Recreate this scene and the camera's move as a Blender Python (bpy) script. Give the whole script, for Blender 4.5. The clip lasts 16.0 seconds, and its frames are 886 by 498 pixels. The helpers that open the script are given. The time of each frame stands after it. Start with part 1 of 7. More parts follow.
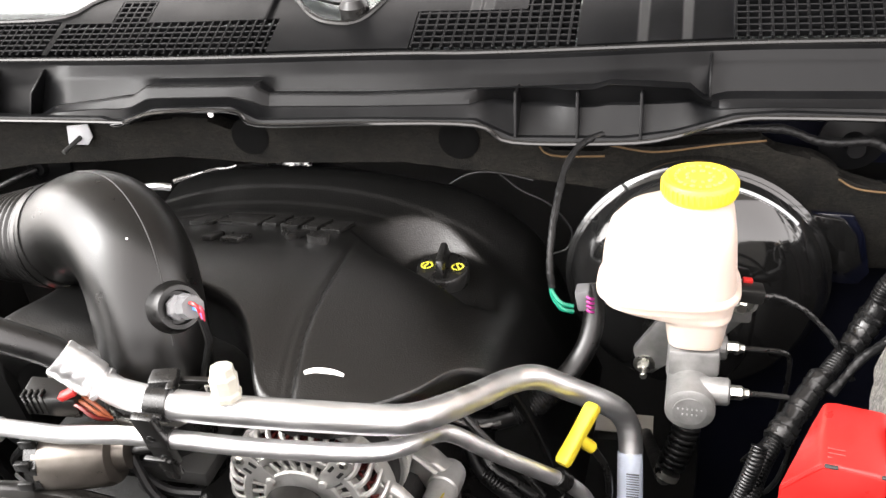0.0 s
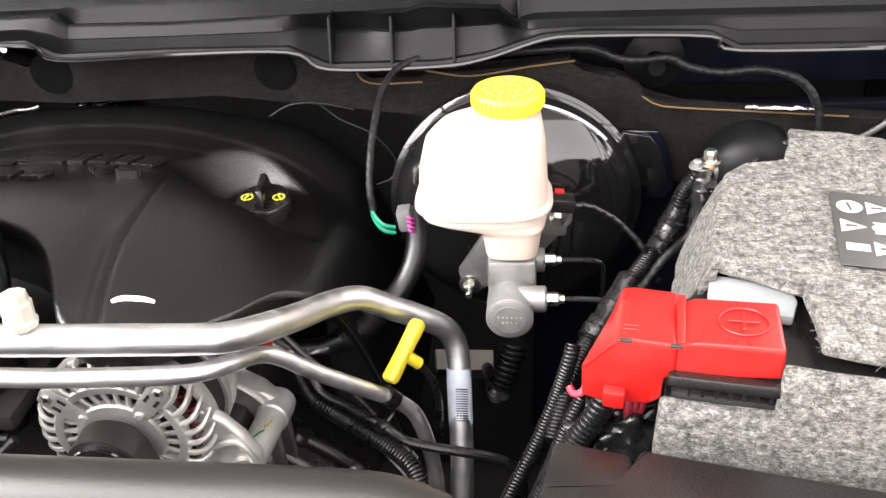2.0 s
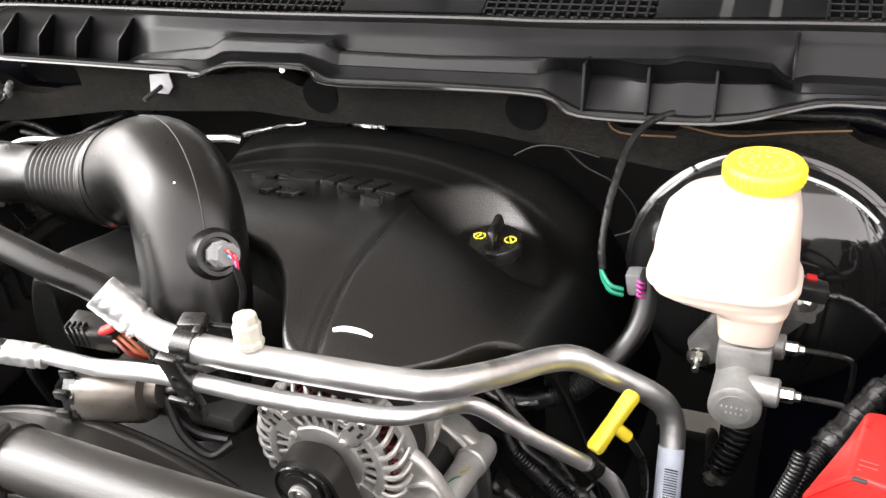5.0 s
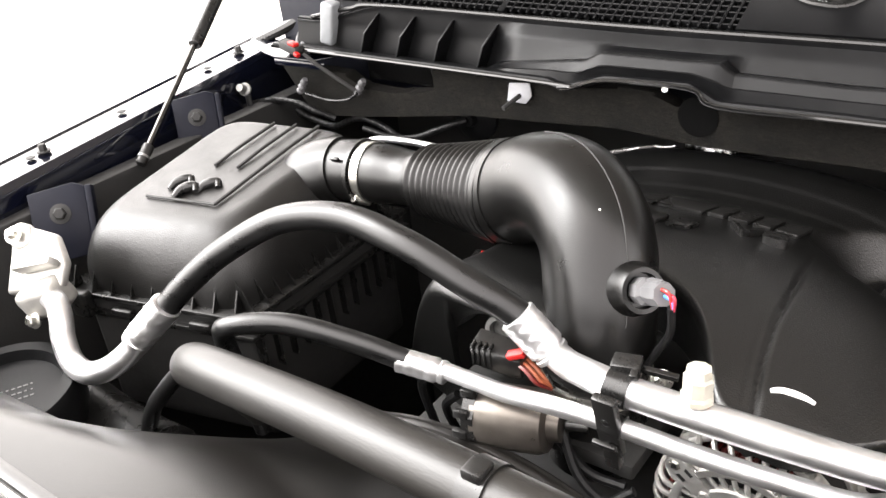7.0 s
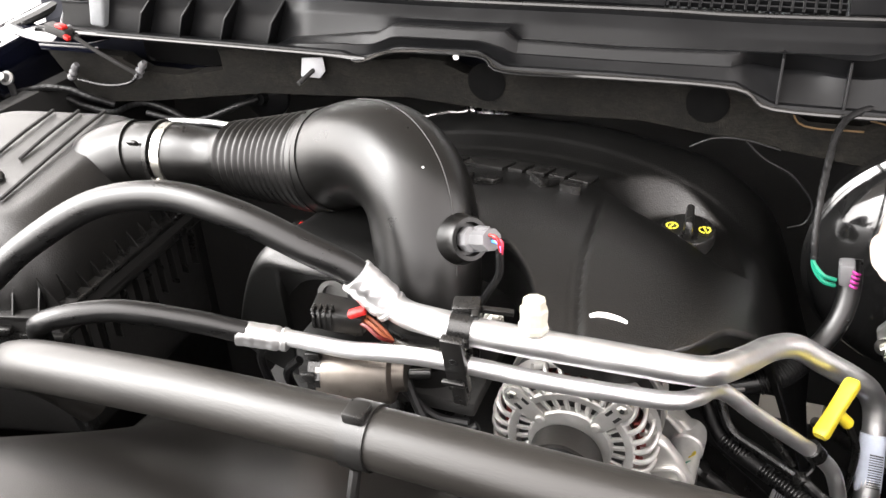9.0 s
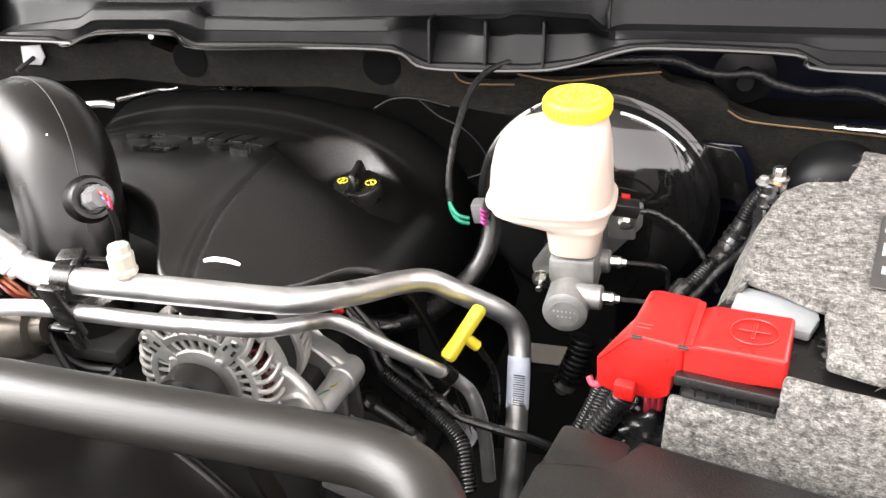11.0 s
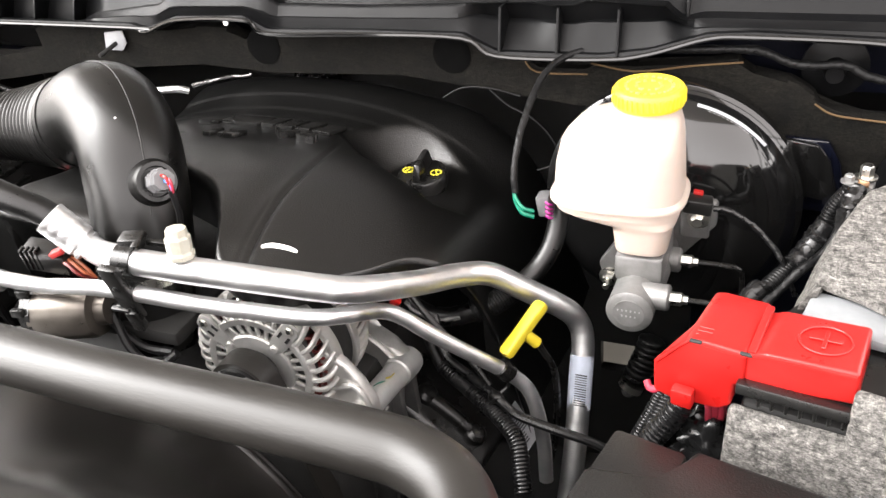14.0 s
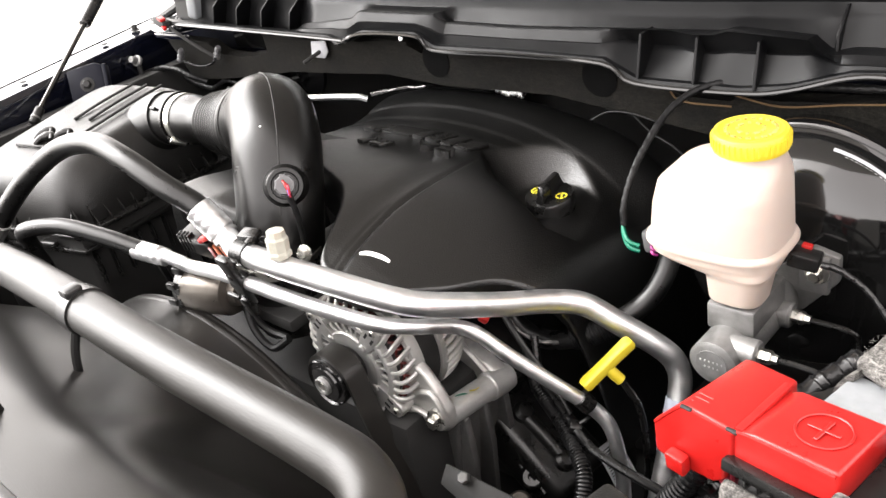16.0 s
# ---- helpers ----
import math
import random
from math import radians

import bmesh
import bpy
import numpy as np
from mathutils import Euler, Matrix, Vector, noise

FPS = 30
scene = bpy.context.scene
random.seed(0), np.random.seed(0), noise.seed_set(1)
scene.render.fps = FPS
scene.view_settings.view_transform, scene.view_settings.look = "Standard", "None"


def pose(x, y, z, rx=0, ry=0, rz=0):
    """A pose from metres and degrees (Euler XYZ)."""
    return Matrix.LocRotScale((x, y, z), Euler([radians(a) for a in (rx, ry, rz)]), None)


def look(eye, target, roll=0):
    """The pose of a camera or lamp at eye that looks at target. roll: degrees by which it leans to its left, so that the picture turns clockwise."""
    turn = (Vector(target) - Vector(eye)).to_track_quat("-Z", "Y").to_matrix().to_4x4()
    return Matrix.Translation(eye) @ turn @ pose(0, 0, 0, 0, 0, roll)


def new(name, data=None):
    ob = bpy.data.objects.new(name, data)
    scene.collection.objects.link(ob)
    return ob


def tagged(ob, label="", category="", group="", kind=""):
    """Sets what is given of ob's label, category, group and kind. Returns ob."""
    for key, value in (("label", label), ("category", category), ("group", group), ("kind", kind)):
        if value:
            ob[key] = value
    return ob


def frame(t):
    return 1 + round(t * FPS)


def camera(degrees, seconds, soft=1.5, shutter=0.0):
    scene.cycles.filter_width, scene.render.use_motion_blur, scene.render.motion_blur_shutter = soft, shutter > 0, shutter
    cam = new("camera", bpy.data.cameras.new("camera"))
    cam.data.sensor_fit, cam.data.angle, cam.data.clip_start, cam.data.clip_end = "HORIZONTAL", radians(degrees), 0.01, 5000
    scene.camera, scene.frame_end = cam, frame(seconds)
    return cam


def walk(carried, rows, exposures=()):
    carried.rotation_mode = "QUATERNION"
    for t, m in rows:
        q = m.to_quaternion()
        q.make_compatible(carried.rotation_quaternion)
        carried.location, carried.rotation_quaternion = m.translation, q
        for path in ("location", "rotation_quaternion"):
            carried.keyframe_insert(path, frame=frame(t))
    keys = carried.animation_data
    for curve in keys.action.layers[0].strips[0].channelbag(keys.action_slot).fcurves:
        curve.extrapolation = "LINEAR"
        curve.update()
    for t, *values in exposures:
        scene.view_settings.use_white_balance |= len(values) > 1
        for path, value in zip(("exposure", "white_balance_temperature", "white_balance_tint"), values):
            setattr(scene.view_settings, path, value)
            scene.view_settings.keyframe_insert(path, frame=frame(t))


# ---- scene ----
cam = camera(54.0, 16.0)
METRES, EYE, TILT, LEAN, TURN = 1.45, 1.65, -30.0, 5.0, 14.0
ROWS = [
    (0.0, 0.0, 0.0, 0.0, 0.0, 0.0, -0.0),
    (0.5, 0.0177, 0.0066, -0.0166, -0.7, -0.52, 0.92),
    (1.0, 0.0345, 0.0034, -0.013, -1.94, -0.94, 1.38),
    (1.5, 0.0386, 0.0037, -0.0244, -4.96, -1.06, 1.76),
    (2.0, 0.023, -0.0003, -0.0341, -9.44, -1.95, 2.83),
    (2.5, 0.0018, -0.0142, -0.0374, -14.33, -2.63, 4.83),
    (3.0, -0.0116, -0.01, -0.0499, -17.14, -2.89, 5.93),
    (5.5, 0.0423, 0.0171, -0.0008, 14.96, -1.52, -7.21),
    (6.0, -0.0008, 0.0277, -0.0018, 20.3, -1.91, -8.94),
    (6.5, -0.0404, 0.0262, -0.003, 21.43, -2.91, -9.95),
    (7.0, -0.0948, 0.0189, -0.0032, 20.33, -3.33, -10.11),
    (7.5, -0.1313, 0.0108, -0.0039, 17.59, -3.23, -10.0),
    (8.0, -0.1514, 0.0114, -0.0103, 13.49, -2.92, -9.04),
    (8.5, -0.1509, 0.004, -0.0166, 9.18, -2.46, -7.37),
    (9.0, -0.1256, -0.0075, -0.0226, 4.55, -2.0, -5.51),
    (9.5, -0.0916, -0.016, -0.0293, 0.79, -1.77, -3.48),
    (10.0, -0.0371, -0.0303, -0.0242, -1.01, -1.35, -1.69),
    (12.5, 0.1584, -0.0447, -0.0571, 3.87, -3.4, -2.31),
    (13.0, 0.1593, -0.0417, -0.052, 3.89, -3.14, -2.78),
    (13.5, 0.1397, -0.0417, -0.0461, 4.82, -2.73, -3.73),
    (14.0, 0.0906, -0.0315, -0.0378, 6.4, -2.82, -3.31),
    (14.5, 0.0846, -0.0209, -0.0425, 10.6, -3.92, -4.05),
    (15.0, 0.1295, -0.0027, -0.0248, 20.29, -5.81, -9.22),
    (15.5, 0.1686, -0.0033, -0.01, 26.85, -6.66, -10.97),
    (16.0, 0.2156, -0.0148, -0.0054, 25.77, -5.27, -8.23),
]
walk(cam, [(t, pose(0, 0, EYE, TILT, LEAN, TURN) @ pose(METRES * x, METRES * y, METRES * z, 90 + pitch, roll, yaw)) for t, x, y, z, yaw, pitch, roll in ROWS],
     [(0.0, 2.95), (2.0, 2.97), (3.0, 2.86), (6.0, 2.82), (8.0, 2.88), (9.0, 3.0), (9.5, 3.14), (10.0, 3.08), (12.5, 2.74), (14.0, 2.82), (15.0, 2.75), (15.5, 2.7), (16.0, 2.62)])
# ---- light ----
world = bpy.data.worlds.new("overcast_sky")
scene.world = world
world.use_nodes = True
wn = world.node_tree.nodes
sky = wn.new("ShaderNodeTexSky")
sky.sky_type = "NISHITA"
sky.sun_disc = False
sky.sun_elevation, sky.sun_rotation = radians(41), radians(245)
sky.air_density, sky.dust_density, sky.ozone_density = 1.0, 4.0, 0.6
soften = wn.new("ShaderNodeHueSaturation")
soften.inputs["Saturation"].default_value = 0.06
world.node_tree.links.new(sky.outputs[0], soften.inputs["Color"])
veil = wn.new("ShaderNodeMix")
veil.data_type = "RGBA"
veil.inputs["Factor"].default_value = 0.5
veil.inputs[7].default_value = (4.42, 3.92, 3.74, 1.0)
world.node_tree.links.new(soften.outputs[0], veil.inputs[6])
world.node_tree.links.new(veil.outputs[2], wn["Background"].inputs[0])
wn["Background"].inputs[1].default_value = 0.2
sun_data = bpy.data.lights.new("sun", "SUN")
sun_data.energy, sun_data.angle, sun_data.color = 0.5, radians(110), (1.0, 0.93, 0.84)
sun = new("sun", sun_data)
sun.matrix_world = look((-6.2, -1.2, 4.8), (0, 0, 0))


# ---- materials ----
def material(name, color, rough=0.5, metal=0.0, second=None, scale=60.0, amount=0.5, bump=0.0, bump_scale=400.0,
             coat=0.0, rough_vary=0.1, subsurface=0.0, specular=0.5, stretch=(1, 1, 1)):
    """A surface with two scales of colour and gloss variation and fine relief."""
    m = bpy.data.materials.new(name)
    m.use_nodes = True
    n, l = m.node_tree.nodes, m.node_tree.links
    b = n["Principled BSDF"]
    b.inputs["Metallic"].default_value = metal
    b.inputs["Coat Weight"].default_value = coat
    b.inputs["Coat Roughness"].default_value = 0.06
    b.inputs["Specular IOR Level"].default_value = specular
    if subsurface:
        b.inputs["Subsurface Weight"].default_value = subsurface
        b.inputs["Subsurface Radius"].default_value = (1.0, 0.7, 0.5)
        b.inputs["Subsurface Scale"].default_value = 0.01
    tc = n.new("ShaderNodeTexCoord")
    mp = n.new("ShaderNodeMapping")
    mp.inputs["Scale"].default_value = stretch
    l.new(tc.outputs["Object"], mp.inputs["Vector"])
    big = n.new("ShaderNodeTexNoise")
    big.inputs["Scale"].default_value, big.inputs["Detail"].default_value = scale, 6
    big.inputs["Roughness"].default_value = 0.65
    l.new(mp.outputs[0], big.inputs["Vector"])
    fine = n.new("ShaderNodeTexNoise")
    fine.inputs["Scale"].default_value, fine.inputs["Detail"].default_value = bump_scale, 3
    l.new(mp.outputs[0], fine.inputs["Vector"])
    ramp = n.new("ShaderNodeValToRGB")
    ramp.color_ramp.elements[0].position, ramp.color_ramp.elements[1].position = 0.5 - 0.5 * amount, 0.5 + 0.5 * amount
    second = second or tuple(c * 1.35 + 0.003 for c in color)
    ramp.color_ramp.elements[0].color, ramp.color_ramp.elements[1].color = (*color, 1), (*second, 1)
    l.new(big.outputs["Fac"], ramp.inputs["Fac"])
    l.new(ramp.outputs[0], b.inputs["Base Color"])
    mr = n.new("ShaderNodeMapRange")
    mr.inputs["From Min"].default_value, mr.inputs["From Max"].default_value = 0.3, 0.7
    mr.inputs["To Min"].default_value, mr.inputs["To Max"].default_value = max(0.02, rough - rough_vary), min(1, rough + rough_vary)
    l.new(big.outputs["Fac"], mr.inputs["Value"])
    l.new(mr.outputs[0], b.inputs["Roughness"])
    if bump:
        bp = n.new("ShaderNodeBump")
        bp.inputs["Strength"].default_value, bp.inputs["Distance"].default_value = min(1, bump), 0.0006
        l.new(fine.outputs["Fac"], bp.inputs["Height"])
        l.new(bp.outputs[0], b.inputs["Normal"])
    return m


BLACK_SATIN = material("satin_black_plastic", (0.0045, 0.0044, 0.0042), 0.29, bump=0.12, bump_scale=900, scale=25)
BLACK_GRAIN = material("grained_black_plastic", (0.0014, 0.0014, 0.0013), 0.32, second=(0.0019, 0.0019, 0.0018), bump=0.7, bump_scale=620, scale=18, specular=0.68, rough_vary=0.015)
BLACK_DUSTY = material("dusty_black_plastic", (0.004, 0.0038, 0.0036), 0.38, second=(0.009, 0.0087, 0.0081), bump=0.75, bump_scale=650, scale=20)
# Pale value picked for the light it throws back onto the engine cover.
HOOD_BOUNCE = material("hood_underside", (0.24, 0.227, 0.212), 0.8, second=(0.30, 0.285, 0.267), scale=6, bump=0.3, bump_scale=60)
BLACK_COWL = material("cowl_black_plastic", (0.0022, 0.0023, 0.0026), 0.38, bump=0.3, bump_scale=1200, scale=14, specular=0.16)
DUCT = material("intake_duct_plastic", (0.0022, 0.0021, 0.002), 0.31, second=(0.0034, 0.0033, 0.0031), bump=0.2, bump_scale=900, scale=25, specular=0.42, rough_vary=0.05)
BLACK_GLOSS = material("gloss_black_enamel", (0.004, 0.004, 0.004), 0.1, coat=0.6, rough_vary=0.04, scale=12)
BLACK_DEEP = material("grimy_black_metal", (0.015, 0.0148, 0.0145), 0.6, bump=0.4, bump_scale=250, specular=0.3)
RUBBER = material("black_rubber", (0.0025, 0.0025, 0.0026), 0.33, second=(0.0042, 0.0042, 0.0042), bump=0.15, bump_scale=700, scale=40, stretch=(0.4, 2, 2))
HOSE_RUBBER = material("radiator_hose_rubber", (0.006, 0.0055, 0.005), 0.40, second=(0.015, 0.0136, 0.0118), bump=0.2, bump_scale=500, scale=30, stretch=(0.3, 1.2, 1.2), amount=0.8, rough_vary=0.05)
SHROUD = material("shroud_plastic", (0.0055, 0.005, 0.0045), 0.32, second=(0.0075, 0.0068, 0.0061), bump=0.2, bump_scale=900, scale=5, rough_vary=0.025)
LOOM = material("loom_plastic", (0.0028, 0.0028, 0.003), 0.3, bump=0.1, specular=0.4)
BUNDLE = material("glossy_wrap_tape", (0.004, 0.004, 0.0042), 0.24, bump=0.5, bump_scale=260)
TAPE = material("cloth_tape", (0.004, 0.004, 0.0042), 0.42, bump=0.6, bump_scale=500, specular=0.22)
ALU = material("drawn_aluminium", (0.78, 0.78, 0.79), 0.4, metal=1.0, second=(0.9, 0.9, 0.9), scale=50, bump=0.12, bump_scale=350, stretch=(0.3, 2, 2))
DARK_CAST = material("grimy_cast_metal", (0.1, 0.1, 0.098), 0.5, metal=0.7, second=(0.19, 0.187, 0.183), scale=70, bump=0.5, bump_scale=380)
CAST = material("cast_aluminium", (0.42, 0.42, 0.41), 0.42, metal=0.55, second=(0.56, 0.56, 0.55), scale=70, bump=0.6, bump_scale=420)
CAST_GREY = material("grey_cast_metal", (0.2, 0.2, 0.195), 0.5, metal=0.7, second=(0.32, 0.315, 0.31), scale=80, bump=0.5, bump_scale=380)
ALT_CAST = material("bright_cast_aluminium", (0.46, 0.455, 0.44), 0.46, metal=0.75, second=(0.60, 0.59, 0.57), scale=70, bump=0.5, bump_scale=420)
PALE_CAST = material("pale_cast_aluminium", (0.4, 0.39, 0.37), 0.5, metal=0.8, second=(0.56, 0.55, 0.52), scale=60, bump=0.5, bump_scale=300)
STEEL = material("zinc_steel", (0.55, 0.54, 0.5), 0.3, metal=1.0, scale=90)
MOTOR = material("brown_grey_motor_can", (0.11, 0.098, 0.086), 0.36, metal=0.8, scale=60)
# Body navy without coat or gloss: shade is put into this copy.
SHADED_NAVY = material("shaded_navy_paint", (0.0012, 0.0018, 0.006), 0.5, scale=20, specular=0.15)
PAINT = material("navy_body_paint", (0.0009, 0.0014, 0.005), 0.16, coat=0.9, rough_vary=0.04, scale=20)
YELLOW = material("yellow_plastic", (0.56, 0.42, 0.018), 0.4, second=(0.6, 0.5, 0.04), scale=30)
WORN_YELLOW = material("worn_yellow_plastic", (0.52, 0.44, 0.14), 0.5, second=(0.20, 0.145, 0.02), scale=160, amount=0.4)
YELLOW_PRINT = material("yellow_print", (0.7, 0.62, 0.05), 0.5)
RED = material("red_plastic", (0.34, 0.008, 0.007), 0.36, second=(0.38, 0.011, 0.009), scale=30, bump=0.15, bump_scale=900)
WHITE_TANK = material("milky_tank_plastic", (0.40, 0.33, 0.285), 0.42, second=(0.45, 0.375, 0.325), scale=15, subsurface=0.35)
CREAM = material("cream_nylon", (0.31, 0.3, 0.255), 0.45, scale=40, subsurface=0.2)
GREY_PLUG = material("grey_connector_plastic", (0.085, 0.085, 0.088), 0.45, scale=40)
WHITE_PAINT = material("white_paint_pen", (0.82, 0.82, 0.8), 0.5)
BLUE_PAINT = material("blue_paint_pen", (0.004, 0.09, 0.42), 0.5)
LABEL_WHITE = material("white_label", (0.3, 0.305, 0.32), 0.4)
LABEL_BLACK = material("faded_warning_label", (0.016, 0.0157, 0.015), 0.36, second=(0.045, 0.043, 0.04), scale=28, amount=0.7)
LABEL_FADED = material("faded_white_print", (0.45, 0.45, 0.43), 0.5, second=(0.2, 0.2, 0.19), scale=70, amount=0.6)
PINK = material("pink_red_cable", (0.3, 0.02, 0.04), 0.45)
COPPER_LUG = material("coppery_lug", (0.45, 0.27, 0.16), 0.4, metal=0.9)
PIPE_LABEL = material("pale_blue_label", (0.42, 0.46, 0.54), 0.35)
PRINT_BLACK = material("black_print", (0.02, 0.02, 0.02), 0.5)
GREY_PRINT = material("grey_print", (0.28, 0.28, 0.28), 0.5)
DIM_PRINT = material("worn_grey_print", (0.07, 0.07, 0.07), 0.6)
GREEN = material("green_wire", (0.0, 0.13, 0.075), 0.45)
MAGENTA = material("magenta_wire", (0.25, 0.012, 0.14), 0.45)
ORANGE = material("orange_wire", (0.28, 0.075, 0.03), 0.45)
BLUE_WIRE = material("blue_wire", (0.05, 0.2, 0.6), 0.45)
COPPER = material("red_lacquered_winding", (0.10, 0.010, 0.008), 0.35, scale=200)
TAN_EDGE = material("tan_felt_edge", (0.085, 0.05, 0.02), 0.9, bump=0.6)
# Near-black without sheen, to paint the shade inside holes.
VOID = material("hole_shade_black", (0.0006, 0.0006, 0.0006), 0.9, specular=0.05)
FOIL = material("crinkled_foil", (0.4, 0.4, 0.4), 0.25, metal=1.0, bump=1.0, bump_scale=160)
STRUT_ROD = material("dull_strut_steel", (0.09, 0.088, 0.084), 0.16, metal=1.0, scale=60, rough_vary=0.05)
GREY_TRAY = material("grey_battery_plastic", (0.17, 0.178, 0.185), 0.4)
CONCRETE = material("pale_concrete", (0.27, 0.25, 0.215), 0.85, second=(0.36, 0.335, 0.295), scale=1.2, bump=0.6, bump_scale=60)
GRIT = material("speckled_grey_panel", (0.1, 0.1, 0.1), 0.8, second=(0.4, 0.4, 0.39), scale=380, amount=0.35, bump=0.8, bump_scale=300)


def felt(name, dark, light, scale, fibre):
    m = material(name, dark, 0.95, second=light, scale=scale, amount=0.42, specular=0.15)
    n, l = m.node_tree.nodes, m.node_tree.links
    b = n["Principled BSDF"]
    old = b.inputs["Base Color"].links[0].from_socket
    tc = n.new("ShaderNodeTexCoord")
    mp = n.new("ShaderNodeMapping")
    mp.inputs["Scale"].default_value = (1, 0.35, 1)
    mp.inputs["Rotation"].default_value = (0.4, 0.3, 0.6)
    l.new(tc.outputs["Object"], mp.inputs["Vector"])
    hair = n.new("ShaderNodeTexNoise")
    hair.inputs["Scale"].default_value, hair.inputs["Detail"].default_value, hair.inputs["Distortion"].default_value = fibre, 4, 1.5
    l.new(mp.outputs[0], hair.inputs["Vector"])
    # a second lay of fibres across the first
    mp2 = n.new("ShaderNodeMapping")
    mp2.inputs["Scale"].default_value = (0.3, 1, 1)
    mp2.inputs["Rotation"].default_value = (0.2, 0.5, -0.5)
    l.new(tc.outputs["Object"], mp2.inputs["Vector"])
    cross = n.new("ShaderNodeTexNoise")
    cross.inputs["Scale"].default_value, cross.inputs["Detail"].default_value, cross.inputs["Distortion"].default_value = fibre * 0.7, 5, 2.5
    l.new(mp2.outputs[0], cross.inputs["Vector"])
    for lay, share in ((hair, 0.4), (cross, 0.5)):
        lift = n.new("ShaderNodeMapRange")
        lift.inputs["From Min"].default_value, lift.inputs["From Max"].default_value = 0.32, 0.68
        l.new(lay.outputs["Fac"], lift.inputs["Value"])
        mix = n.new("ShaderNodeMix")
        mix.data_type, mix.blend_type = "RGBA", "OVERLAY"
        mix.inputs["Factor"].default_value = share
        l.new(old, mix.inputs[6])
        l.new(lift.outputs[0], mix.inputs[7])
        old = mix.outputs[2]
    l.new(old, b.inputs["Base Color"])
    bp = n.new("ShaderNodeBump")
    bp.inputs["Strength"].default_value, bp.inputs["Distance"].default_value = 0.9, 0.0012
    l.new(hair.outputs["Fac"], bp.inputs["Height"])
    l.new(bp.outputs[0], b.inputs["Normal"])
    return m


FELT = felt("grey_fibre_felt", (0.03, 0.029, 0.0275), (0.195, 0.187, 0.175), 160, 430)
FIREWALL_FELT = felt("dark_firewall_felt", (0.0022, 0.0021, 0.0018), (0.0100, 0.0091, 0.0075), 35, 260)
GLASS = bpy.data.materials.new("windscreen_glass")
GLASS.use_nodes = True
gb = GLASS.node_tree.nodes["Principled BSDF"]
gb.inputs["Base Color"].default_value, gb.inputs["Roughness"].default_value = (0.75, 0.8, 0.8, 1), 0.02
gb.inputs["Transmission Weight"].default_value = 1.0


# ---- shape helpers ----
def thing(name, at, label, category, group="", kind=""):
    e = new(name)
    e.empty_display_size = 0.02
    e.location = at
    return tagged(e, label, category, group, kind)


def part(name, bm, mat, parent=None, label="", angle=35):
    """Links a bmesh as one mesh object, under a thing or a part if one is given."""
    me = bpy.data.meshes.new(name)
    bmesh.ops.recalc_face_normals(bm, faces=bm.faces[:])
    bm.to_mesh(me)
    bm.free()
    me.materials.append(mat)
    for p in me.polygons:
        p.use_smooth = True
    me.set_sharp_from_angle(angle=radians(angle))
    ob = new(name, me)
    if parent is not None:
        ob.parent = parent
        ob.matrix_parent_inverse = Matrix.Translation(-parent.location)
    if label:
        ob["label"] = label
    return ob


def spline(pts, per=8):
    """A smooth run of points through the given ones."""
    p = [Vector(q) for q in pts]
    p = [2 * p[0] - p[1]] + p + [2 * p[-1] - p[-2]]
    out = []
    for i in range(1, len(p) - 2):
        a, b, c, d = p[i - 1:i + 3]
        for k in range(per):
            t = k / per
            out.append(0.5 * (2 * b + (c - a) * t + (2 * a - 5 * b + 4 * c - d) * t * t + (3 * b - a - 3 * c + d) * t ** 3))
    out.append(p[-2])
    return out


def sweep(bm, path, radius, n=14, caps=True, flat=1.0):
    """A round skin along a path; radius is a number or a function of 0..1."""
    path = [Vector(q) for q in path]
    side = None
    rings = []
    for i, q in enumerate(path):
        d = (path[min(i + 1, len(path) - 1)] - path[max(i - 1, 0)]).normalized()
        if side is None:
            side = d.orthogonal().normalized()
        side = (side - d * side.dot(d)).normalized()
        up = d.cross(side)
        r = radius(i / (len(path) - 1)) if callable(radius) else radius
        rings.append([bm.verts.new(q + (side * math.cos(a) + up * math.sin(a) * flat) * r) for a in [2 * math.pi * k / n for k in range(n)]])
    for a, b in zip(rings, rings[1:]):
        for k in range(n):
            bm.faces.new((a[k], a[(k + 1) % n], b[(k + 1) % n], b[k]))
    if caps:
        bm.faces.new(rings[0][::-1])
        bm.faces.new(rings[-1])
    return bm


def tube(pts, radius, per=8, n=14, caps=True):
    return sweep(bmesh.new(), spline(pts, per), radius, n, caps)


def ribbed(pts, radius, pitch, depth, n=14):
    """A corrugated tube, square-crested, with rings at the given pitch."""
    base = spline(pts, 24)
    length = [0.0]
    for a, b in zip(base, base[1:]):
        length.append(length[-1] + (b - a).length)
    rings = int(length[-1] / pitch)
    path, radii = [], []
    j = 0
    for i in range(rings * 4):
        s = length[-1] * i / (rings * 4)
        while j < len(base) - 2 and length[j + 1] < s:
            j += 1
        f = (s - length[j]) / max(1e-9, length[j + 1] - length[j])
        path.append(base[j].lerp(base[j + 1], f))
        radii.append(radius - depth if i % 4 == 0 else radius - depth * 0.15 if i % 4 in (1, 3) else radius)
    return sweep(bmesh.new(), path, lambda t: radii[min(len(radii) - 1, round(t * (len(radii) - 1)))], n)


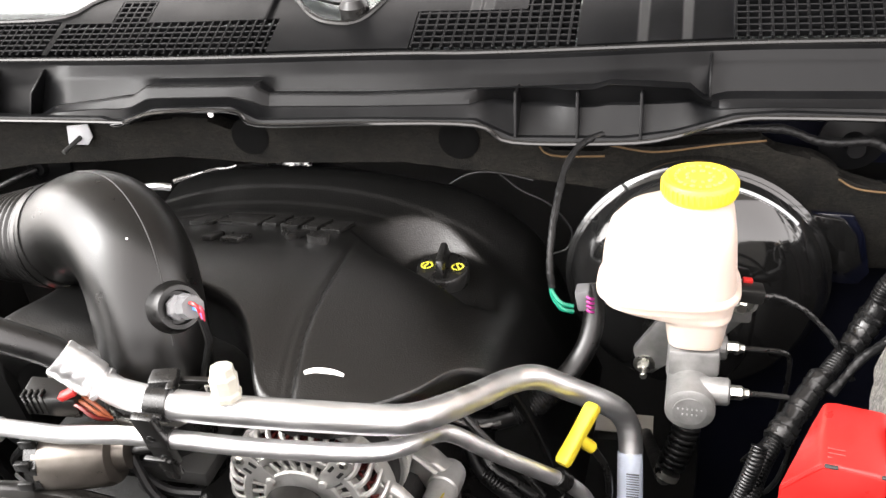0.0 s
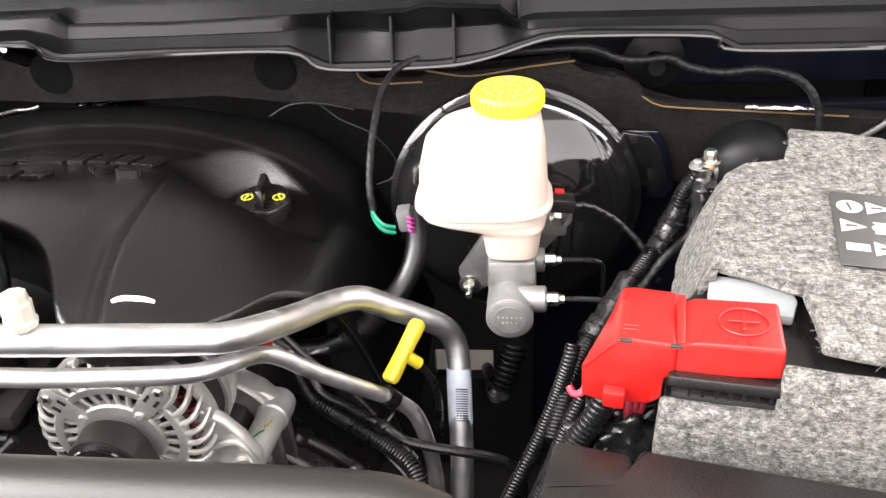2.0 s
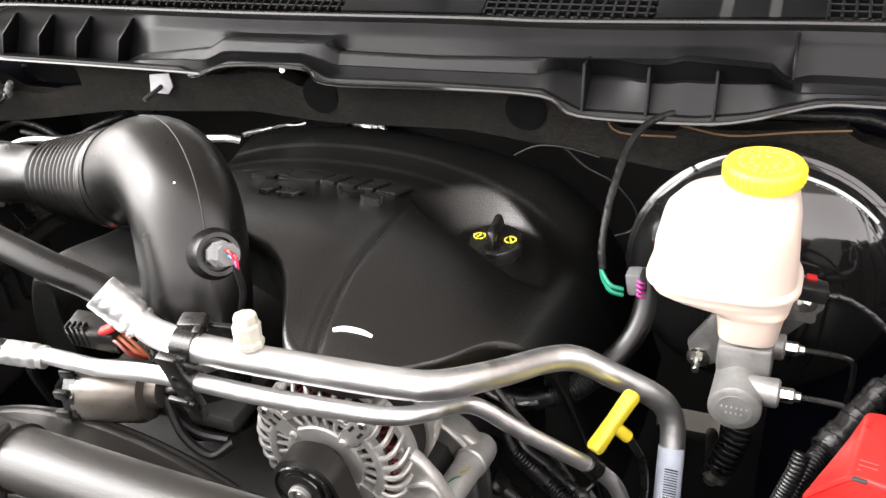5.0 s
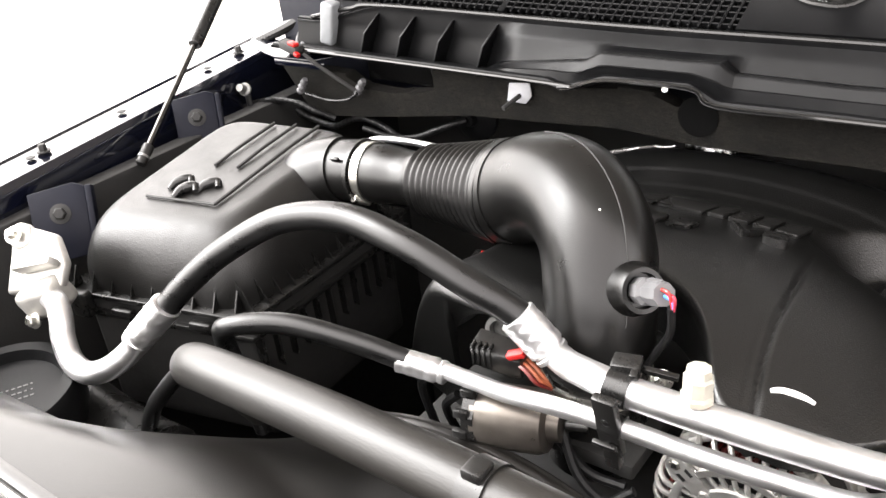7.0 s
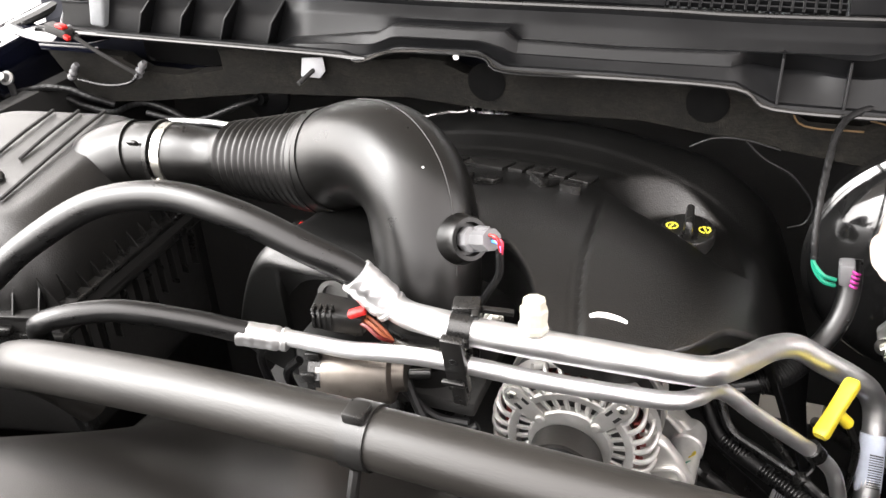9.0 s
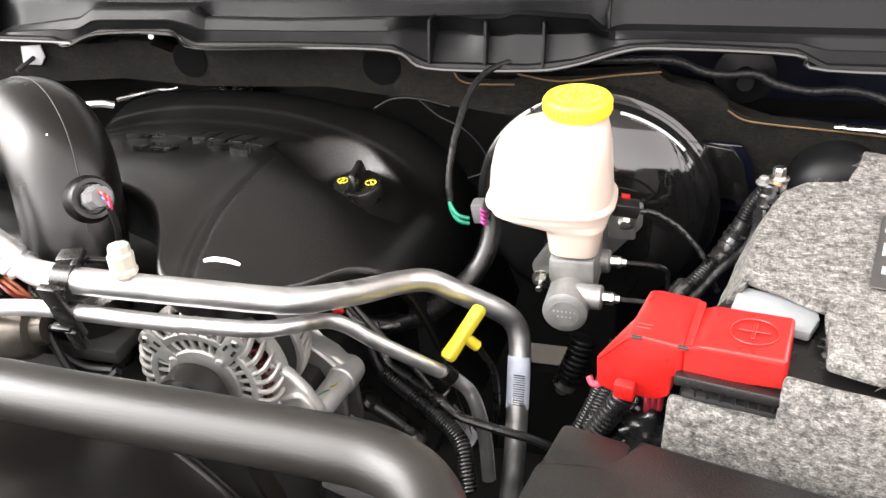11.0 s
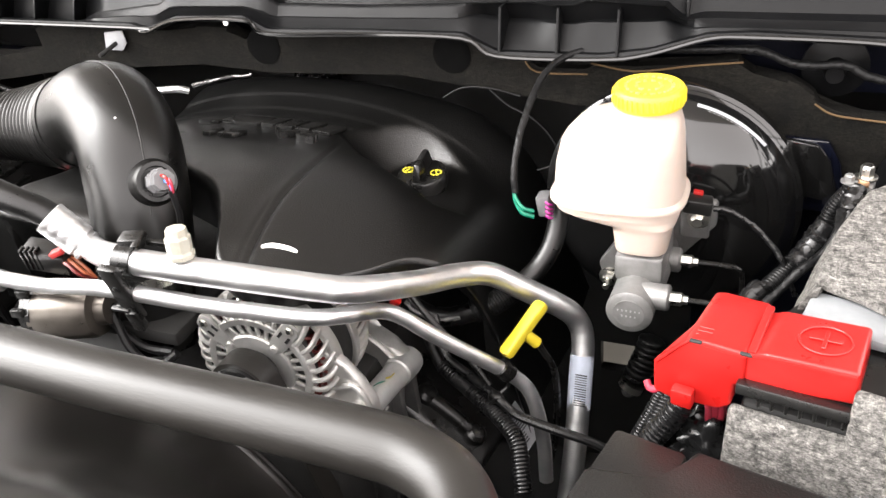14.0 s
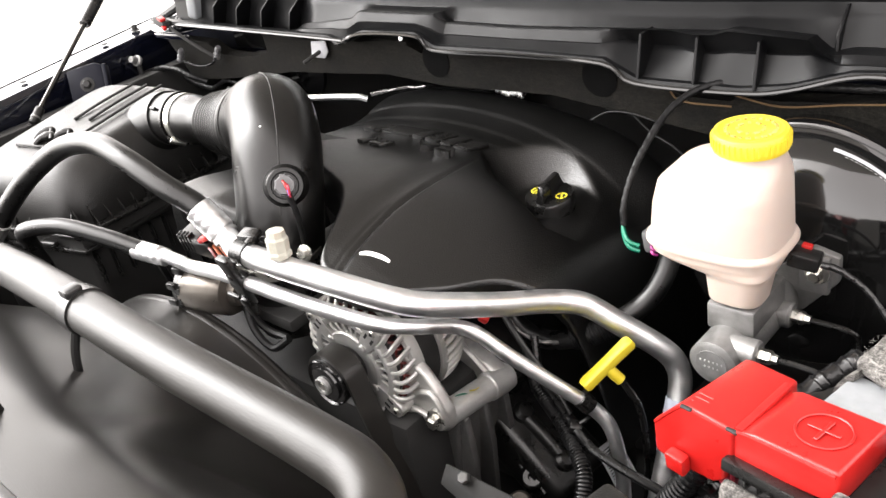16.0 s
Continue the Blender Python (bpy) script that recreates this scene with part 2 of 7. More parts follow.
def lathe(p0, p1, profile, n=24, bm=None, ring=False):
    """Turned about the line from p0 to p1; the profile is (metres along, radius) pairs."""
    bm = bm or bmesh.new()
    p0, p1 = Vector(p0), Vector(p1)
    d = (p1 - p0).normalized()
    side = d.orthogonal().normalized()
    up = d.cross(side)
    rings = []
    for s, r in profile:
        rings.append([bm.verts.new(p0 + d * s + (side * math.cos(2 * math.pi * k / n) + up * math.sin(2 * math.pi * k / n)) * max(r, 1e-5)) for k in range(n)])
    for a, b in zip(rings, rings[1:] + rings[:1] if ring else rings[1:]):
        for k in range(n):
            bm.faces.new((a[k], a[(k + 1) % n], b[(k + 1) % n], b[k]))
    if not ring:
        bm.faces.new(rings[0][::-1])
        bm.faces.new(rings[-1])
    return bm


def rod(p0, p1, r, n=12, bevel=0.0):
    h = (Vector(p1) - Vector(p0)).length
    v = min(bevel or r * 0.15, h * 0.4)
    return lathe(p0, p1, [(0, r - v), (v, r), (h - v, r), (h, r - v)], n)


def hexbolt(at, direction, r=0.007, h=0.006, washer=True):
    """A bolt head with its washer, seen from the given direction."""
    d = Vector(direction).normalized()
    at = Vector(at)
    bm = lathe(at, at + d, [(0, r * 0.92), (h * 0.8, r * 0.92), (h, r * 0.7)], 6)
    if washer:
        lathe(at - d * 0.0015, at + d, [(0, r * 1.5), (0.0015, r * 1.5), (0.002, r * 1.35)], 16, bm)
    return bm


def block(at, size, turn=(0, 0, 0), bevel=0.003, segments=2, bm=None, taper=1.0):
    """A box with softened edges about its middle; taper narrows its top."""
    own = bmesh.new()
    bmesh.ops.create_cube(own, size=1.0)
    for v in own.verts:
        f = taper if v.co.z > 0 else 1.0
        v.co = Vector((v.co.x * size[0] * f, v.co.y * size[1] * f, v.co.z * size[2]))
    if bevel:
        bmesh.ops.bevel(own, geom=own.edges[:], offset=bevel, segments=segments, affect="EDGES", profile=0.5)
    m = pose(*at, *turn)
    bmesh.ops.transform(own, matrix=m, verts=own.verts[:])
    return merge(bm, own)


def merge(bm, own):
    if bm is None:
        return own
    me = bpy.data.meshes.new("scratch")
    own.to_mesh(me)
    own.free()
    bm.from_mesh(me)
    bpy.data.meshes.remove(me)
    return bm


def slab(outline, m, thick, bevel=0.002, segments=2, bm=None):
    """A flat outline in the plane of pose m, with thickness along its z and softened edges."""
    own = bmesh.new()
    low = [own.verts.new((x, y, 0)) for x, y in outline]
    high = [own.verts.new((x, y, thick)) for x, y in outline]
    own.faces.new(low[::-1])
    own.faces.new(high)
    k = len(outline)
    for i in range(k):
        own.faces.new((low[i], low[(i + 1) % k], high[(i + 1) % k], high[i]))
    if bevel:
        bmesh.ops.bevel(own, geom=own.edges[:], offset=bevel, segments=segments, affect="EDGES", profile=0.5)
    bmesh.ops.transform(own, matrix=m, verts=own.verts[:])
    return merge(bm, own)


def sheet(f, nu, nv, bm=None, thick=0.0):
    """A skin f(u, v) over the unit square; with thick, a second skin below it joined at the rim."""
    bm = bm or bmesh.new()
    grid = [[bm.verts.new(f(i / nu, j / nv)) for j in range(nv + 1)] for i in range(nu + 1)]
    for i in range(nu):
        for j in range(nv):
            bm.faces.new((grid[i][j], grid[i + 1][j], grid[i + 1][j + 1], grid[i][j + 1]))
    if thick:
        bm.normal_update()
        under = [[bm.verts.new(v.co - Vector((0, 0, thick))) for v in row] for row in grid]
        for i in range(nu):
            for j in range(nv):
                bm.faces.new((under[i][j], under[i][j + 1], under[i + 1][j + 1], under[i + 1][j]))
        rim = [(i, 0) for i in range(nu)] + [(nu, j) for j in range(nv)] + [(i, nv) for i in range(nu, 0, -1)] + [(0, j) for j in range(nv, 0, -1)]
        for (a, b), (c, d) in zip(rim, rim[1:] + rim[:1]):
            bm.faces.new((grid[a][b], under[a][b], under[c][d], grid[c][d]))
    return bm


def taped(pts, r, seed=0, per=14):
    """A hand-taped cable: its girth swells and pinches, and the tape winds round it in overlapping turns."""
    path = spline(pts, per)
    run = sum((b - a).length for a, b in zip(path, path[1:]))
    path = spline(pts, max(per, min(44, int(run / (len(pts) - 1) / 0.0013))))
    n = 12
    bm = sweep(bmesh.new(), path, r, n)
    bm.verts.ensure_lookup_table()
    s = 0.0
    for i, q in enumerate(path):
        s += (q - path[i - 1]).length if i else 0.0
        girth = 1 + 0.22 * noise.noise(Vector((s * 45, seed, 0)))
        for k in range(n):
            # each turn of tape overlaps the last
            wrap = (s / 0.0105 + k / n + 0.35 * noise.noise(Vector((s * 80, seed + 9, 0)))) % 1.0
            v = bm.verts[i * n + k]
            v.co = q + (v.co - q) * (girth + 0.17 * (wrap - 0.5))
    return rough_up(bm, r * 0.16, 0.16 / r, seed)


def rough_up(bm, amount, scale, seed=0):
    """Lets a soft surface wander a little, so that felt does not look machined."""
    for v in bm.verts:
        d = noise.noise_vector(v.co * scale + Vector((seed, 0, 0)))
        v.co += d * amount
    return bm


def ramp_at(x, table):
    """Straight-line look-up in (x, value) pairs."""
    for (a, p), (b, q) in zip(table, table[1:]):
        if x <= b:
            return p + (q - p) * max(0.0, min(1.0, (x - a) / (b - a)))
    return table[-1][1]


def smooth(a, b, x):
    t = max(0.0, min(1.0, (x - a) / (b - a)))
    return t * t * (3 - 2 * t)


def letters(text, size, m, depth=0.0008):
    """Raised lettering in the built-in font, as a mesh at pose m."""
    cu = bpy.data.curves.new("lettering", "FONT")
    cu.body, cu.size, cu.extrude, cu.align_x = text, size, depth, "CENTER"
    ob = bpy.data.objects.new("lettering", cu)
    me = bpy.data.meshes.new_from_object(ob)
    bm = bmesh.new()
    bm.from_mesh(me)
    bmesh.ops.transform(bm, matrix=m, verts=bm.verts[:])
    bpy.data.objects.remove(ob)
    bpy.data.curves.remove(cu)
    bpy.data.meshes.remove(me)
    return bm
# ---- ground and body ----

def ground_shape():
    bm = bmesh.new()
    bmesh.ops.create_grid(bm, x_segments=8, y_segments=8, size=150)
    return bm


tagged(part("ground", ground_shape(), CONCRETE), "pale concrete ground around the parked truck", "ground", kind="structure")


def fender(sx, name, label):
    """One wing: a flanged inner rail with holes, its upright inner face and the curved outer skin."""
    f = thing(name, (sx(-1.15), 0.5, 1.2), label, "fender", kind="structure")
    # plan line of the rail: it runs outwards towards the cowl
    def rail_x(y):
        return -1.155 - 0.09 * (y - 0.2)

    def top(y):
        return 1.238 + 0.045 * (y - 0.2)

    def skin(u, v):
        y = -0.45 + 1.62 * u
        table = [(0, -0.01, -0.30), (0.25, 0.0, -0.012), (0.32, -0.006, 0.0), (0.55, -0.055, 0.004), (0.6, -0.062, -0.004), (0.66, -0.066, 0.004),
                 (0.75, -0.12, 0.004), (0.86, -0.19, -0.03), (1.0, -0.25, -0.30)]
        for (a, p, q), (b, r, s) in zip(table, table[1:]):
            if v <= b + 1e-6:
                k = (v - a) / (b - a)
                return (sx(rail_x(y) + p + (r - p) * k), y, top(y) + q + (s - q) * k - 0.03 * smooth(0.3, -0.45, y))
    part("skin", sheet(skin, 40, 44), PAINT, f, "dark navy painted wing with a flanged top rail")
    # Rail holes are black discs on the skin; their shade is only coloured.
    for y in (0.12, 0.29, 0.47, 0.62, 0.79, 0.93):
        part("slot", rod((sx(rail_x(y) - 0.03), y, top(y) + 0.0045), (sx(rail_x(y) - 0.03), y, top(y) + 0.0062), 0.0065, 14), BLACK_DEEP, f)
    for y in (0.49, 0.86) if sx(0) == 0 else ():
        part("bolt", hexbolt((sx(rail_x(y) - 0.03), y, top(y) + 0.006), (0, 0, 1), 0.006, 0.009), BLACK_DEEP, f)
    return f


fender(lambda x: x, "fender_1", "navy painted fender rail with holes and bolts")
fender(lambda x: -0.75 - x, "fender_2", "navy painted fender rail beside the battery")


def apron(name, x, label):
    bm = block((x, 0.35, 0.78), (0.03, 1.7, 0.86), bevel=0.004)
    return tagged(part(name, bm, BLACK_DEEP), label, "wheel apron", kind="structure")


apron("apron_1", -1.17, "black inner wheel apron below the fender")
apron("apron_2", 0.52, "black inner wheel apron below the fender")


def firewall_shape():
    bm = block((-0.36, 0.955, 1.285), (1.72, 0.03, 0.13), bevel=0.004)
    # the lower sheet leaves a gap for the steering shaft
    for x, z, w, h in ((-0.67, 0.82, 1.10, 0.84), (0.249, 0.82, 0.502, 0.84), (-0.061, 0.96, 0.118, 0.56), (-0.061, 0.495, 0.118, 0.19)):
        block((x, 1.15, z), (w, 0.03, h), bevel=0, bm=bm)
    block((-0.36, 1.06, 1.226), (1.72, 0.2, 0.012), bevel=0.003, bm=bm)
    return bm


# The firewall takes the dulled navy, so its shade sits in the material.
tagged(part("wall_firewall", firewall_shape(), SHADED_NAVY), "navy painted steel firewall behind the engine", "firewall", kind="structure")
# Same dulled navy here, standing in for the dark behind the booster.
tagged(part("wall_booster_mount", block((0.25, 0.925, 0.955), (0.4, 0.02, 0.5), bevel=0.004), SHADED_NAVY), "navy firewall section behind the brake booster, with shade in its colour", "firewall", kind="structure")
mat = thing("wall_lower_mat", (-0.36, 1.125, 0.42), "black sound mat on the lower firewall with a steering shaft gap", "firewall mat", kind="structure")
for x, z, w, h in ((-0.66, 0.82, 1.10, 0.8), (0.239, 0.82, 0.502, 0.8), (-0.061, 0.9525, 0.098, 0.535), (-0.061, 0.5225, 0.098, 0.205)):
    part("mat_panel", block((x, 1.125, z), (w, 0.02, h), bevel=0), BLACK_DEEP, mat)
cab = block((-0.36, 3.4, 0.74), (2.1, 4.46, 0.05), bevel=0.004)
for x in (-1.38, 0.66):
    # rockers along both sides
    block((x, 3.4, 0.53), (0.06, 4.46, 0.46), bevel=0.004, bm=cab)
tagged(part("floor_cab", cab, BLACK_DEEP), "black underside of the cab behind the firewall", "cab floor", kind="structure")
tagged(part("floor_underbody", block((-0.36, 0.35, 0.36), (2.1, 1.8, 0.03), bevel=0.004), BLACK_DEEP), "black underbody deep below the engine", "underbody", kind="structure")
tagged(part("wall_radiator", block((-0.36, 0.085, 0.72), (1.5, 0.06, 0.9), bevel=0.006), BLACK_DEEP), "black radiator core behind the grille", "radiator", kind="structure")

# firewall felt: outline in x, z; right part steps down behind the brake booster
def felt_panel():
    top = [(-1.160, 1.262), (-1.023, 1.261), (-0.992, 1.238), (-0.933, 1.241), (-0.915, 1.2415), (-0.900, 1.2485), (-0.853, 1.252), (-0.866, 1.288), (-0.66, 1.29), (-0.63, 1.284),
           (-0.585, 1.296), (-0.54, 1.294), (-0.515, 1.276), (-0.47, 1.282), (-0.45, 1.296), (-0.18, 1.296), (-0.146, 1.276), (-0.13, 1.257), (-0.072, 1.257), (-0.068, 1.27),
           (-0.02, 1.263), (0.04, 1.272), (0.086, 1.28), (0.088, 1.268), (0.099, 1.261), (0.136, 1.26), (0.15, 1.253), (0.163, 1.243), (0.166, 1.232), (0.18, 1.226), (0.21, 1.222), (0.46, 1.204)]
    low = [(0.46, 1.13), (0.14, 1.13), (0.06, 1.20), (-0.06, 1.215), (-0.17, 1.228), (-0.30, 1.243), (-0.39, 1.24), (-0.48, 1.237), (-0.59, 1.243), (-0.70, 1.234), (-0.80, 1.228), (-0.93, 1.207), (-1.00, 1.197), (-1.06, 1.19), (-1.112, 1.192)]
    m = Matrix(((1, 0, 0, 0), (0, 0, 1, 0.868), (0, 1, 0, 0), (0, 0, 0, 1)))
    return slab(top + low, m, 0.024, 0.004, 2)


def felt_edge(pts):
    return tube(pts, 0.0011, 4, 6)


liner = thing("firewall_insulation", (-0.36, 0.87, 1.2), "dark grey-brown felt insulation mat on the firewall, worn edges", "insulation", kind="structure")
part("mat", felt_panel(), FIREWALL_FELT, liner)
for pts in ([(-0.146, 0.866, 1.274), (-0.13, 0.866, 1.256), (-0.072, 0.866, 1.256)], [(-0.068, 0.866, 1.269), (-0.02, 0.866, 1.262), (0.04, 0.866, 1.271), (0.09, 0.866, 1.277)],
            [(0.163, 0.866, 1.236), (0.18, 0.866, 1.226), (0.21, 0.866, 1.222), (0.30, 0.866, 1.216), (0.38, 0.866, 1.21)]):
    part("torn_edge", felt_edge(pts), TAN_EDGE, liner, "tan torn felt edge")
for x in (-0.487, -0.232):
    # round hole in the mat: a near-black disc paints its shade
    part("dimple", lathe((x, 0.8675, 1.272), (x, 0.86, 1.272), [(0, 0.0235), (0.0006, 0.0235), (0.001, 0.0205), (0.0002, 0.001)], 28), VOID, liner, "near-black disc painting the shade of a round hole in the felt")

retainer = thing("push_clip", (-0.719, 0.865, 1.275), "square white plastic retainer with a dark pin on the felt", "clip")
part("plate", slab([(-0.02, -0.014), (0.01, -0.016), (0.02, -0.004), (0.017, 0.016), (-0.016, 0.014)], pose(-0.717, 0.862, 1.273, 86, 0, 8) @ Matrix.Scale(0.85, 4), 0.003, 0.0012), LABEL_WHITE, retainer)
part("pin", rod((-0.716, 0.862, 1.270), (-0.722, 0.83, 1.262), 0.003), BLACK_DEEP, retainer)

# ---- cowl ----
LIP = [(-1.13, 1.302), (-0.66, 1.302), (-0.645, 1.298), (-0.63, 1.299), (-0.585, 1.314), (-0.485, 1.317), (-0.455, 1.301), (-0.33, 1.304), (-0.205, 1.304), (-0.165, 1.285), (-0.05, 1.286),
       (0.0, 1.294), (0.056, 1.312), (0.10, 1.315), (0.22, 1.312), (0.25, 1.297), (0.46, 1.297)]
RIDGE = [(-1.13, 1.313), (-0.74, 1.313), (-0.72, 1.315), (-0.62, 1.328), (-0.595, 1.341), (-0.457, 1.343), (-0.445, 1.331), (-0.33, 1.331), (-0.08, 1.34), (-0.066, 1.345), (0.012, 1.341), (0.03, 1.325), (0.06, 1.326), (0.46, 1.326)]


def cowl_skin(u, v):
    """Front face of the cowl: seal lip, lower band, ridge shelf, upper band and the rolled top edge."""
    x = -1.13 + 1.59 * u
    lip, ridge = ramp_at(x, LIP), ramp_at(x, RIDGE)
    ramped = smooth(-0.76, -0.72, x) * (1 - smooth(0.02, 0.05, x))
    hump = smooth(-0.64, -0.6, x) * (1 - smooth(-0.455, -0.44, x))
    shelf = 0.84 - 0.006 * hump - 0.012 * smooth(-0.14, -0.1, x) * (1 - smooth(0.01, 0.05, x))
    back = 0.868 + 0.006 * (1 - ramped)
    top = 1.357 + 0.004 * smooth(-0.6, -0.3, x) + 0.008 * smooth(-0.2, 0.1, x) - 0.03 * smooth(-0.95, -1.1, x)
    cell = smooth(-0.215, -0.185, x) * (1 - smooth(0.02, 0.05, x))
    sunk = 1 - smooth(-0.80, -0.72, x)
    line = [(0.0, 0.868, lip - 0.004), (0.06, 0.838, lip - 0.004), (0.1, 0.834, lip), (0.14, 0.836, lip + 0.004), (0.18, 0.842, lip + 0.0045),
            (0.34, shelf + 0.004 + 0.024 * cell, lip + 0.55 * (ridge - lip)), (0.36, shelf + 0.006 + 0.026 * cell, lip + 0.58 * (ridge - lip)), (0.5, shelf + 0.012 + 0.008 * cell, ridge - 0.002), (0.54, shelf + 0.015, ridge),
            (0.6, back, ridge + 0.001 - 0.004 * ramped), (0.74, back + 0.012, top - 0.018), (0.77, back + 0.015, top - 0.015), (0.86, 0.893, top - 0.006), (0.9, 0.892, top - 0.001), (0.95, 0.897, top + 0.003), (1.0, 0.906, top + 0.001)]
    # towards the passenger side the panel drops into a trough behind the lip
    low = [(0.842, 0.0035), (0.850, -0.002), (0.852, -0.003), (0.866, -0.012), (0.870, -0.013), (0.886, -0.014), (0.893, 0.022), (0.893, 0.028)]
    line = [(v0, y0 + (low[i - 4][0] - y0) * sunk, z0 + (lip + low[i - 4][1] - z0) * sunk) if 4 <= i < 12 else (v0, y0, z0) for i, (v0, y0, z0) in enumerate(line)]
    for (a, p, q), (b, r, s) in zip(line, line[1:]):
        if v <= b + 1e-6:
            k = (v - a) / (b - a)
            return (x, p + (r - p) * k, q + (s - q) * k)


cowl = thing("cowl_panel", (-0.36, 0.85, 1.3), "long black plastic cowl panel with stepped ridges and ribs", "cowl panel", kind="structure")
part("face", sheet(cowl_skin, 220, 50), BLACK_COWL, cowl, angle=28)


def seal(pts, r):
    return tube(pts, r, 5, 8)


TOP = [(-1.10, 1.33), (-1.02, 1.348), (-0.95, 1.3565), (-0.6, 1.357), (-0.3, 1.361), (-0.2, 1.361), (0.1, 1.369), (0.46, 1.369)]
part("top_bead", seal([(x, 0.8945, z + 0.001) for x, z in TOP], 0.0032), BLACK_SATIN, cowl, "rounded top edge of the cowl")
part("seal_lip", seal([(x, 0.833, z) for x, z in LIP], 0.0027), BLACK_GLOSS, cowl, "rolled rubber seal lip")


def rib(x, lean=0.0, lo=1.30, hi=1.352):
    m = Matrix(((0, 0, 1, x - 0.0015), (1, 0, 0, 0), (0, 1, 0, 0), (0, 0, 0, 1)))
    bm = slab([(0.862, lo), (0.864, hi - 0.026), (0.889, hi - 0.005), (0.905, hi - 0.005), (0.89, lo)], m, 0.003, 0.0008, 1)
    for v in bm.verts:
        v.co.x += lean * (v.co.z - lo)
    return bm


for x in (-0.985, -0.92, -0.855, -0.785):
    part("rib", rib(x, 0.35, 1.286), BLACK_COWL, cowl)
for x in (-0.162, -0.098, -0.034):
    m = Matrix(((0, 0, 1, x - 0.0015), (1, 0, 0, 0), (0, 1, 0, 0), (0, 0, 0, 1)))
    part("rib", slab([(0.832, 1.290), (0.844, 1.336), (0.870, 1.336), (0.870, 1.290)], m, 0.003, 0.0008, 1), BLACK_COWL, cowl)
part("rib", rib(0.032, 0.0, 1.31, 1.366), BLACK_COWL, cowl)
part("end_block", block((-1.056, 0.887, 1.328), (0.022, 0.024, 0.062), (0, 12, 8), 0.004, 3), GREY_TRAY, cowl, "pale grey plastic end piece")

# grille deck behind the rolled edge, rising to the windscreen
DECK = pose(0, 0.906, 1.358, 24, 0, 0)


def deck_z(x):
    return 0.004 * smooth(-0.6, -0.3, x) + 0.008 * smooth(-0.2, 0.1, x)


# deck bays: (x0, x1, depth of the lower field, [taller field])
BAYS = [(-1.02, -0.775, 0.062, None), (-0.765, -0.462, 0.058, (-0.70, -0.645, 0.1)), (-0.29, -0.108, 0.062, (-0.166, -0.108, 0.1)), (0.055, 0.40, 0.078, None)]


DECK_TOP = [(-1.12, 0.06), (-0.87, 0.064), (-0.77, 0.072), (-0.71, 0.112), (-0.5, 0.118), (-0.465, 0.104), (-0.425, 0.062), (-0.395, 0.047), (-0.36, 0.05), (-0.33, 0.098), (-0.305, 0.12), (0.48, 0.12)]


def deck_low(x):
    """Where the plain deck begins behind the openings."""
    for x0, x1, d, tall in BAYS:
        if x0 <= x <= x1:
            return tall[2] if tall and tall[0] <= x <= tall[1] else d
    return 0.0


def deck_shape():
    own = bmesh.new()
    step, x = 0.0075, -1.11
    while x < 0.46:
        lo, hi0, hi1 = deck_low(x + step / 2), ramp_at(x, DECK_TOP), ramp_at(x + step, DECK_TOP)
        if min(hi0, hi1) > lo + 0.002:
            top = [own.verts.new(p) for p in ((x, lo, 0.003), (x + step, lo, 0.003), (x + step, hi1, 0.003), (x, hi0, 0.003))]
            low = [own.verts.new(v.co - Vector((0, 0, 0.006))) for v in top]
            own.faces.new(top), own.faces.new(low[::-1])
            for i in range(4):
                own.faces.new((top[i], low[i], low[(i + 1) % 4], top[(i + 1) % 4]))
        x += step
    bmesh.ops.remove_doubles(own, verts=own.verts[:], dist=1e-5)
    for v in own.verts:
        x = v.co.x
        v.co = DECK @ v.co
        v.co.z += deck_z(x)
    return own


deck = thing("cowl_deck", (-0.36, 0.95, 1.37), "grey-black plastic cowl deck below the windscreen", "cowl deck", kind="structure")
part("plate", deck_shape(), BLACK_COWL, deck)
part("rear_seal", tube([tuple(Vector((0, 0, deck_z(x))) + (DECK @ Vector((x, y, 0.003)))) for x, y in DECK_TOP], 0.0035, 5, 8), BLACK_SATIN, deck, "rubber seal along the glass")
part("trough", block((-0.36, 1.0, 1.33), (1.5, 0.2, 0.006), (24, 0, 0), 0.001), BLACK_DEEP, deck, "dark water trough under the grille")
bm = bmesh.new()
rnd = random.Random(4)
for k in range(170):
    x = rnd.choice((rnd.uniform(-0.70, -0.47), rnd.uniform(-0.28, -0.11), rnd.uniform(0.07, 0.3)))
    y = rnd.uniform(0.93, 0.98)
    own = block((x, y, 1.345 + (y - 0.906) * 0.44 - 0.006), (rnd.uniform(0.008, 0.02), 0.002, 0.002), (24, rnd.uniform(-20, 20), rnd.uniform(-50, 50)), 0)
    bm = merge(bm, own)
part("leaf_screen", bm, GREY_TRAY, deck, "pale mesh fibres under the grille")
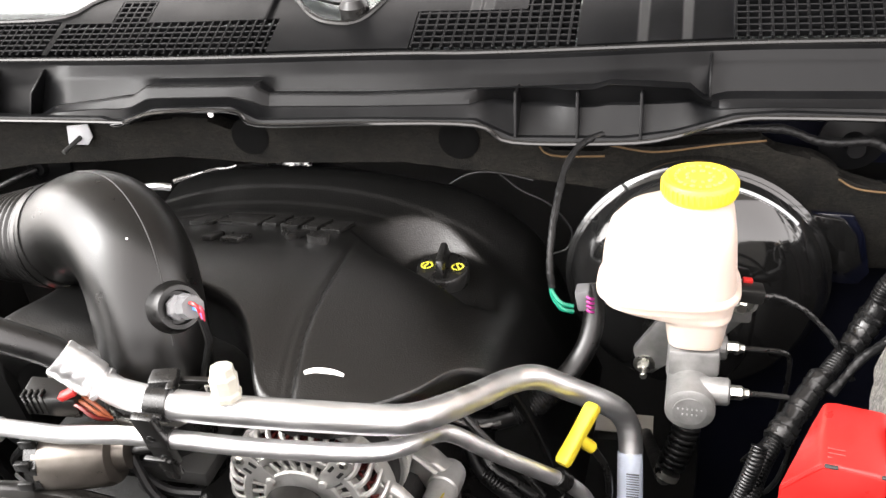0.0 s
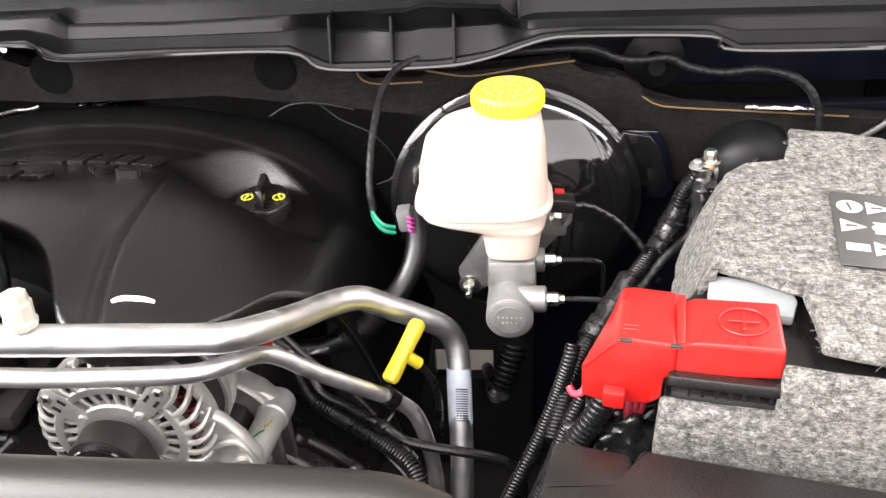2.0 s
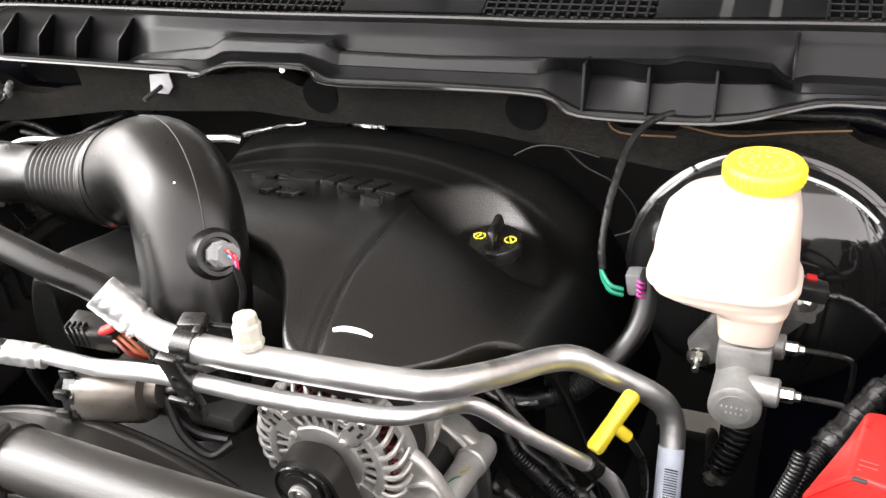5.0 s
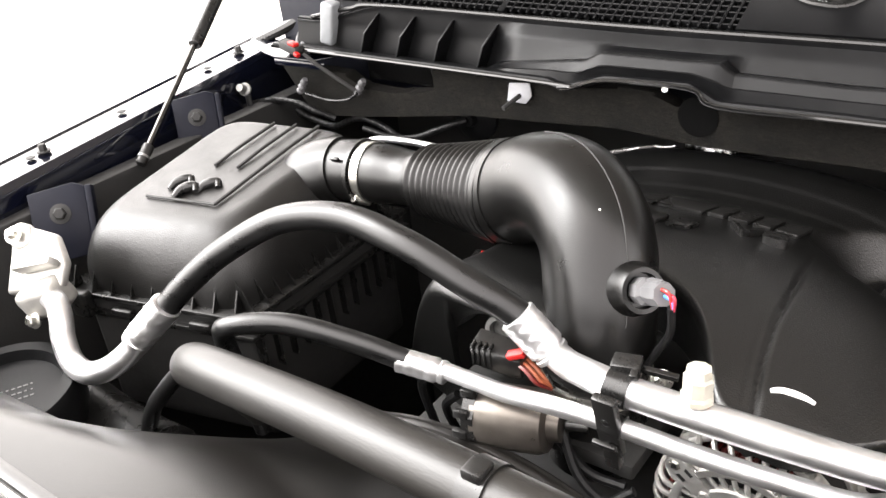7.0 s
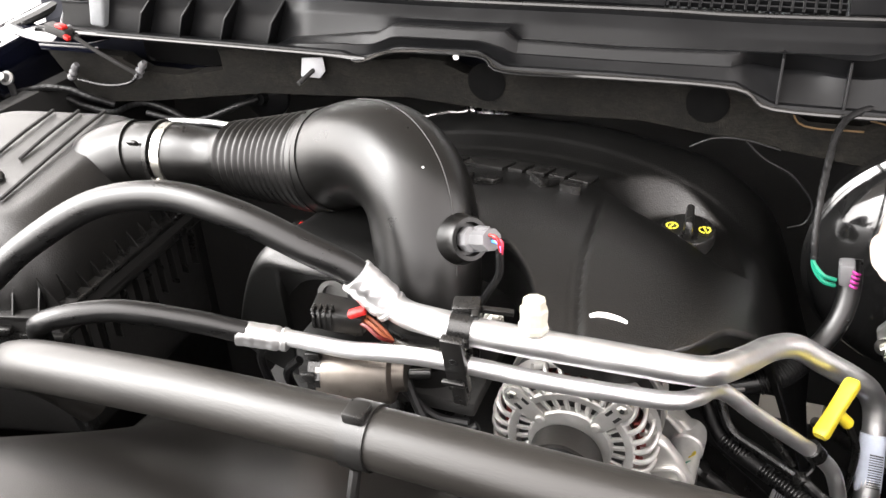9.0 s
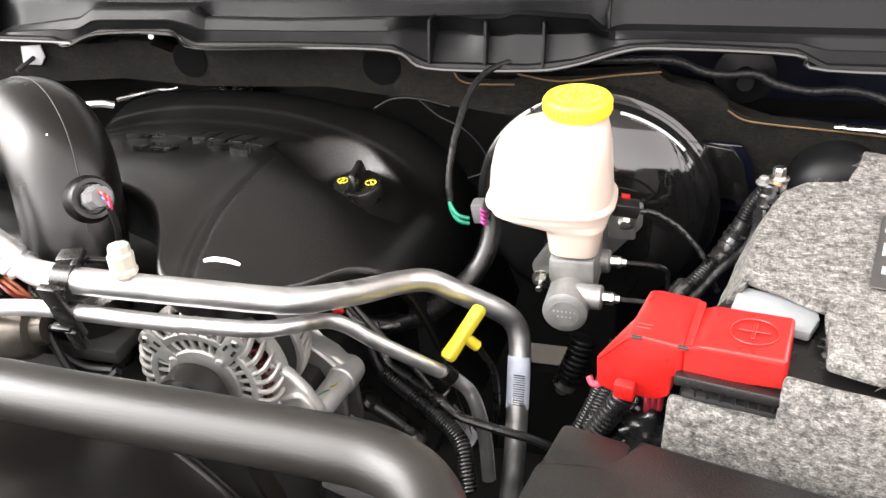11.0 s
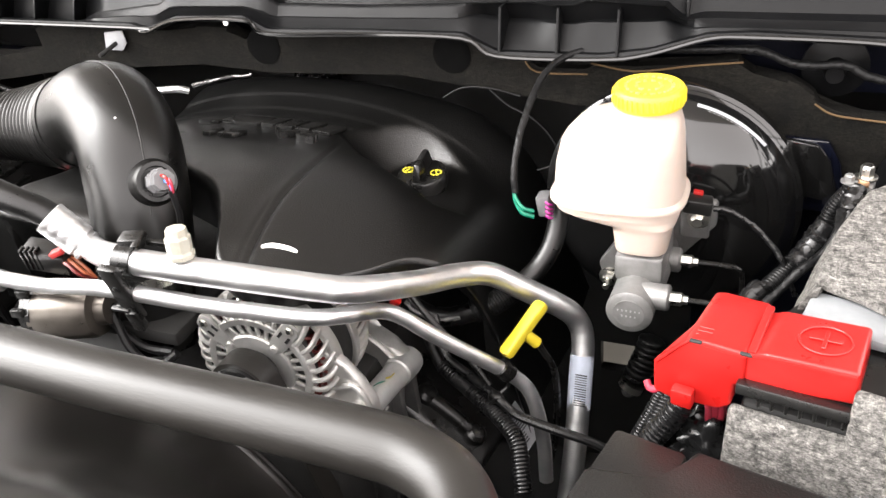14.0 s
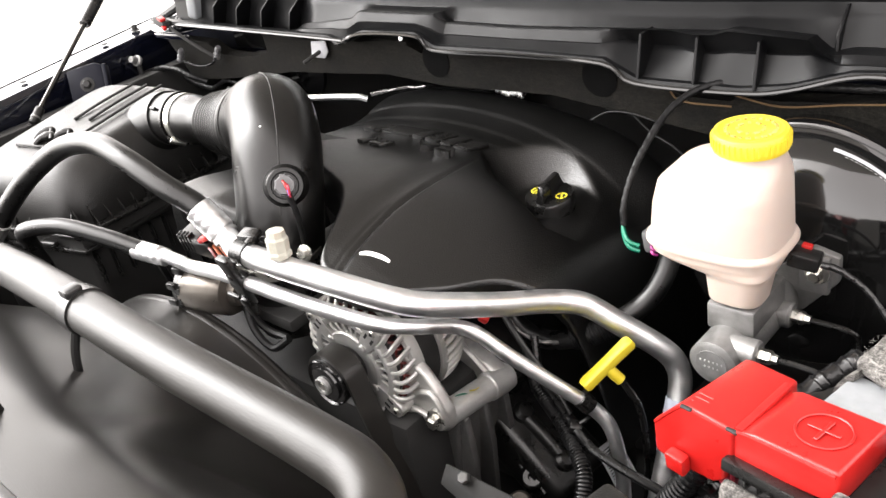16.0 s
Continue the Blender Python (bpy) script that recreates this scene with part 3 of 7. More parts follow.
for x0, x1, d, tall in BAYS:
    g = thing("cowl_grille", ((x0 + x1) / 2, 0.93, 1.37), "black plastic air intake grille with square openings", "grille", "cowl air grilles")
    def bar(p, q, w, g=g):
        own = block(((p[0] + q[0]) / 2, (p[1] + q[1]) / 2, -0.001), (max(abs(q[0] - p[0]), w), max(abs(q[1] - p[1]), w), 0.008), bevel=0.0006, segments=1)
        bmesh.ops.transform(own, matrix=Matrix.Translation((0, 0, deck_z((p[0] + q[0]) / 2))) @ DECK, verts=own.verts[:])
        part("slat", own, BLACK_COWL, g)
    x = x0
    while x <= x1 + 1e-6:
        depth = tall[2] if tall and tall[0] - 1e-6 <= x <= tall[1] + 1e-6 else d
        bar((x, 0.002), (x, depth), 0.0028)
        x += 0.0117
    rows = int((tall[2] if tall else d) / 0.0098)
    for r in range(1, rows + 1):
        y = 0.0098 * r
        if y <= d:
            bar((x0, y), (x1, y), 0.0022)
        elif tall and y <= tall[2]:
            bar((tall[0], y), (tall[1], y), 0.0022)

# windscreen, wiper and hood
def screen(u, v):
    x = -1.15 + 1.6 * u
    return (x, 0.925 + 0.9 * v + 0.03 * ((x + 0.36) / 0.8) ** 2, 1.352 + 0.58 * v)


tagged(part("windscreen", sheet(screen, 60, 12, thick=0.006), GLASS), "sloping windscreen glass above the cowl", "windscreen", kind="structure")
tagged(part("dashboard", sheet(lambda u, v: (-1.15 + 1.6 * u, 1.2 + 0.7 * v, 1.42 - 0.04 * v), 6, 6, thick=0.02), GREY_TRAY), "pale grey dashboard top behind the windscreen", "dashboard", kind="structure")
wiper = thing("wiper_arm", (-0.38, 1.03, 1.42), "black wiper arm on the cowl deck", "wiper")
part("arm", tube([(-0.62, 1.04, 1.455), (-0.5, 1.015, 1.425), (-0.42, 0.985, 1.405), (-0.372, 0.972, 1.40)], 0.007, 6, 10), BLACK_SATIN, wiper)
part("pivot", lathe((-0.372, 0.968, 1.38), (-0.372, 0.965, 1.41), [(0, 0.018), (0.018, 0.018), (0.026, 0.012), (0.028, 0.002)], 20), BLACK_SATIN, wiper)


def hood_skin(u, v):
    x = -1.28 + 1.76 * u
    y = 0.99 - 0.72 * v - 0.04 * math.sin(math.pi * v)
    z = 1.47 + 1.20 * v
    return (x, y + 0.05 * (2 * u - 1) ** 2, z)


hood = thing("hood", (-0.4, 1.0, 1.45), "raised truck hood, out of view, with an added pale sheet underneath", "hood", kind="structure")
part("panel", sheet(hood_skin, 24, 24, thick=0.03), PAINT, hood)
# Added unseen sheet: its pale underside gives the engine cover its sheen.
part("liner", sheet(lambda u, v: tuple(Vector(hood_skin(0.03 + 0.94 * u, 0.05 + 0.91 * v)) - Vector((0, 0.02, 0.03))), 24, 24, thick=0.008), HOOD_BOUNCE, hood, "unseen pale sheet under the hood, added to brighten reflections")


def gas_strut(bottom, top, label):
    b, t = Vector(bottom), Vector(top)
    d = (t - b).normalized()
    s = thing("hood_strut", bottom, label, "hood strut", "hood struts")
    mid = b.lerp(t, 0.5)
    part("rod", lathe(b + d * 0.012, mid, [(0, 0.0043), (0.058, 0.0043), (0.0585, 0.0049), (0.0595, 0.0049), (0.060, 0.0042), ((mid - b).length - 0.012, 0.0042)], 20), STRUT_ROD, s, "thin dull steel rod")
    part("cylinder", lathe(mid - d * 0.012, t, [(0, 0.009), (0.004, 0.0105), ((t - mid).length, 0.0105)], 16), BLACK_SATIN, s)
    socket = part("socket", lathe(b - d * 0.014, t, [(0, 0.0058), (0.002, 0.0074), (0.026, 0.0080), (0.030, 0.0076), (0.031, 0.0046)], 18), BLACK_DUSTY, s, "black plastic ball socket")
    part("spring_clip", lathe(b - d * 0.004, t, [(0, 0.0079), (0, 0.0086), (0.003, 0.0086), (0.003, 0.0079)], 18, ring=True), CAST_GREY, socket)
    part("ball_stud", rod(b - d * 0.004, b - d * 0.004 + Vector((-0.022 if b.x < -0.4 else 0.012, 0.010, -0.008)), 0.0036), DARK_CAST, s)
    return s


gas_strut((-1.144, 0.588, 1.222), (-1.255, 0.925, 1.435), "black gas strut holding the hood up")
gas_strut((0.4165, 0.656, 1.194), (0.4165, 0.965, 1.554), "steel and black gas strut holding the hood up")
# ---- engine ----
tagged(part("engine_block", block((-0.42, 0.66, 0.86), (0.42, 0.42, 0.42), bevel=0.03), BLACK_DEEP), "dark engine block under the plastic cover", "engine block", kind="structure")

CREST = -0.43
# plan line of the cover's free edge: round the intake at the front, then the arch over the hoses
RIM = [(-0.60, 0.70), (-0.50, 0.63), (-0.44, 0.598), (-0.40, 0.582), (-0.385, 0.576), (-0.367, 0.563), (-0.352, 0.546), (-0.34, 0.527), (-0.329, 0.508), (-0.319, 0.488), (-0.31, 0.474), (-0.295, 0.466), (-0.26, 0.468), (-0.235, 0.482),
       (-0.218, 0.502), (-0.205, 0.52), (-0.195, 0.536), (-0.187, 0.556), (-0.178, 0.576), (-0.168, 0.589), (-0.157, 0.599), (-0.146, 0.612), (-0.13, 0.625), (-0.10, 0.625), (-0.075, 0.61)]


def rim_at(x, i):
    t = [(p[0], p[i]) for p in RIM]
    return (ramp_at(x - 0.006, t) + 2 * ramp_at(x, t) + ramp_at(x + 0.006, t)) / 4


def hinge(d, r=0.003):
    """Zero below nought and d above it, with a soft bend."""
    return 0.5 * (d + math.sqrt(d * d + r * r))


def cover_z(x, y):
    """Height of the moulded engine cover: a crowned deck that falls off to the side, with a bowl for the filler cap."""
    dx = x - CREST
    q = abs(y - 0.60)
    z = 1.250 - 0.55 * dx * dx - 7.0 * dx ** 4 - 0.11 * smooth(-0.16, -0.05, x)
    z -= (1.1 if y > 0.60 else 0.45) * min(q, 0.10) ** 2 + 0.2 * max(0.0, q - 0.10)
    z += (0.026 + 0.01 * smooth(-0.3, -0.18, x)) * smooth(0.79, 0.885, y)
    # stepped arcs at the rear
    for yy in (0.775, 0.805, 0.835):
        z += 0.0014 * smooth(yy, yy + 0.008, y + 0.35 * dx * dx) * (1 - smooth(-0.22, -0.16, x)) - 0.002
    # bowl round the oil filler cap: a level floor, a leaning rear wall, a soft passenger end and a notch in front
    out = math.hypot(max(0.0, y - 0.752), min(0.0, x + 0.238), 0.60 * max(0.0, x + 0.238))
    bowl = 1.165 - 0.15 * max(0.0, x + 0.215) + 1.05 * hinge(out - 0.043) + 2.2 * hinge(0.690 + 0.45 * abs(x + 0.19) - y)
    z = 0.5 * (z + bowl - math.sqrt((z - bowl) ** 2 + 0.0035 ** 2))
    # long crease from the front corner to the bowl
    cx = ramp_at(y, [(0.465, -0.279), (0.48, -0.284), (0.505, -0.29), (0.54, -0.297), (0.58, -0.303), (0.63, -0.306), (0.675, -0.309), (0.74, -0.315)])
    fade = 1 - smooth(0.64, 0.74, y)
    # two fine grooves with a raised bead between, and a soft dip on the crest side
    z -= 0.0042 * math.exp(-((x - cx) / 0.0032) ** 2) * fade
    z -= 0.0018 * math.exp(-((x - cx + 0.007) / 0.0024) ** 2) * fade * (1 - smooth(0.54, 0.6, y))
    z -= 0.003 * math.exp(-((x - cx + 0.016) / 0.018) ** 2) * fade
    return z


def cover_skin(u, v):
    x = -0.60 + 0.525 * u
    y0 = rim_at(x, 1)
    arch = smooth(-0.25, -0.215, x)
    reach = 0.012 - 0.007 * arch
    fall = 0.013 - 0.008 * arch
    hem = 0.016 + 0.03 * smooth(-0.31, -0.335, x)
    edge = cover_z(x, y0 + reach)
    if v < 0.05:
        return (x, y0 + 0.004 * (1 - v / 0.05), edge - fall - hem * (1 - v / 0.05))
    if v < 0.14:
        q = (v - 0.05) / 0.09 * math.pi / 2
        return (x, y0 + reach * (1 - math.cos(q)), edge - fall * (1 - math.sin(q)))
    y = y0 + reach + (0.885 - y0 - reach) * (v - 0.14) / 0.86
    return (x, y, cover_z(x, y))


cover = thing("engine_cover", (-0.36, 0.66, 1.15), "large black moulded plastic engine cover with raised lettering", "engine cover")
part("shell", sheet(cover_skin, 260, 200), BLACK_GRAIN, cover, angle=50)


def lobe_skin(u, v):
    x = -0.634 + 0.194 * u
    dx = (x + 0.52) / 0.115
    y0 = 0.478 + 0.030 * dx * dx
    z0 = 1.248 - 0.10 * (max(0.0, -0.560 - x) / 0.066) ** 2 - 0.012 * smooth(-0.5, -0.44, x)
    # an arched opening in the front face
    w = (x + 0.49) / 0.068
    mouth = 1.224 - 0.032 * abs(w) ** 4 if abs(w) < 1 else 1.10
    low = min(mouth, z0 - 0.022)
    if v < 0.12:
        return (x, y0 + 0.012 - 0.1 * v, low + (z0 - 0.014 - low) * v / 0.12)
    if v < 0.3:
        q = (v - 0.12) / 0.18 * math.pi / 2
        return (x, y0 + 0.016 * (1 - math.cos(q)), z0 - 0.014 * (1 - math.sin(q)))
    y = y0 + 0.016 + 0.2 * (v - 0.3) / 0.7
    return (x, y, z0 - 0.016 * smooth(y0 + 0.02, y0 + 0.12, y))


part("side_lobe", sheet(lobe_skin, 60, 60), BLACK_GRAIN, cover, "satin black shroud over the intake side")
part("tunnel_ring", lathe((-0.518, 0.51, 1.196), (-0.516, 0.495, 1.199), [(0, 0.013), (0.006, 0.0145), (0.006, 0.010), (0.0, 0.009)], 24), CAST_GREY, cover, "pale ring inside the cover opening")

# raised lettering, the maker's word as plain bars
for x0, x1 in ((-0.508, -0.481), (-0.473, -0.427), (-0.421, -0.405), (-0.400, -0.381), (-0.376, -0.359), (-0.355, -0.334)):
    x, w = (x0 + x1) / 2, (x1 - x0) / 2
    m = pose(x, 0.735, cover_z(x, 0.735) - 0.0004, -11, 3 + 30 * (x + 0.43), 0)
    part("raised_bar", slab([(-w, 0), (w, 0), (w + 0.006, 0.034), (0.006 - w, 0.028)], m, 0.0045, 0.0006, 2), BLACK_SATIN, cover, "plain raised bar")
for x0, x1, y in ((-0.462, -0.452, 0.682), (-0.44, -0.42, 0.679)):
    x, w = (x0 + x1) / 2, (x1 - x0) / 2
    part("raised_bar", slab([(-w, 0), (w, 0), (w + 0.006, 0.02), (0.006 - w, 0.02)], pose(x, y, cover_z(x, y) - 0.0004, -10, 3, 0), 0.0056, 0.0009, 2), BLACK_SATIN, cover, "plain raised bar")
part("lettering", letters("V8", 0.036, pose(-0.361, 0.700, cover_z(-0.361, 0.700) + 0.0022, -11, 5, 2) @ Matrix.Diagonal((1.45, 0.8, 1, 1)), 0.005), BLACK_SATIN, cover, "raised V8 lettering")


def brush(pts, w):
    """A thin dab of paint that widens in its middle."""
    path = spline(pts, 6)
    return sweep(bmesh.new(), path, lambda t: w * (0.35 + 0.65 * math.sin(math.pi * min(1, 0.08 + 0.9 * t)) ** 0.6), 8, True, 0.25)


DAB = [(-0.2800, 0.5045), (-0.2740, 0.5095), (-0.2660, 0.5125), (-0.2580, 0.5145), (-0.2510, 0.5150)]
bm = brush([(x, y, cover_z(x, y) + 0.0006) for x, y in DAB], 0.0027)
part("paint_dab", bm, WHITE_PAINT, cover, "white paint-pen inspection mark")

cap = thing("oil_filler_cap", (-0.228, 0.745, 1.172), "black oil filler cap with a grip bar and yellow print", "oil cap")
disc = part("disc", lathe((-0.228, 0.745, 1.160), (-0.228, 0.741, 1.20), [(0, 0.026), (0.010, 0.0275), (0.020, 0.0280), (0.0225, 0.0265), (0.0232, 0.002)], 40), BLACK_SATIN, cap)
grip = block((-0.228, 0.744, 1.191), (0.0105, 0.050, 0.020), (4, 0, 4), 0.003, taper=0.72)
part("grip", grip, BLACK_SATIN, cap, "raised grip bar")
for sx in (-1, 1):
    # a ring of short strokes either side of the grip, as on a printed symbol
    own = None
    for k in range(7):
        a = 2 * math.pi * k / 7
        own = block((-0.228 + sx * 0.0165 + 0.0056 * math.cos(a), 0.7425 + 0.0060 * math.sin(a), 1.1838), (0.0040, 0.0015, 0.0008), (5, 0, math.degrees(a) + 90), 0, bm=own)
    own = block((-0.228 + sx * 0.0170, 0.7425, 1.1838), (0.0016, 0.0060, 0.0008), (5, 0, 30 * sx), 0, bm=own)
    part("print", own, YELLOW_PRINT, cap, "yellow symbol print")

# ---- air intake ----
duct = thing("intake_duct", (-0.42, 0.51, 1.15), "satin black moulded air intake elbow with a bellows section", "intake duct")
PATH = [(-0.566, 0.626, 1.2715), (-0.530, 0.612, 1.290), (-0.487, 0.589, 1.299), (-0.452, 0.562, 1.285), (-0.436, 0.541, 1.250), (-0.430, 0.525, 1.210), (-0.428, 0.514, 1.174)]
part("elbow", tube(PATH, lambda t: 0.0520 - 0.0055 * t, 12, 48), DUCT, duct)
part("collar", tube([(-0.582, 0.6305, 1.2655), (-0.574, 0.6285, 1.2680), (-0.563, 0.6250, 1.2725)], 0.0538, 4, 48), DUCT, duct)


def bellows():
    """Twelve round folds, growing towards the elbow."""
    path = spline([(-0.702, 0.653, 1.2435), (-0.640, 0.6445, 1.2530), (-0.576, 0.6290, 1.2670)], 72)
    return sweep(bmesh.new(), path, lambda t: 0.0390 + 0.0135 * t + 0.0020 * math.cos(2 * math.pi * 12 * t), 48)


part("bellows", bellows(), DUCT, duct, "ribbed rubber bellows", 70)
part("sleeve", tube([(-0.810, 0.655, 1.2350), (-0.775, 0.6565, 1.2375), (-0.745, 0.656, 1.2395), (-0.720, 0.654, 1.2415), (-0.698, 0.6525, 1.2440)],
                    lambda t: 0.0345 - 0.0035 * smooth(0.25, 0.6, t) + 0.006 * smooth(0.7, 1, t), 8, 40), DUCT, duct)
part("paint_chip", lathe((-0.4335, 0.5370, 1.3225), (-0.430, 0.530, 1.330), [(0, 0.0011), (0.0006, 0.0009), (0.0007, 0.0002)], 6), WHITE_PAINT, duct, "tiny white speck")
run = spline(PATH, 12)
seam = []
for i, p in enumerate(run[14:56]):
    along = (run[i + 15] - run[i + 13]).normalized()
    side = Vector((0.45, -0.12, 0.86))
    side = (side - along * side.dot(along)).normalized()
    seam.append(p + side * (0.0521 - 0.0055 * (i + 14) / (len(run) - 1)))
part("seam", sweep(bmesh.new(), seam, 0.0009, 6), BLACK_DEEP, duct, "moulding seam")


def band_clamp(at, along, r, w=0.009):
    a, d = Vector(at), Vector(along).normalized()
    return lathe(a - d * w / 2, a + d, [(0, r), (0, r + 0.0016), (w, r + 0.0016), (w, r)], 36)


clamp = part("band_clamp", band_clamp((-0.791, 0.6558, 1.2362), (1, 0.05, 0.06), 0.0348, 0.011), STEEL, duct, "bright steel band clamp")
part("screw", rod((-0.796, 0.622, 1.2165), (-0.787, 0.640, 1.2065), 0.0055), STEEL, clamp)
# sensor in the elbow
BOSS = Vector((-0.388, 0.516, 1.272))
OUT = Vector((0.76, -0.5, 0.4)).normalized()
part("sensor_boss", lathe(BOSS - OUT * 0.028, BOSS + OUT, [(0, 0.028), (0.012, 0.0235), (0.024, 0.0205), (0.030, 0.0198), (0.033, 0.0182), (0.033, 0.0145), (0.026, 0.0135), (0.026, 0.002)], 40), DUCT, duct)
sensor = thing("air_sensor", tuple(BOSS), "grey electrical plug pushed into the intake elbow", "sensor plug")
part("plug", lathe(BOSS, BOSS + OUT, [(0, 0.011), (0.012, 0.0115), (0.014, 0.0085), (0.026, 0.0105), (0.036, 0.0095), (0.036, 0.002)], 8), GREY_PLUG, sensor, angle=20)
part("latch", block(tuple(BOSS + OUT * 0.022 + Vector((0.0, 0.0, 0.0105))), (0.016, 0.006, 0.003), (0, -20, -33), 0.0008), GREY_PLUG, sensor)
for k, (mat, dz) in enumerate(((RED, 0.004), (BLUE_WIRE, -0.001), (PINK, 0.0015))):
    q = BOSS + OUT * 0.036
    part("wire", tube([tuple(q + Vector((0.002 * k - 0.002, 0, dz))), tuple(q + OUT * 0.007 + Vector((0.002 * k, 0, dz - 0.003))), tuple(q + OUT * 0.008 + Vector((0.003, 0, -0.013)))], 0.0014, 5, 6), mat, sensor)
q = BOSS + OUT * 0.043
part("cable", tube([tuple(q + Vector((0.002, 0, -0.010))), tuple(q + Vector((0.0, 0.004, -0.035))), tuple(q + Vector((-0.012, 0.012, -0.06))), tuple(q + Vector((-0.025, 0.02, -0.085)))], 0.0032, 6, 8), TAPE, sensor)

# throttle body below the elbow
throttle = thing("throttle_body", (-0.42, 0.50, 1.14), "cast throttle body with a drive motor and clamp under the elbow", "throttle body")
part("throat", lathe((-0.424, 0.510, 1.10), (-0.424, 0.510, 1.2), [(0, 0.044), (0.075, 0.044), (0.085, 0.0455), (0.095, 0.044)], 32), BLACK_SATIN, throttle)
part("hose_clamp", band_clamp((-0.424, 0.510, 1.183), (0, 0, 1), 0.0455, 0.012), STEEL, throttle, "steel hose clamp")
part("clamp_screw", hexbolt((-0.360, 0.497, 1.208), (0.3, -1, 0.4), 0.006, 0.008), STEEL, throttle)
part("flange", block((-0.416, 0.505, 1.135), (0.1, 0.09, 0.016), bevel=0.004), BLACK_DEEP, throttle)
part("motor_can", lathe((-0.497, 0.436, 1.163), (-0.419, 0.452, 1.170), [(0, 0.026), (0.004, 0.0275), (0.058, 0.0270), (0.064, 0.0245), (0.066, 0.0155), (0.076, 0.0145), (0.077, 0.002)], 40), MOTOR, throttle)
part("end_cap", lathe((-0.501, 0.4355, 1.1625), (-0.419, 0.452, 1.170), [(0, 0.022), (0.001, 0.029), (0.012, 0.029), (0.012, 0.026)], 10), BLACK_SATIN, throttle)
for z, y in ((-0.02, 0.418), (-0.004, 0.4085), (0.014, 0.412), (0.027, 0.424)):
    part("cap_lug", block((-0.496, y, 1.165 + z), (0.013, 0.006, 0.008), (0, 0, 10), 0.0015), BLACK_SATIN, throttle)
part("shaft", rod((-0.421, 0.4515, 1.170), (-0.402, 0.456, 1.172), 0.005), BLACK_SATIN, throttle)
plug = part("connector", block((-0.484, 0.458, 1.214), (0.046, 0.022, 0.024), (12, 6, 8), 0.002), BLACK_SATIN, throttle)
for k in range(4):
    part("rib", block((-0.502 + 0.005 * k, 0.446 + 0.001 * k, 1.217), (0.0022, 0.008, 0.024), (12, 6, 8), 0.0005), BLACK_SATIN, plug)
part("lock_tab", block((-0.463, 0.450, 1.2265), (0.017, 0.008, 0.006), (12, -24, 8), 0.0015), RED, plug, "red connector lock tab")
for k in range(3):
    part("wire", tube([(-0.465, 0.462 - 0.005 * k, 1.215), (-0.455, 0.459 - 0.005 * k, 1.214), (-0.444, 0.458 - 0.005 * k, 1.206), (-0.437, 0.458, 1.196)], 0.0019, 5, 6), ORANGE if k < 2 else COPPER, plug)
part("small_tab", block((-0.478, 0.425, 1.113), (0.012, 0.01, 0.008), (10, 10, 20), 0.0015), RED, throttle)
for pts in ([(-0.443, 0.455, 1.17), (-0.42, 0.448, 1.15), (-0.40, 0.452, 1.128), (-0.37, 0.455, 1.125)], [(-0.44, 0.46, 1.18), (-0.425, 0.452, 1.165), (-0.405, 0.44, 1.135), (-0.38, 0.44, 1.118), (-0.36, 0.45, 1.13)],
            [(-0.52, 0.44, 1.17), (-0.535, 0.44, 1.15), (-0.53, 0.45, 1.11)], [(-0.545, 0.43, 1.19), (-0.56, 0.44, 1.16), (-0.555, 0.45, 1.10)]):
    part("harness", tube(pts, 0.0042, 6, 8), TAPE, throttle)
for x, y, z in ((-0.600, 0.605, 1.204), (-0.575, 0.607, 1.196)):
    coil = thing("coil_connector", (x, y, z), "small red lock on a dark coil connector", "connector", "coil connectors")
    part("body", block((x, y, z - 0.012), (0.03, 0.022, 0.02), (0, 0, 10), 0.002), BLACK_SATIN, coil)
    part("lock", block((x + 0.004, y - 0.006, z + 0.001), (0.013, 0.010, 0.006), (0, 0, 10), 0.0015), RED, coil)

# ---- air filter box ----
airbox = thing("air_filter_box", (-0.98, 0.55, 1.0), "satin black air filter box with a grooved lid", "air filter box")


LID_LOW = ((-1.066, 0.402), (-0.824, 0.462), (-0.838, 0.735), (-1.112, 0.715))
LID_TOP = ((-1.034, 0.474, 1.228), (-0.884, 0.500, 1.230), (-0.880, 0.708, 1.252), (-1.066, 0.680, 1.250))


def lid_skin(u, v):
    """The lid: steep sides that roll over into a flat sloping top."""
    ang = 2 * math.pi * u
    c, s = math.cos(ang), math.sin(ang)
    e = 0.30
    a, b = math.copysign(abs(c) ** e, c), math.copysign(abs(s) ** e, s)
    w = ((1 - a) * (1 - b) / 4, (1 + a) * (1 - b) / 4, (1 + a) * (1 + b) / 4, (1 - a) * (1 + b) / 4)
    lx, ly = sum(k * p[0] for k, p in zip(w, LID_LOW)), sum(k * p[1] for k, p in zip(w, LID_LOW))
    tx, ty, tz = [sum(k * p[i] for k, p in zip(w, LID_TOP)) for i in range(3)]
    if v <= 0.6:
        q = v / 0.6 * math.pi / 2
        h, r = 1 - math.cos(q) ** 1.0, math.sin(q)
        return (lx + (tx - lx) * h, ly + (ty - ly) * h, 1.142 + (tz - 1.142) * r)
    k = 1 - (v - 0.6) / 0.4
    mx, my, mz = [sum(p[i] for p in LID_TOP) / 4 for i in range(3)]
    return (mx + (tx - mx) * k, my + (ty - my) * k, mz + (tz - mz) * k + 0.001 * (1 - k))


bm = sheet(lid_skin, 96, 40)
bmesh.ops.remove_doubles(bm, verts=bm.verts[:], dist=1e-5)
part("lid", bm, BLACK_DUSTY, airbox, angle=60)
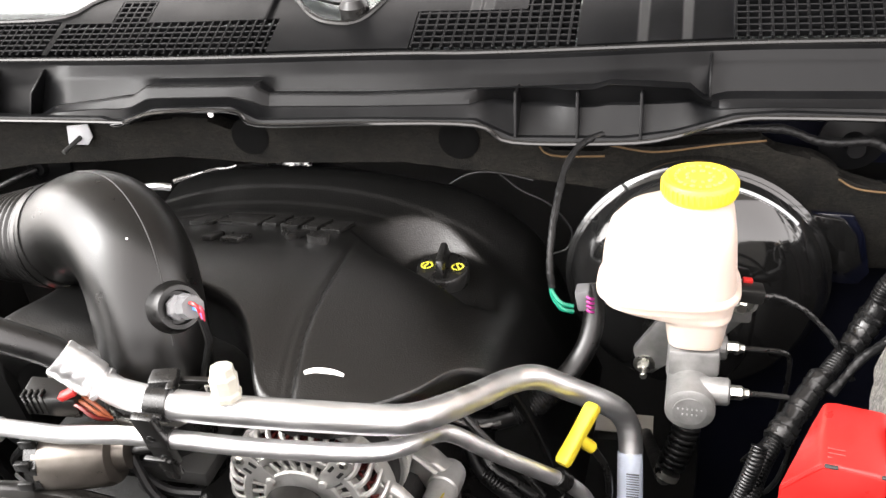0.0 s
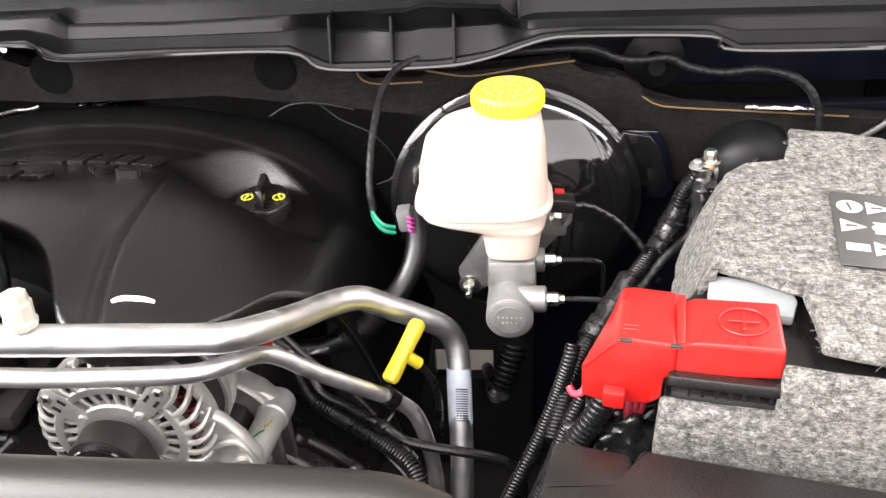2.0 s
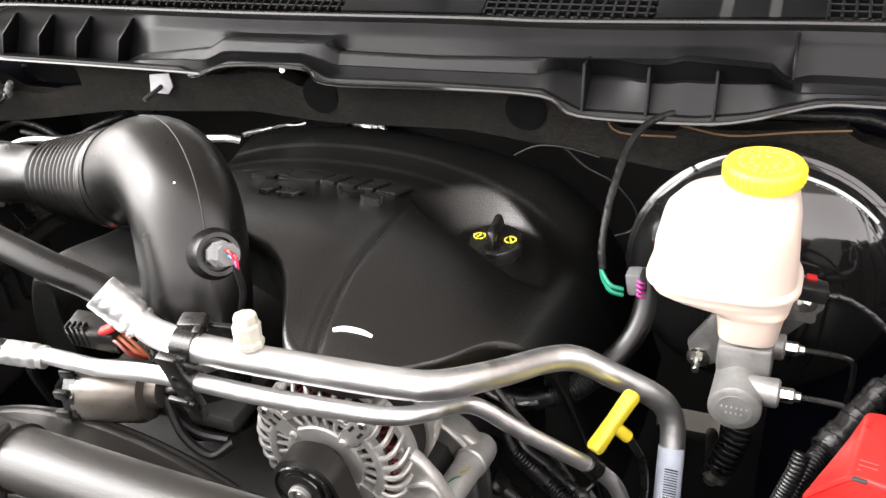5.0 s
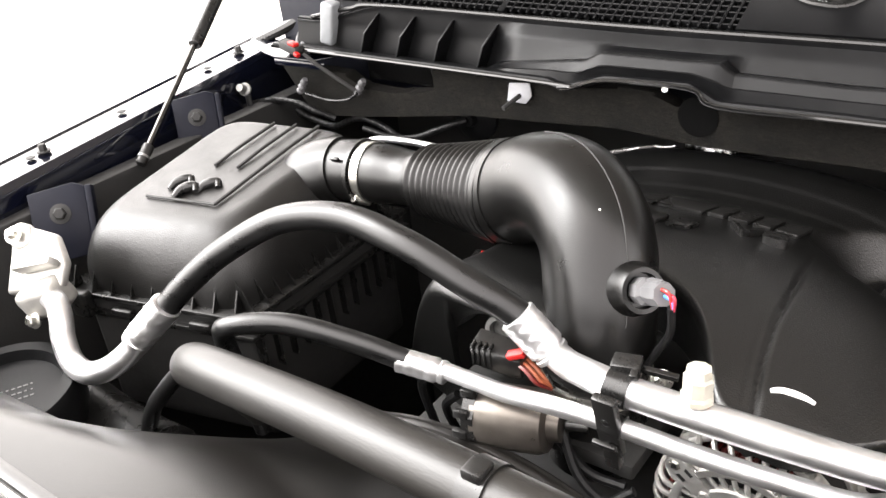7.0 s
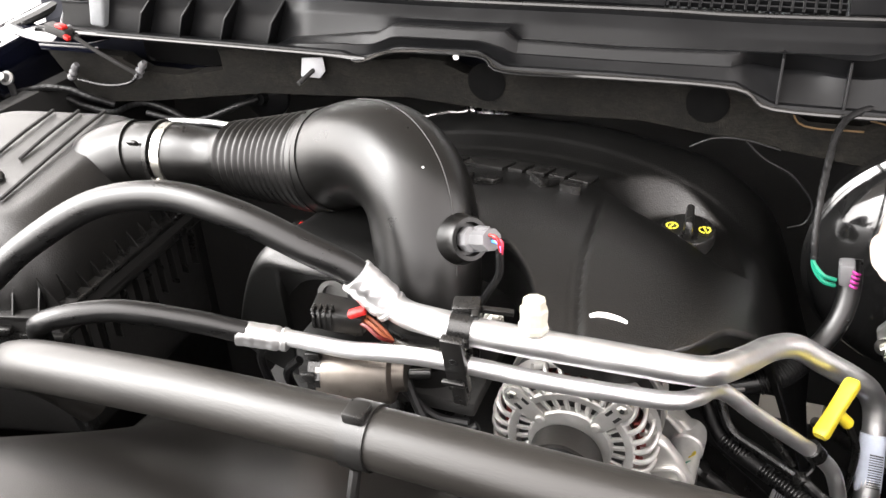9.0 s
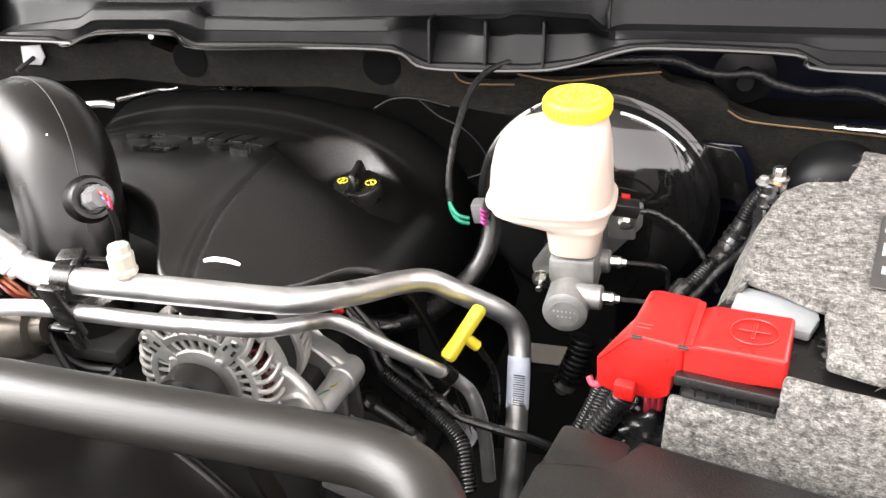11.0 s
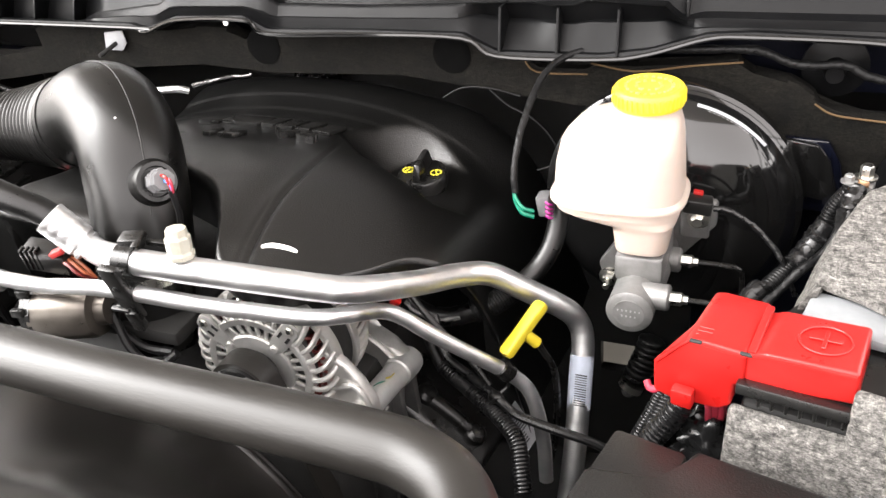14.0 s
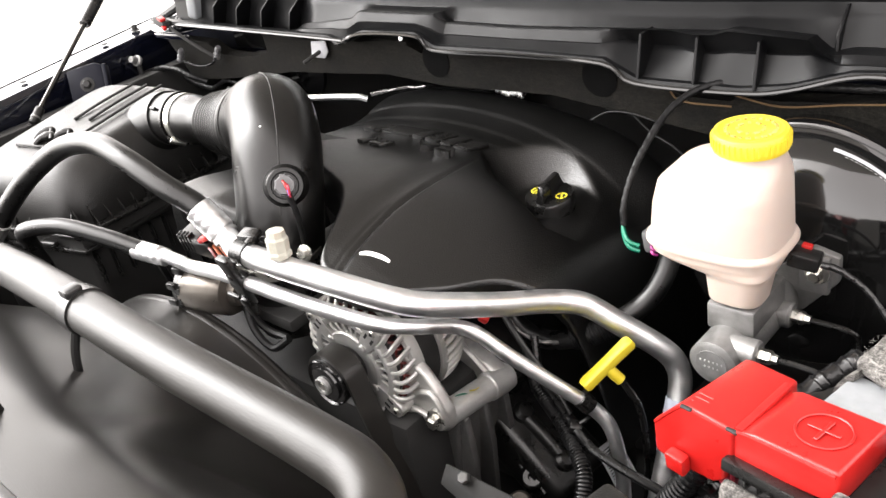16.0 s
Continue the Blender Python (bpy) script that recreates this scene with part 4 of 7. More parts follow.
FLANGE = [(-1.076, 0.390), (-0.812, 0.454), (-0.824, 0.742), (-1.122, 0.722)]


def inset(pts, d):
    """An outline drawn in towards its middle by the share d."""
    cx, cy = sum(p[0] for p in pts) / len(pts), sum(p[1] for p in pts) / len(pts)
    return [(x + (cx - x) * d, y + (cy - y) * d) for x, y in pts]


part("base", slab(inset(FLANGE, 0.10), Matrix.Translation((0, 0, 0.96)), 0.165, 0.012, 3), BLACK_DEEP, airbox)
part("flange", slab(FLANGE, Matrix.Translation((0, 0, 1.135)), 0.0065, 0.002), BLACK_SATIN, airbox, "lid flange")
part("lower_flange", slab(inset(FLANGE, -0.01), Matrix.Translation((0, 0, 1.112)), 0.008, 0.003), BLACK_SATIN, airbox, "flange of the lower box")
part("seal_band", slab(inset(FLANGE, 0.03), Matrix.Translation((0, 0, 1.119)), 0.0165, 0.001, 1), BLACK_DEEP, airbox)
F0, F1, F2 = [Vector((p[0], p[1], 1.1415)) for p in FLANGE[:3]]


def gusset(foot, inward, run, height, thick):
    """A thin upright triangle standing on the flange and leaning on the lid's wall."""
    n = inward.normalized()
    side = Vector((-n.y, n.x, 0)) * thick / 2
    bm = bmesh.new()
    tri = [foot, foot + n * run, foot + n * (run * 0.86) + Vector((0, 0, height))]
    f = [bm.verts.new(p + side) for p in tri]
    r = [bm.verts.new(p - side) for p in tri]
    bm.faces.new(f), bm.faces.new(r[::-1])
    for i in range(3):
        bm.faces.new((f[i], r[i], r[(i + 1) % 3], f[(i + 1) % 3]))
    return bm


FIN, SIN = Vector((-0.236, 0.972, 0)), Vector((-0.999, -0.042, 0))
for k in range(9):
    part("gusset", gusset(F0.lerp(F1, 0.07 + 0.107 * k) + FIN * 0.002, FIN, 0.017, 0.026, 0.0016), BLACK_SATIN, airbox)
for k in range(12):
    part("gusset", gusset(F1.lerp(F2, 0.05 + 0.075 * k) + SIN * 0.002, SIN, 0.026, 0.036, 0.0018), BLACK_SATIN, airbox)
for k in range(11):
    part("rib", block(tuple(F1.lerp(F2, 0.06 + 0.08 * k) + SIN * 0.012 + Vector((0, 0, -0.062))), (0.014, 0.003, 0.05), (0, 0, 2), 0.0008, 1), BLACK_SATIN, airbox, "upright rib of the lower box")
part("shoulder", tube([(-0.915, 0.640, 1.190), (-0.890, 0.647, 1.205), (-0.865, 0.6515, 1.2200), (-0.845, 0.6540, 1.229), (-0.832, 0.6548, 1.2325)], lambda t: 0.047 - 0.0075 * smooth(0.2, 1.0, t), 6, 40), DUCT, airbox, "lid shoulder that runs into the outlet")
part("neck", tube([(-0.850, 0.6535, 1.229), (-0.825, 0.6550, 1.2330), (-0.800, 0.6558, 1.2355)], 0.0368, 6, 40), DUCT, airbox, "round outlet neck")
part("neck_ring", band_clamp((-0.803, 0.6556, 1.2352), (1, 0.05, 0.06), 0.0372, 0.005), BLACK_SATIN, airbox)
part("neck_tab", block((-0.818, 0.627, 1.258), (0.012, 0.004, 0.013), (38, 0, 4), 0.001), BLACK_SATIN, airbox, "moulded lock tab")
part("slot", block((-0.838, 0.628, 1.252), (0.02, 0.003, 0.004), (0, 8, 4), 0.0008), BLACK_DEEP, airbox)
DX, DY = Vector((0.102, 0.019, 0.002)), Vector((-0.014, 0.186, 0.0205))
A0 = Vector((-1.008, 0.495, 1.2325))
for k in range(3):
    p = A0 + DX * (0.33 + 0.335 * k)
    part("groove", tube([tuple(p + DY * (0.42 if k < 2 else 0.0)), tuple(p + DY * 0.7 + Vector((0, 0, 0.0015))), tuple(p + DY * 1.02)], 0.0022, 5, 6), BLACK_DEEP, airbox, "dark moulded groove")
part("groove", tube([tuple(A0), tuple(A0 + DX * 0.5), tuple(A0 + DX)], 0.0018, 4, 6), BLACK_DEEP, airbox)
for cx, cy, a in ((-0.985, 0.530, 20), (-0.962, 0.518, 30), (-0.945, 0.538, -10)):
    lug = tube([(cx - 0.009, cy - 0.012, 1.2335), (cx - 0.008, cy + 0.0, 1.2385), (cx + 0.002, cy + 0.012, 1.240), (cx + 0.010, cy + 0.006, 1.2365)], lambda t: 0.0065 - 0.003 * abs(2 * t - 1), 6, 12)
    part("lug", lug, BLACK_SATIN, airbox, "worn moulded lug")
part("latch", block((-1.040, 0.394, 1.130), (0.026, 0.014, 0.034), (0, 0, 13.5), 0.004, 3), BLACK_SATIN, airbox, "spring latch")
part("tab", block((-0.983, 0.409, 1.126), (0.030, 0.010, 0.009), (0, 0, 13.5), 0.003), BLACK_SATIN, airbox)
part("tab", block((-0.875, 0.436, 1.126), (0.030, 0.010, 0.009), (0, 0, 13.5), 0.003), BLACK_SATIN, airbox)
# ---- refrigerant lines ----
suction = thing("air_conditioning_line", (-0.31, 0.43, 1.25), "bright aluminium air conditioning pipe with a black hose", "coolant pipe")
part("pipe", tube([(-0.445, 0.46, 1.242), (-0.437, 0.461, 1.233), (-0.42, 0.455, 1.230), (-0.40, 0.446, 1.235), (-0.38, 0.438, 1.240), (-0.36, 0.434, 1.242), (-0.31, 0.436, 1.240), (-0.24, 0.448, 1.232), (-0.20, 0.462, 1.222), (-0.178, 0.485, 1.208), (-0.155, 0.55, 1.175),
                   (-0.135, 0.603, 1.152), (-0.113, 0.628, 1.140), (-0.085, 0.642, 1.118), (-0.05, 0.658, 1.09), (-0.035, 0.662, 1.072), (-0.028, 0.655, 1.05), (-0.026, 0.63, 1.005), (-0.024, 0.60, 0.955), (-0.026, 0.575, 0.90), (-0.032, 0.56, 0.82), (-0.036, 0.555, 0.72)], 0.0118, 8, 20), ALU, suction)


def ferrule(p, q, r):
    """A crimped sleeve: two soft swages pressed in with a ring of dimples each, and a collar at the pipe's end."""
    p, q = Vector(p), Vector(q)
    h = (q - p).length
    d = (q - p) / h
    side = d.orthogonal().normalized()
    up = d.cross(side)
    prof = [(0.0, r * 0.88), (h * 0.02, r * 1.04)] + [(h * (0.05 + 0.026 * k), r * 1.05) for k in range(27)] + [(h * 0.78, r * 1.03), (h * 0.82, r * 0.92), (h * 0.86, r * 0.92), (h * 0.88, r * 0.99), (h * 0.96, r * 0.97), (h, r * 0.78)]
    bm = lathe(p, q, prof, 36)
    for v in bm.verts:
        a = (v.co - p).dot(d)
        off = v.co - p - d * a
        if off.length < r * 0.9:
            continue
        turn = math.atan2(off.dot(up), off.dot(side))
        press = sum(math.exp(-((a / h - c) / 0.055) ** 2) * (0.6 + 0.4 * math.cos(8 * turn + ph)) for c, ph in ((0.17, 0.0), (0.38, 0.6), (0.60, 0.0)))
        v.co -= off * 0.055 * press
    return bm


part("ferrule", ferrule((-0.464, 0.455, 1.261), (-0.434, 0.461, 1.228), 0.0152), ALU, suction, "crimped aluminium ferrule")
part("hose", tube([(-0.458, 0.456, 1.255), (-0.469, 0.454, 1.266), (-0.50, 0.445, 1.285), (-0.56, 0.441, 1.309), (-0.63, 0.445, 1.314), (-0.70, 0.435, 1.300), (-0.76, 0.41, 1.265), (-0.80, 0.388, 1.23), (-0.83, 0.37, 1.197)], 0.0128, 8, 20), RUBBER, suction, "smooth black rubber hose")
part("ferrule", ferrule((-0.822, 0.374, 1.207), (-0.857, 0.346, 1.165), 0.0152), ALU, suction, "crimped aluminium ferrule")
part("pipe", tube([(-0.85, 0.352, 1.173), (-0.862, 0.342, 1.156), (-0.885, 0.326, 1.137), (-0.912, 0.316, 1.128), (-0.938, 0.316, 1.133), (-0.958, 0.324, 1.15), (-0.97, 0.334, 1.166), (-0.985, 0.342, 1.176), (-1.005, 0.346, 1.178)], 0.0125, 8, 18), ALU, suction)
fit = part("end_block", block((-1.018, 0.348, 1.172), (0.058, 0.036, 0.038), (10, -20, 20), 0.009, 3), PALE_CAST, suction, "cast aluminium end block")
part("bolt", hexbolt((-1.022, 0.327, 1.152), (0.2, -1, 0.3), 0.007, 0.008), STEEL, fit)
valve = thing("charge_port_bracket", (-1.04, 0.37, 1.22), "aluminium fitting with a bolt beside the fender", "pipe fitting")
part("body", slab([(-0.052, -0.03), (0.03, -0.034), (0.036, -0.004), (0.018, 0.03), (-0.02, 0.044), (-0.05, 0.034)], pose(-1.035, 0.372, 1.196, 48, -14, 20), 0.014, 0.005, 3), PALE_CAST, valve)
part("rib", block((-1.027, 0.352, 1.208), (0.06, 0.01, 0.018), (40, -14, 20), 0.004), PALE_CAST, valve)
part("flange", block((-1.045, 0.362, 1.176), (0.05, 0.03, 0.014), (20, -20, 20), 0.004), PALE_CAST, valve)
part("ear", lathe((-1.08, 0.376, 1.218), (-1.075, 0.361, 1.230), [(0, 0.015), (0.01, 0.015), (0.012, 0.012)], 20), PALE_CAST, valve)
part("bolt", hexbolt((-1.075, 0.361, 1.230), (0.3, -0.7, 0.8), 0.007, 0.008), STEEL, valve)

port = thing("service_port", (-0.308, 0.436, 1.25), "cream hexagonal cap on the aluminium pipe", "port cap")
part("stem", rod((-0.309, 0.436, 1.240), (-0.309, 0.437, 1.262), 0.0075), ALU, port)
part("cap", lathe((-0.309, 0.437, 1.252), (-0.309, 0.440, 1.284), [(0, 0.0115), (0.004, 0.0118), (0.006, 0.0104), (0.018, 0.0108), (0.020, 0.0092), (0.026, 0.0085), (0.027, 0.002)], 8), CREAM, port, angle=20)

liquid = thing("liquid_line", (-0.36, 0.423, 1.215), "thin aluminium refrigerant pipe with a black hose", "coolant pipe")
part("pipe", tube([(-0.53, 0.429, 1.202), (-0.49, 0.428, 1.203), (-0.46, 0.424, 1.207), (-0.44, 0.420, 1.213), (-0.40, 0.42, 1.218), (-0.364, 0.423, 1.217), (-0.30, 0.430, 1.211), (-0.24, 0.440, 1.205), (-0.205, 0.452, 1.198),
                   (-0.188, 0.475, 1.187), (-0.178, 0.51, 1.168), (-0.165, 0.527, 1.153), (-0.14, 0.542, 1.124), (-0.10, 0.566, 1.082), (-0.078, 0.579, 1.058), (-0.062, 0.582, 1.035), (-0.05, 0.575, 0.99), (-0.045, 0.565, 0.94)], 0.0073, 8, 16), ALU, liquid)
part("ferrule", ferrule((-0.563, 0.418, 1.206), (-0.520, 0.430, 1.199), 0.0105), ALU, liquid, "crimped aluminium ferrule")
part("hose", tube([(-0.555, 0.42, 1.206), (-0.60, 0.406, 1.219), (-0.66, 0.386, 1.230), (-0.712, 0.364, 1.224), (-0.735, 0.37, 1.20), (-0.738, 0.378, 1.15), (-0.73, 0.385, 1.08)], 0.0098, 8, 16), RUBBER, liquid, "black rubber hose")

part("clip", band_clamp((-0.085, 0.575, 1.067), (0.5, 0.3, -0.75), 0.0078, 0.014), BLACK_SATIN, liquid, "black plastic clip")
tie = thing("pipe_bracket", (-0.365, 0.43, 1.23), "black plastic bracket clipping both refrigerant pipes together", "pipe bracket")
part("upper_shell", band_clamp((-0.364, 0.4345, 1.242), (1, 0.02, -0.02), 0.0123, 0.018), BLACK_SATIN, tie)
part("lower_shell", band_clamp((-0.364, 0.423, 1.217), (1, 0.05, -0.06), 0.0079, 0.017), BLACK_SATIN, tie)
part("strap", block((-0.364, 0.4165, 1.221), (0.018, 0.008, 0.062), (14, 0, 0), 0.002), BLACK_SATIN, tie)
part("foot", block((-0.363, 0.421, 1.19), (0.012, 0.009, 0.024), (14, 0, 0), 0.002), BLACK_SATIN, tie)
part("tongue", block((-0.364, 0.445, 1.2575), (0.022, 0.015, 0.007), (10, -4, 10), 0.002), BLACK_SATIN, tie)
part("hook", block((-0.342, 0.453, 1.251), (0.026, 0.005, 0.005), (10, 4, 10), 0.001), BLACK_SATIN, tie)
part("rivet", lathe((-0.364, 0.4135, 1.228), (-0.364, 0.400, 1.2246), [(0, 0.0062), (0.0012, 0.0062), (0.0012, 0.0038), (0.0032, 0.0036), (0.0040, 0.0022), (0.0040, 0.0004)], 16), BLACK_GLOSS, tie)
part("latch", block((-0.355, 0.440, 1.2545), (0.006, 0.014, 0.010), (10, -4, 10), 0.0015), BLACK_SATIN, tie)
for z in (1.2085, 1.2435):
    part("step", block((-0.364, 0.412 + 0.24 * (z - 1.221), z), (0.0185, 0.004, 0.004), (14, 0, 0), 0.001), BLACK_SATIN, tie)

for p, name in (((-0.0265, 0.636, 1.015), "pipe_label"),):
    lab = thing(name, p, "pale barcode sticker wrapped round the aluminium pipe", "label")
    d = Vector((-0.002, 0.025, 0.045)).normalized()
    part("sticker", lathe(Vector(p) - d * 0.028, Vector(p) + d, [(0, 0.0119), (0, 0.0123), (0.056, 0.0123), (0.056, 0.0119)], 24), PIPE_LABEL, lab)
    rnd = random.Random(7)
    own = None
    for k in range(14):
        q = Vector(p) + d * (-0.022 + 0.0024 * k)
        own = block((q.x + 0.003, q.y - 0.0110, q.z + 0.0062), (0.012, 0.0006, rnd.uniform(0.0006, 0.0014)), (-29, 0, 0), 0, bm=own)
    part("bars", own, PRINT_BLACK, lab)

# ---- radiator hose, shroud ----
upper = thing("radiator_hose", (-0.37, 0.27, 1.27), "thick black radiator hose with dusty rubber", "radiator hose")
part("hose", tube([(-0.70, 0.372, 1.13), (-0.712, 0.352, 1.17), (-0.716, 0.33, 1.20), (-0.70, 0.312, 1.219), (-0.645, 0.298, 1.241), (-0.50, 0.285, 1.263), (-0.37, 0.277, 1.272), (-0.25, 0.273, 1.272), (-0.12, 0.274, 1.268),
                   (-0.06, 0.2735, 1.2665), (-0.03, 0.271, 1.2655), (-0.004, 0.259, 1.265), (0.013, 0.238, 1.264), (0.0215, 0.21, 1.263), (0.024, 0.17, 1.26), (0.022, 0.10, 1.255), (0.018, 0.05, 1.25)], 0.0195, 10, 32), HOSE_RUBBER, upper)
part("vent_tube", tube([(-0.735, 0.318, 1.195), (-0.765, 0.315, 1.165), (-0.793, 0.31, 1.13), (-0.82, 0.306, 1.07), (-0.83, 0.30, 1.0)], 0.008, 6, 14), RUBBER, upper, "thin black tube below the hose end")
hc = part("spring_clip", band_clamp((-0.371, 0.277, 1.272), (1, -0.05, 0.04), 0.0197, 0.018), BLACK_SATIN, upper, "black plastic hose clip")
part("lug", block((-0.372, 0.273, 1.2935), (0.014, 0.016, 0.008), (0, 0, 0), 0.002), BLACK_SATIN, hc)
part("leg", tube([(-0.371, 0.262, 1.258), (-0.372, 0.255, 1.24), (-0.373, 0.25, 1.215)], 0.004, 4, 8), BLACK_SATIN, hc)
part("paint_stroke", brush([(0.0282, 0.2204, 1.2812), (0.0257, 0.2169, 1.2825), (0.0247, 0.2062, 1.2828), (0.0235, 0.1938, 1.2821), (0.0215, 0.1851, 1.2814)], 0.0034), BLUE_PAINT, upper, "blue paint-pen stroke")
part("paint_stroke", brush([(0.0086, 0.2283, 1.2827), (0.0078, 0.2224, 1.2815), (0.0083, 0.2109, 1.2793), (0.009, 0.201, 1.278), (0.011, 0.192, 1.2784), (0.0136, 0.1818, 1.2788)], 0.0013), WHITE_PAINT, upper, "white paint-pen stroke")


def shroud_skin(u, v):
    """From the straight radiator edge the sheet dips and wraps round the fan ring."""
    x = -0.86 + (0.87 - 0.17 * smooth(0.3, 0.8, v)) * u
    d = min(0.27, abs(x + 0.49))
    ring_z = 0.853 + math.sqrt(0.30 ** 2 - d * d) - 0.3 * max(0.0, abs(x + 0.49) - 0.27)
    y = 0.115 + 0.305 * v
    edge = max(0.145, min(0.30, 0.158 + 0.30 * (x + 0.707)))
    k = smooth(min(edge, 0.19), 0.416, y) ** 0.9
    z = 1.281 - 0.03 * smooth(0.115, 0.24, y)
    crease = 0.006 * math.exp(-((x + 0.18 + 0.18 * v) / 0.02) ** 2) - 0.006 * math.exp(-((x + 0.26 + 0.1 * v) / 0.03) ** 2)
    return (x, y, z + (ring_z - z) * k + crease * smooth(0.15, 0.5, v) * (1 - k))


shroud = thing("fan_shroud", (-0.385, 0.25, 1.1), "grey-black plastic fan shroud behind the radiator", "fan shroud")
part("shell", sheet(shroud_skin, 90, 40, thick=0.004), SHROUD, shroud)


def ring_skin(u, v):
    a = math.pi * (0.08 + 0.84 * u)
    r = 0.295 + 0.006 * math.sin(math.pi * v)
    return (-0.49 - r * math.cos(a), 0.40 + 0.025 * v, 0.853 + r * math.sin(a))


part("fan_ring", sheet(ring_skin, 60, 6, thick=0.004), SHROUD, shroud)
front = thing("radiator_panel", (-0.36, 0.05, 1.26), "grey-black radiator top panel with a folded paper tag", "radiator panel", kind="structure")
part("panel", block((-0.36, 0.128, 1.274), (1.36, 0.012, 0.02), bevel=0.004), SHROUD, front)
part("bright_strip", block((-0.36, 0.1185, 1.281), (1.3, 0.0035, 0.006), bevel=0.001), STEEL, front, "thin bright seal strip")
part("ledge", block((-0.36, 0.03, 1.22), (1.36, 0.17, 0.02), bevel=0.004), GRIT, front, "speckled grey ledge ahead of the radiator")
tag = thing("paper_tag", (-0.32, 0.16, 1.285), "folded paper tag on the shroud, its turned-down edge coloured as shaded", "tag")
part("sheet", slab([(-0.330, 0.135), (-0.304, 0.172), (-0.345, 0.187), (-0.45, 0.185), (-0.44, 0.128)], Matrix.Translation((0, 0, 1.2815)), 0.0009, 0.0003, 1), SHROUD, tag)
part("print_area", slab([(-0.42, 0.176), (-0.379, 0.170), (-0.337, 0.1685), (-0.333, 0.1665), (-0.3325, 0.1505), (-0.42, 0.140)], Matrix.Translation((0, 0, 1.2824)), 0.0004, 0, 1), LABEL_WHITE, tag, "white paper area")
# Turned-down paper edge in black, painting the shade on its far-tilted face.
bm = bmesh.new()
flap = [bm.verts.new(p) for p in ((-0.332, 0.1335, 1.2812), (-0.304, 0.172, 1.2812), (-0.309, 0.1745, 1.2665))]
back = [bm.verts.new(v.co + Vector((-0.0008, 0.0005, 0.0))) for v in flap]
bm.faces.new(flap), bm.faces.new(back[::-1])
for k in range(3):
    bm.faces.new((flap[k], back[k], back[(k + 1) % 3], flap[(k + 1) % 3]))
bmesh.ops.recalc_face_normals(bm, faces=bm.faces[:])
part("fold", bm, BLACK_DEEP, tag, "folded-down edge with its shade put into the colour")

LID_AT, LID_UP = Vector((-0.985, 0.255, 1.12)), Vector((0.04, -0.06, 1.0)).normalized()
washer = thing("reservoir_lid", (-0.98, 0.275, 1.14), "round black reservoir lid with faint grey print", "reservoir lid")
part("lid", lathe(LID_AT - LID_UP * 0.05, LID_AT, [(0, 0.078), (0.044, 0.08), (0.05, 0.077), (0.05, 0.064), (0.044, 0.062), (0.038, 0.06), (0.038, 0.002)], 40), BLACK_COWL, washer)
rnd_print = random.Random(11)
LID_FACE = Matrix.Translation(LID_AT - LID_UP * 0.0118) @ LID_UP.to_track_quat("Z", "Y").to_matrix().to_4x4() @ Matrix.Rotation(0.45, 4, "Z")
own = None
for r in range(3):
    for k in range(11):
        w = rnd_print.uniform(0.002, 0.0055)
        own = merge(own, slab([(-w / 2, 0), (w / 2, 0), (w / 2, 0.0022), (-w / 2, 0.0022)], LID_FACE @ pose(-0.034 + 0.0062 * k, 0.008 - 0.010 * r, 0.0002), 0.0003, 0, 1))
part("print", own, DIM_PRINT, washer, "faint lines of print")
tagged(part("side_duct", tube([(-1.05, 0.34, 1.06), (-0.95, 0.33, 1.05), (-0.85, 0.32, 1.06), (-0.78, 0.31, 1.08)], 0.03, 6, 20), BLACK_SATIN), "black plastic duct beside the radiator", "duct")

# ---- alternator ----
AC, AZ = -0.2845, 1.1155
alt = thing("alternator", (AC, 0.52, AZ - 0.07), "cast aluminium alternator with finned housing and pulley", "alternator")


def polar(r, a, y):
    """A point about the shaft, at radius r and angle a in degrees."""
    return (AC + r * math.cos(radians(a)), y, AZ + r * math.sin(radians(a)))


def fin_shape(a, lean, r=0.0024):
    """One cooling fin: from the front arch over the shoulder to the rim, sweeping round a little."""
    line = [(0.0525, 0.4705, 0), (0.0570, 0.4695, 0.1), (0.0620, 0.4702, 0.25), (0.0665, 0.4730, 0.5), (0.0692, 0.4775, 0.8), (0.0702, 0.4830, 1.0), (0.0704, 0.4880, 1.1)]
    return sweep(bmesh.new(), spline([polar(q, a + lean * k, y) for q, y, k in line], 3), r, 8, True, 1.35)


part("hub", lathe((AC, 0.4665, AZ), (AC, 0.50, AZ), [(0.0, 0.020), (0.0, 0.0345), (0.0012, 0.0362), (0.007, 0.0365), (0.007, 0.020)], 64, ring=True), ALT_CAST, alt, "bearing hub round the shaft")
part("arch_rim", lathe((AC, 0.4672, AZ), (AC, 0.50, AZ), [(0.0, 0.0482), (0.0008, 0.0470), (0.009, 0.0470), (0.009, 0.0548), (0.0012, 0.0548), (0.0, 0.0535)], 96, ring=True), ALT_CAST, alt, "raised ring outside the cooling windows")
part("outer_rim", lathe((AC, 0.4850, AZ), (AC, 0.55, AZ), [(0.0, 0.0670), (0.0, 0.0700), (0.0012, 0.0718), (0.0130, 0.0722), (0.0140, 0.0710), (0.0140, 0.0670)], 96, ring=True), ALT_CAST, alt, "outer rim of the front housing")
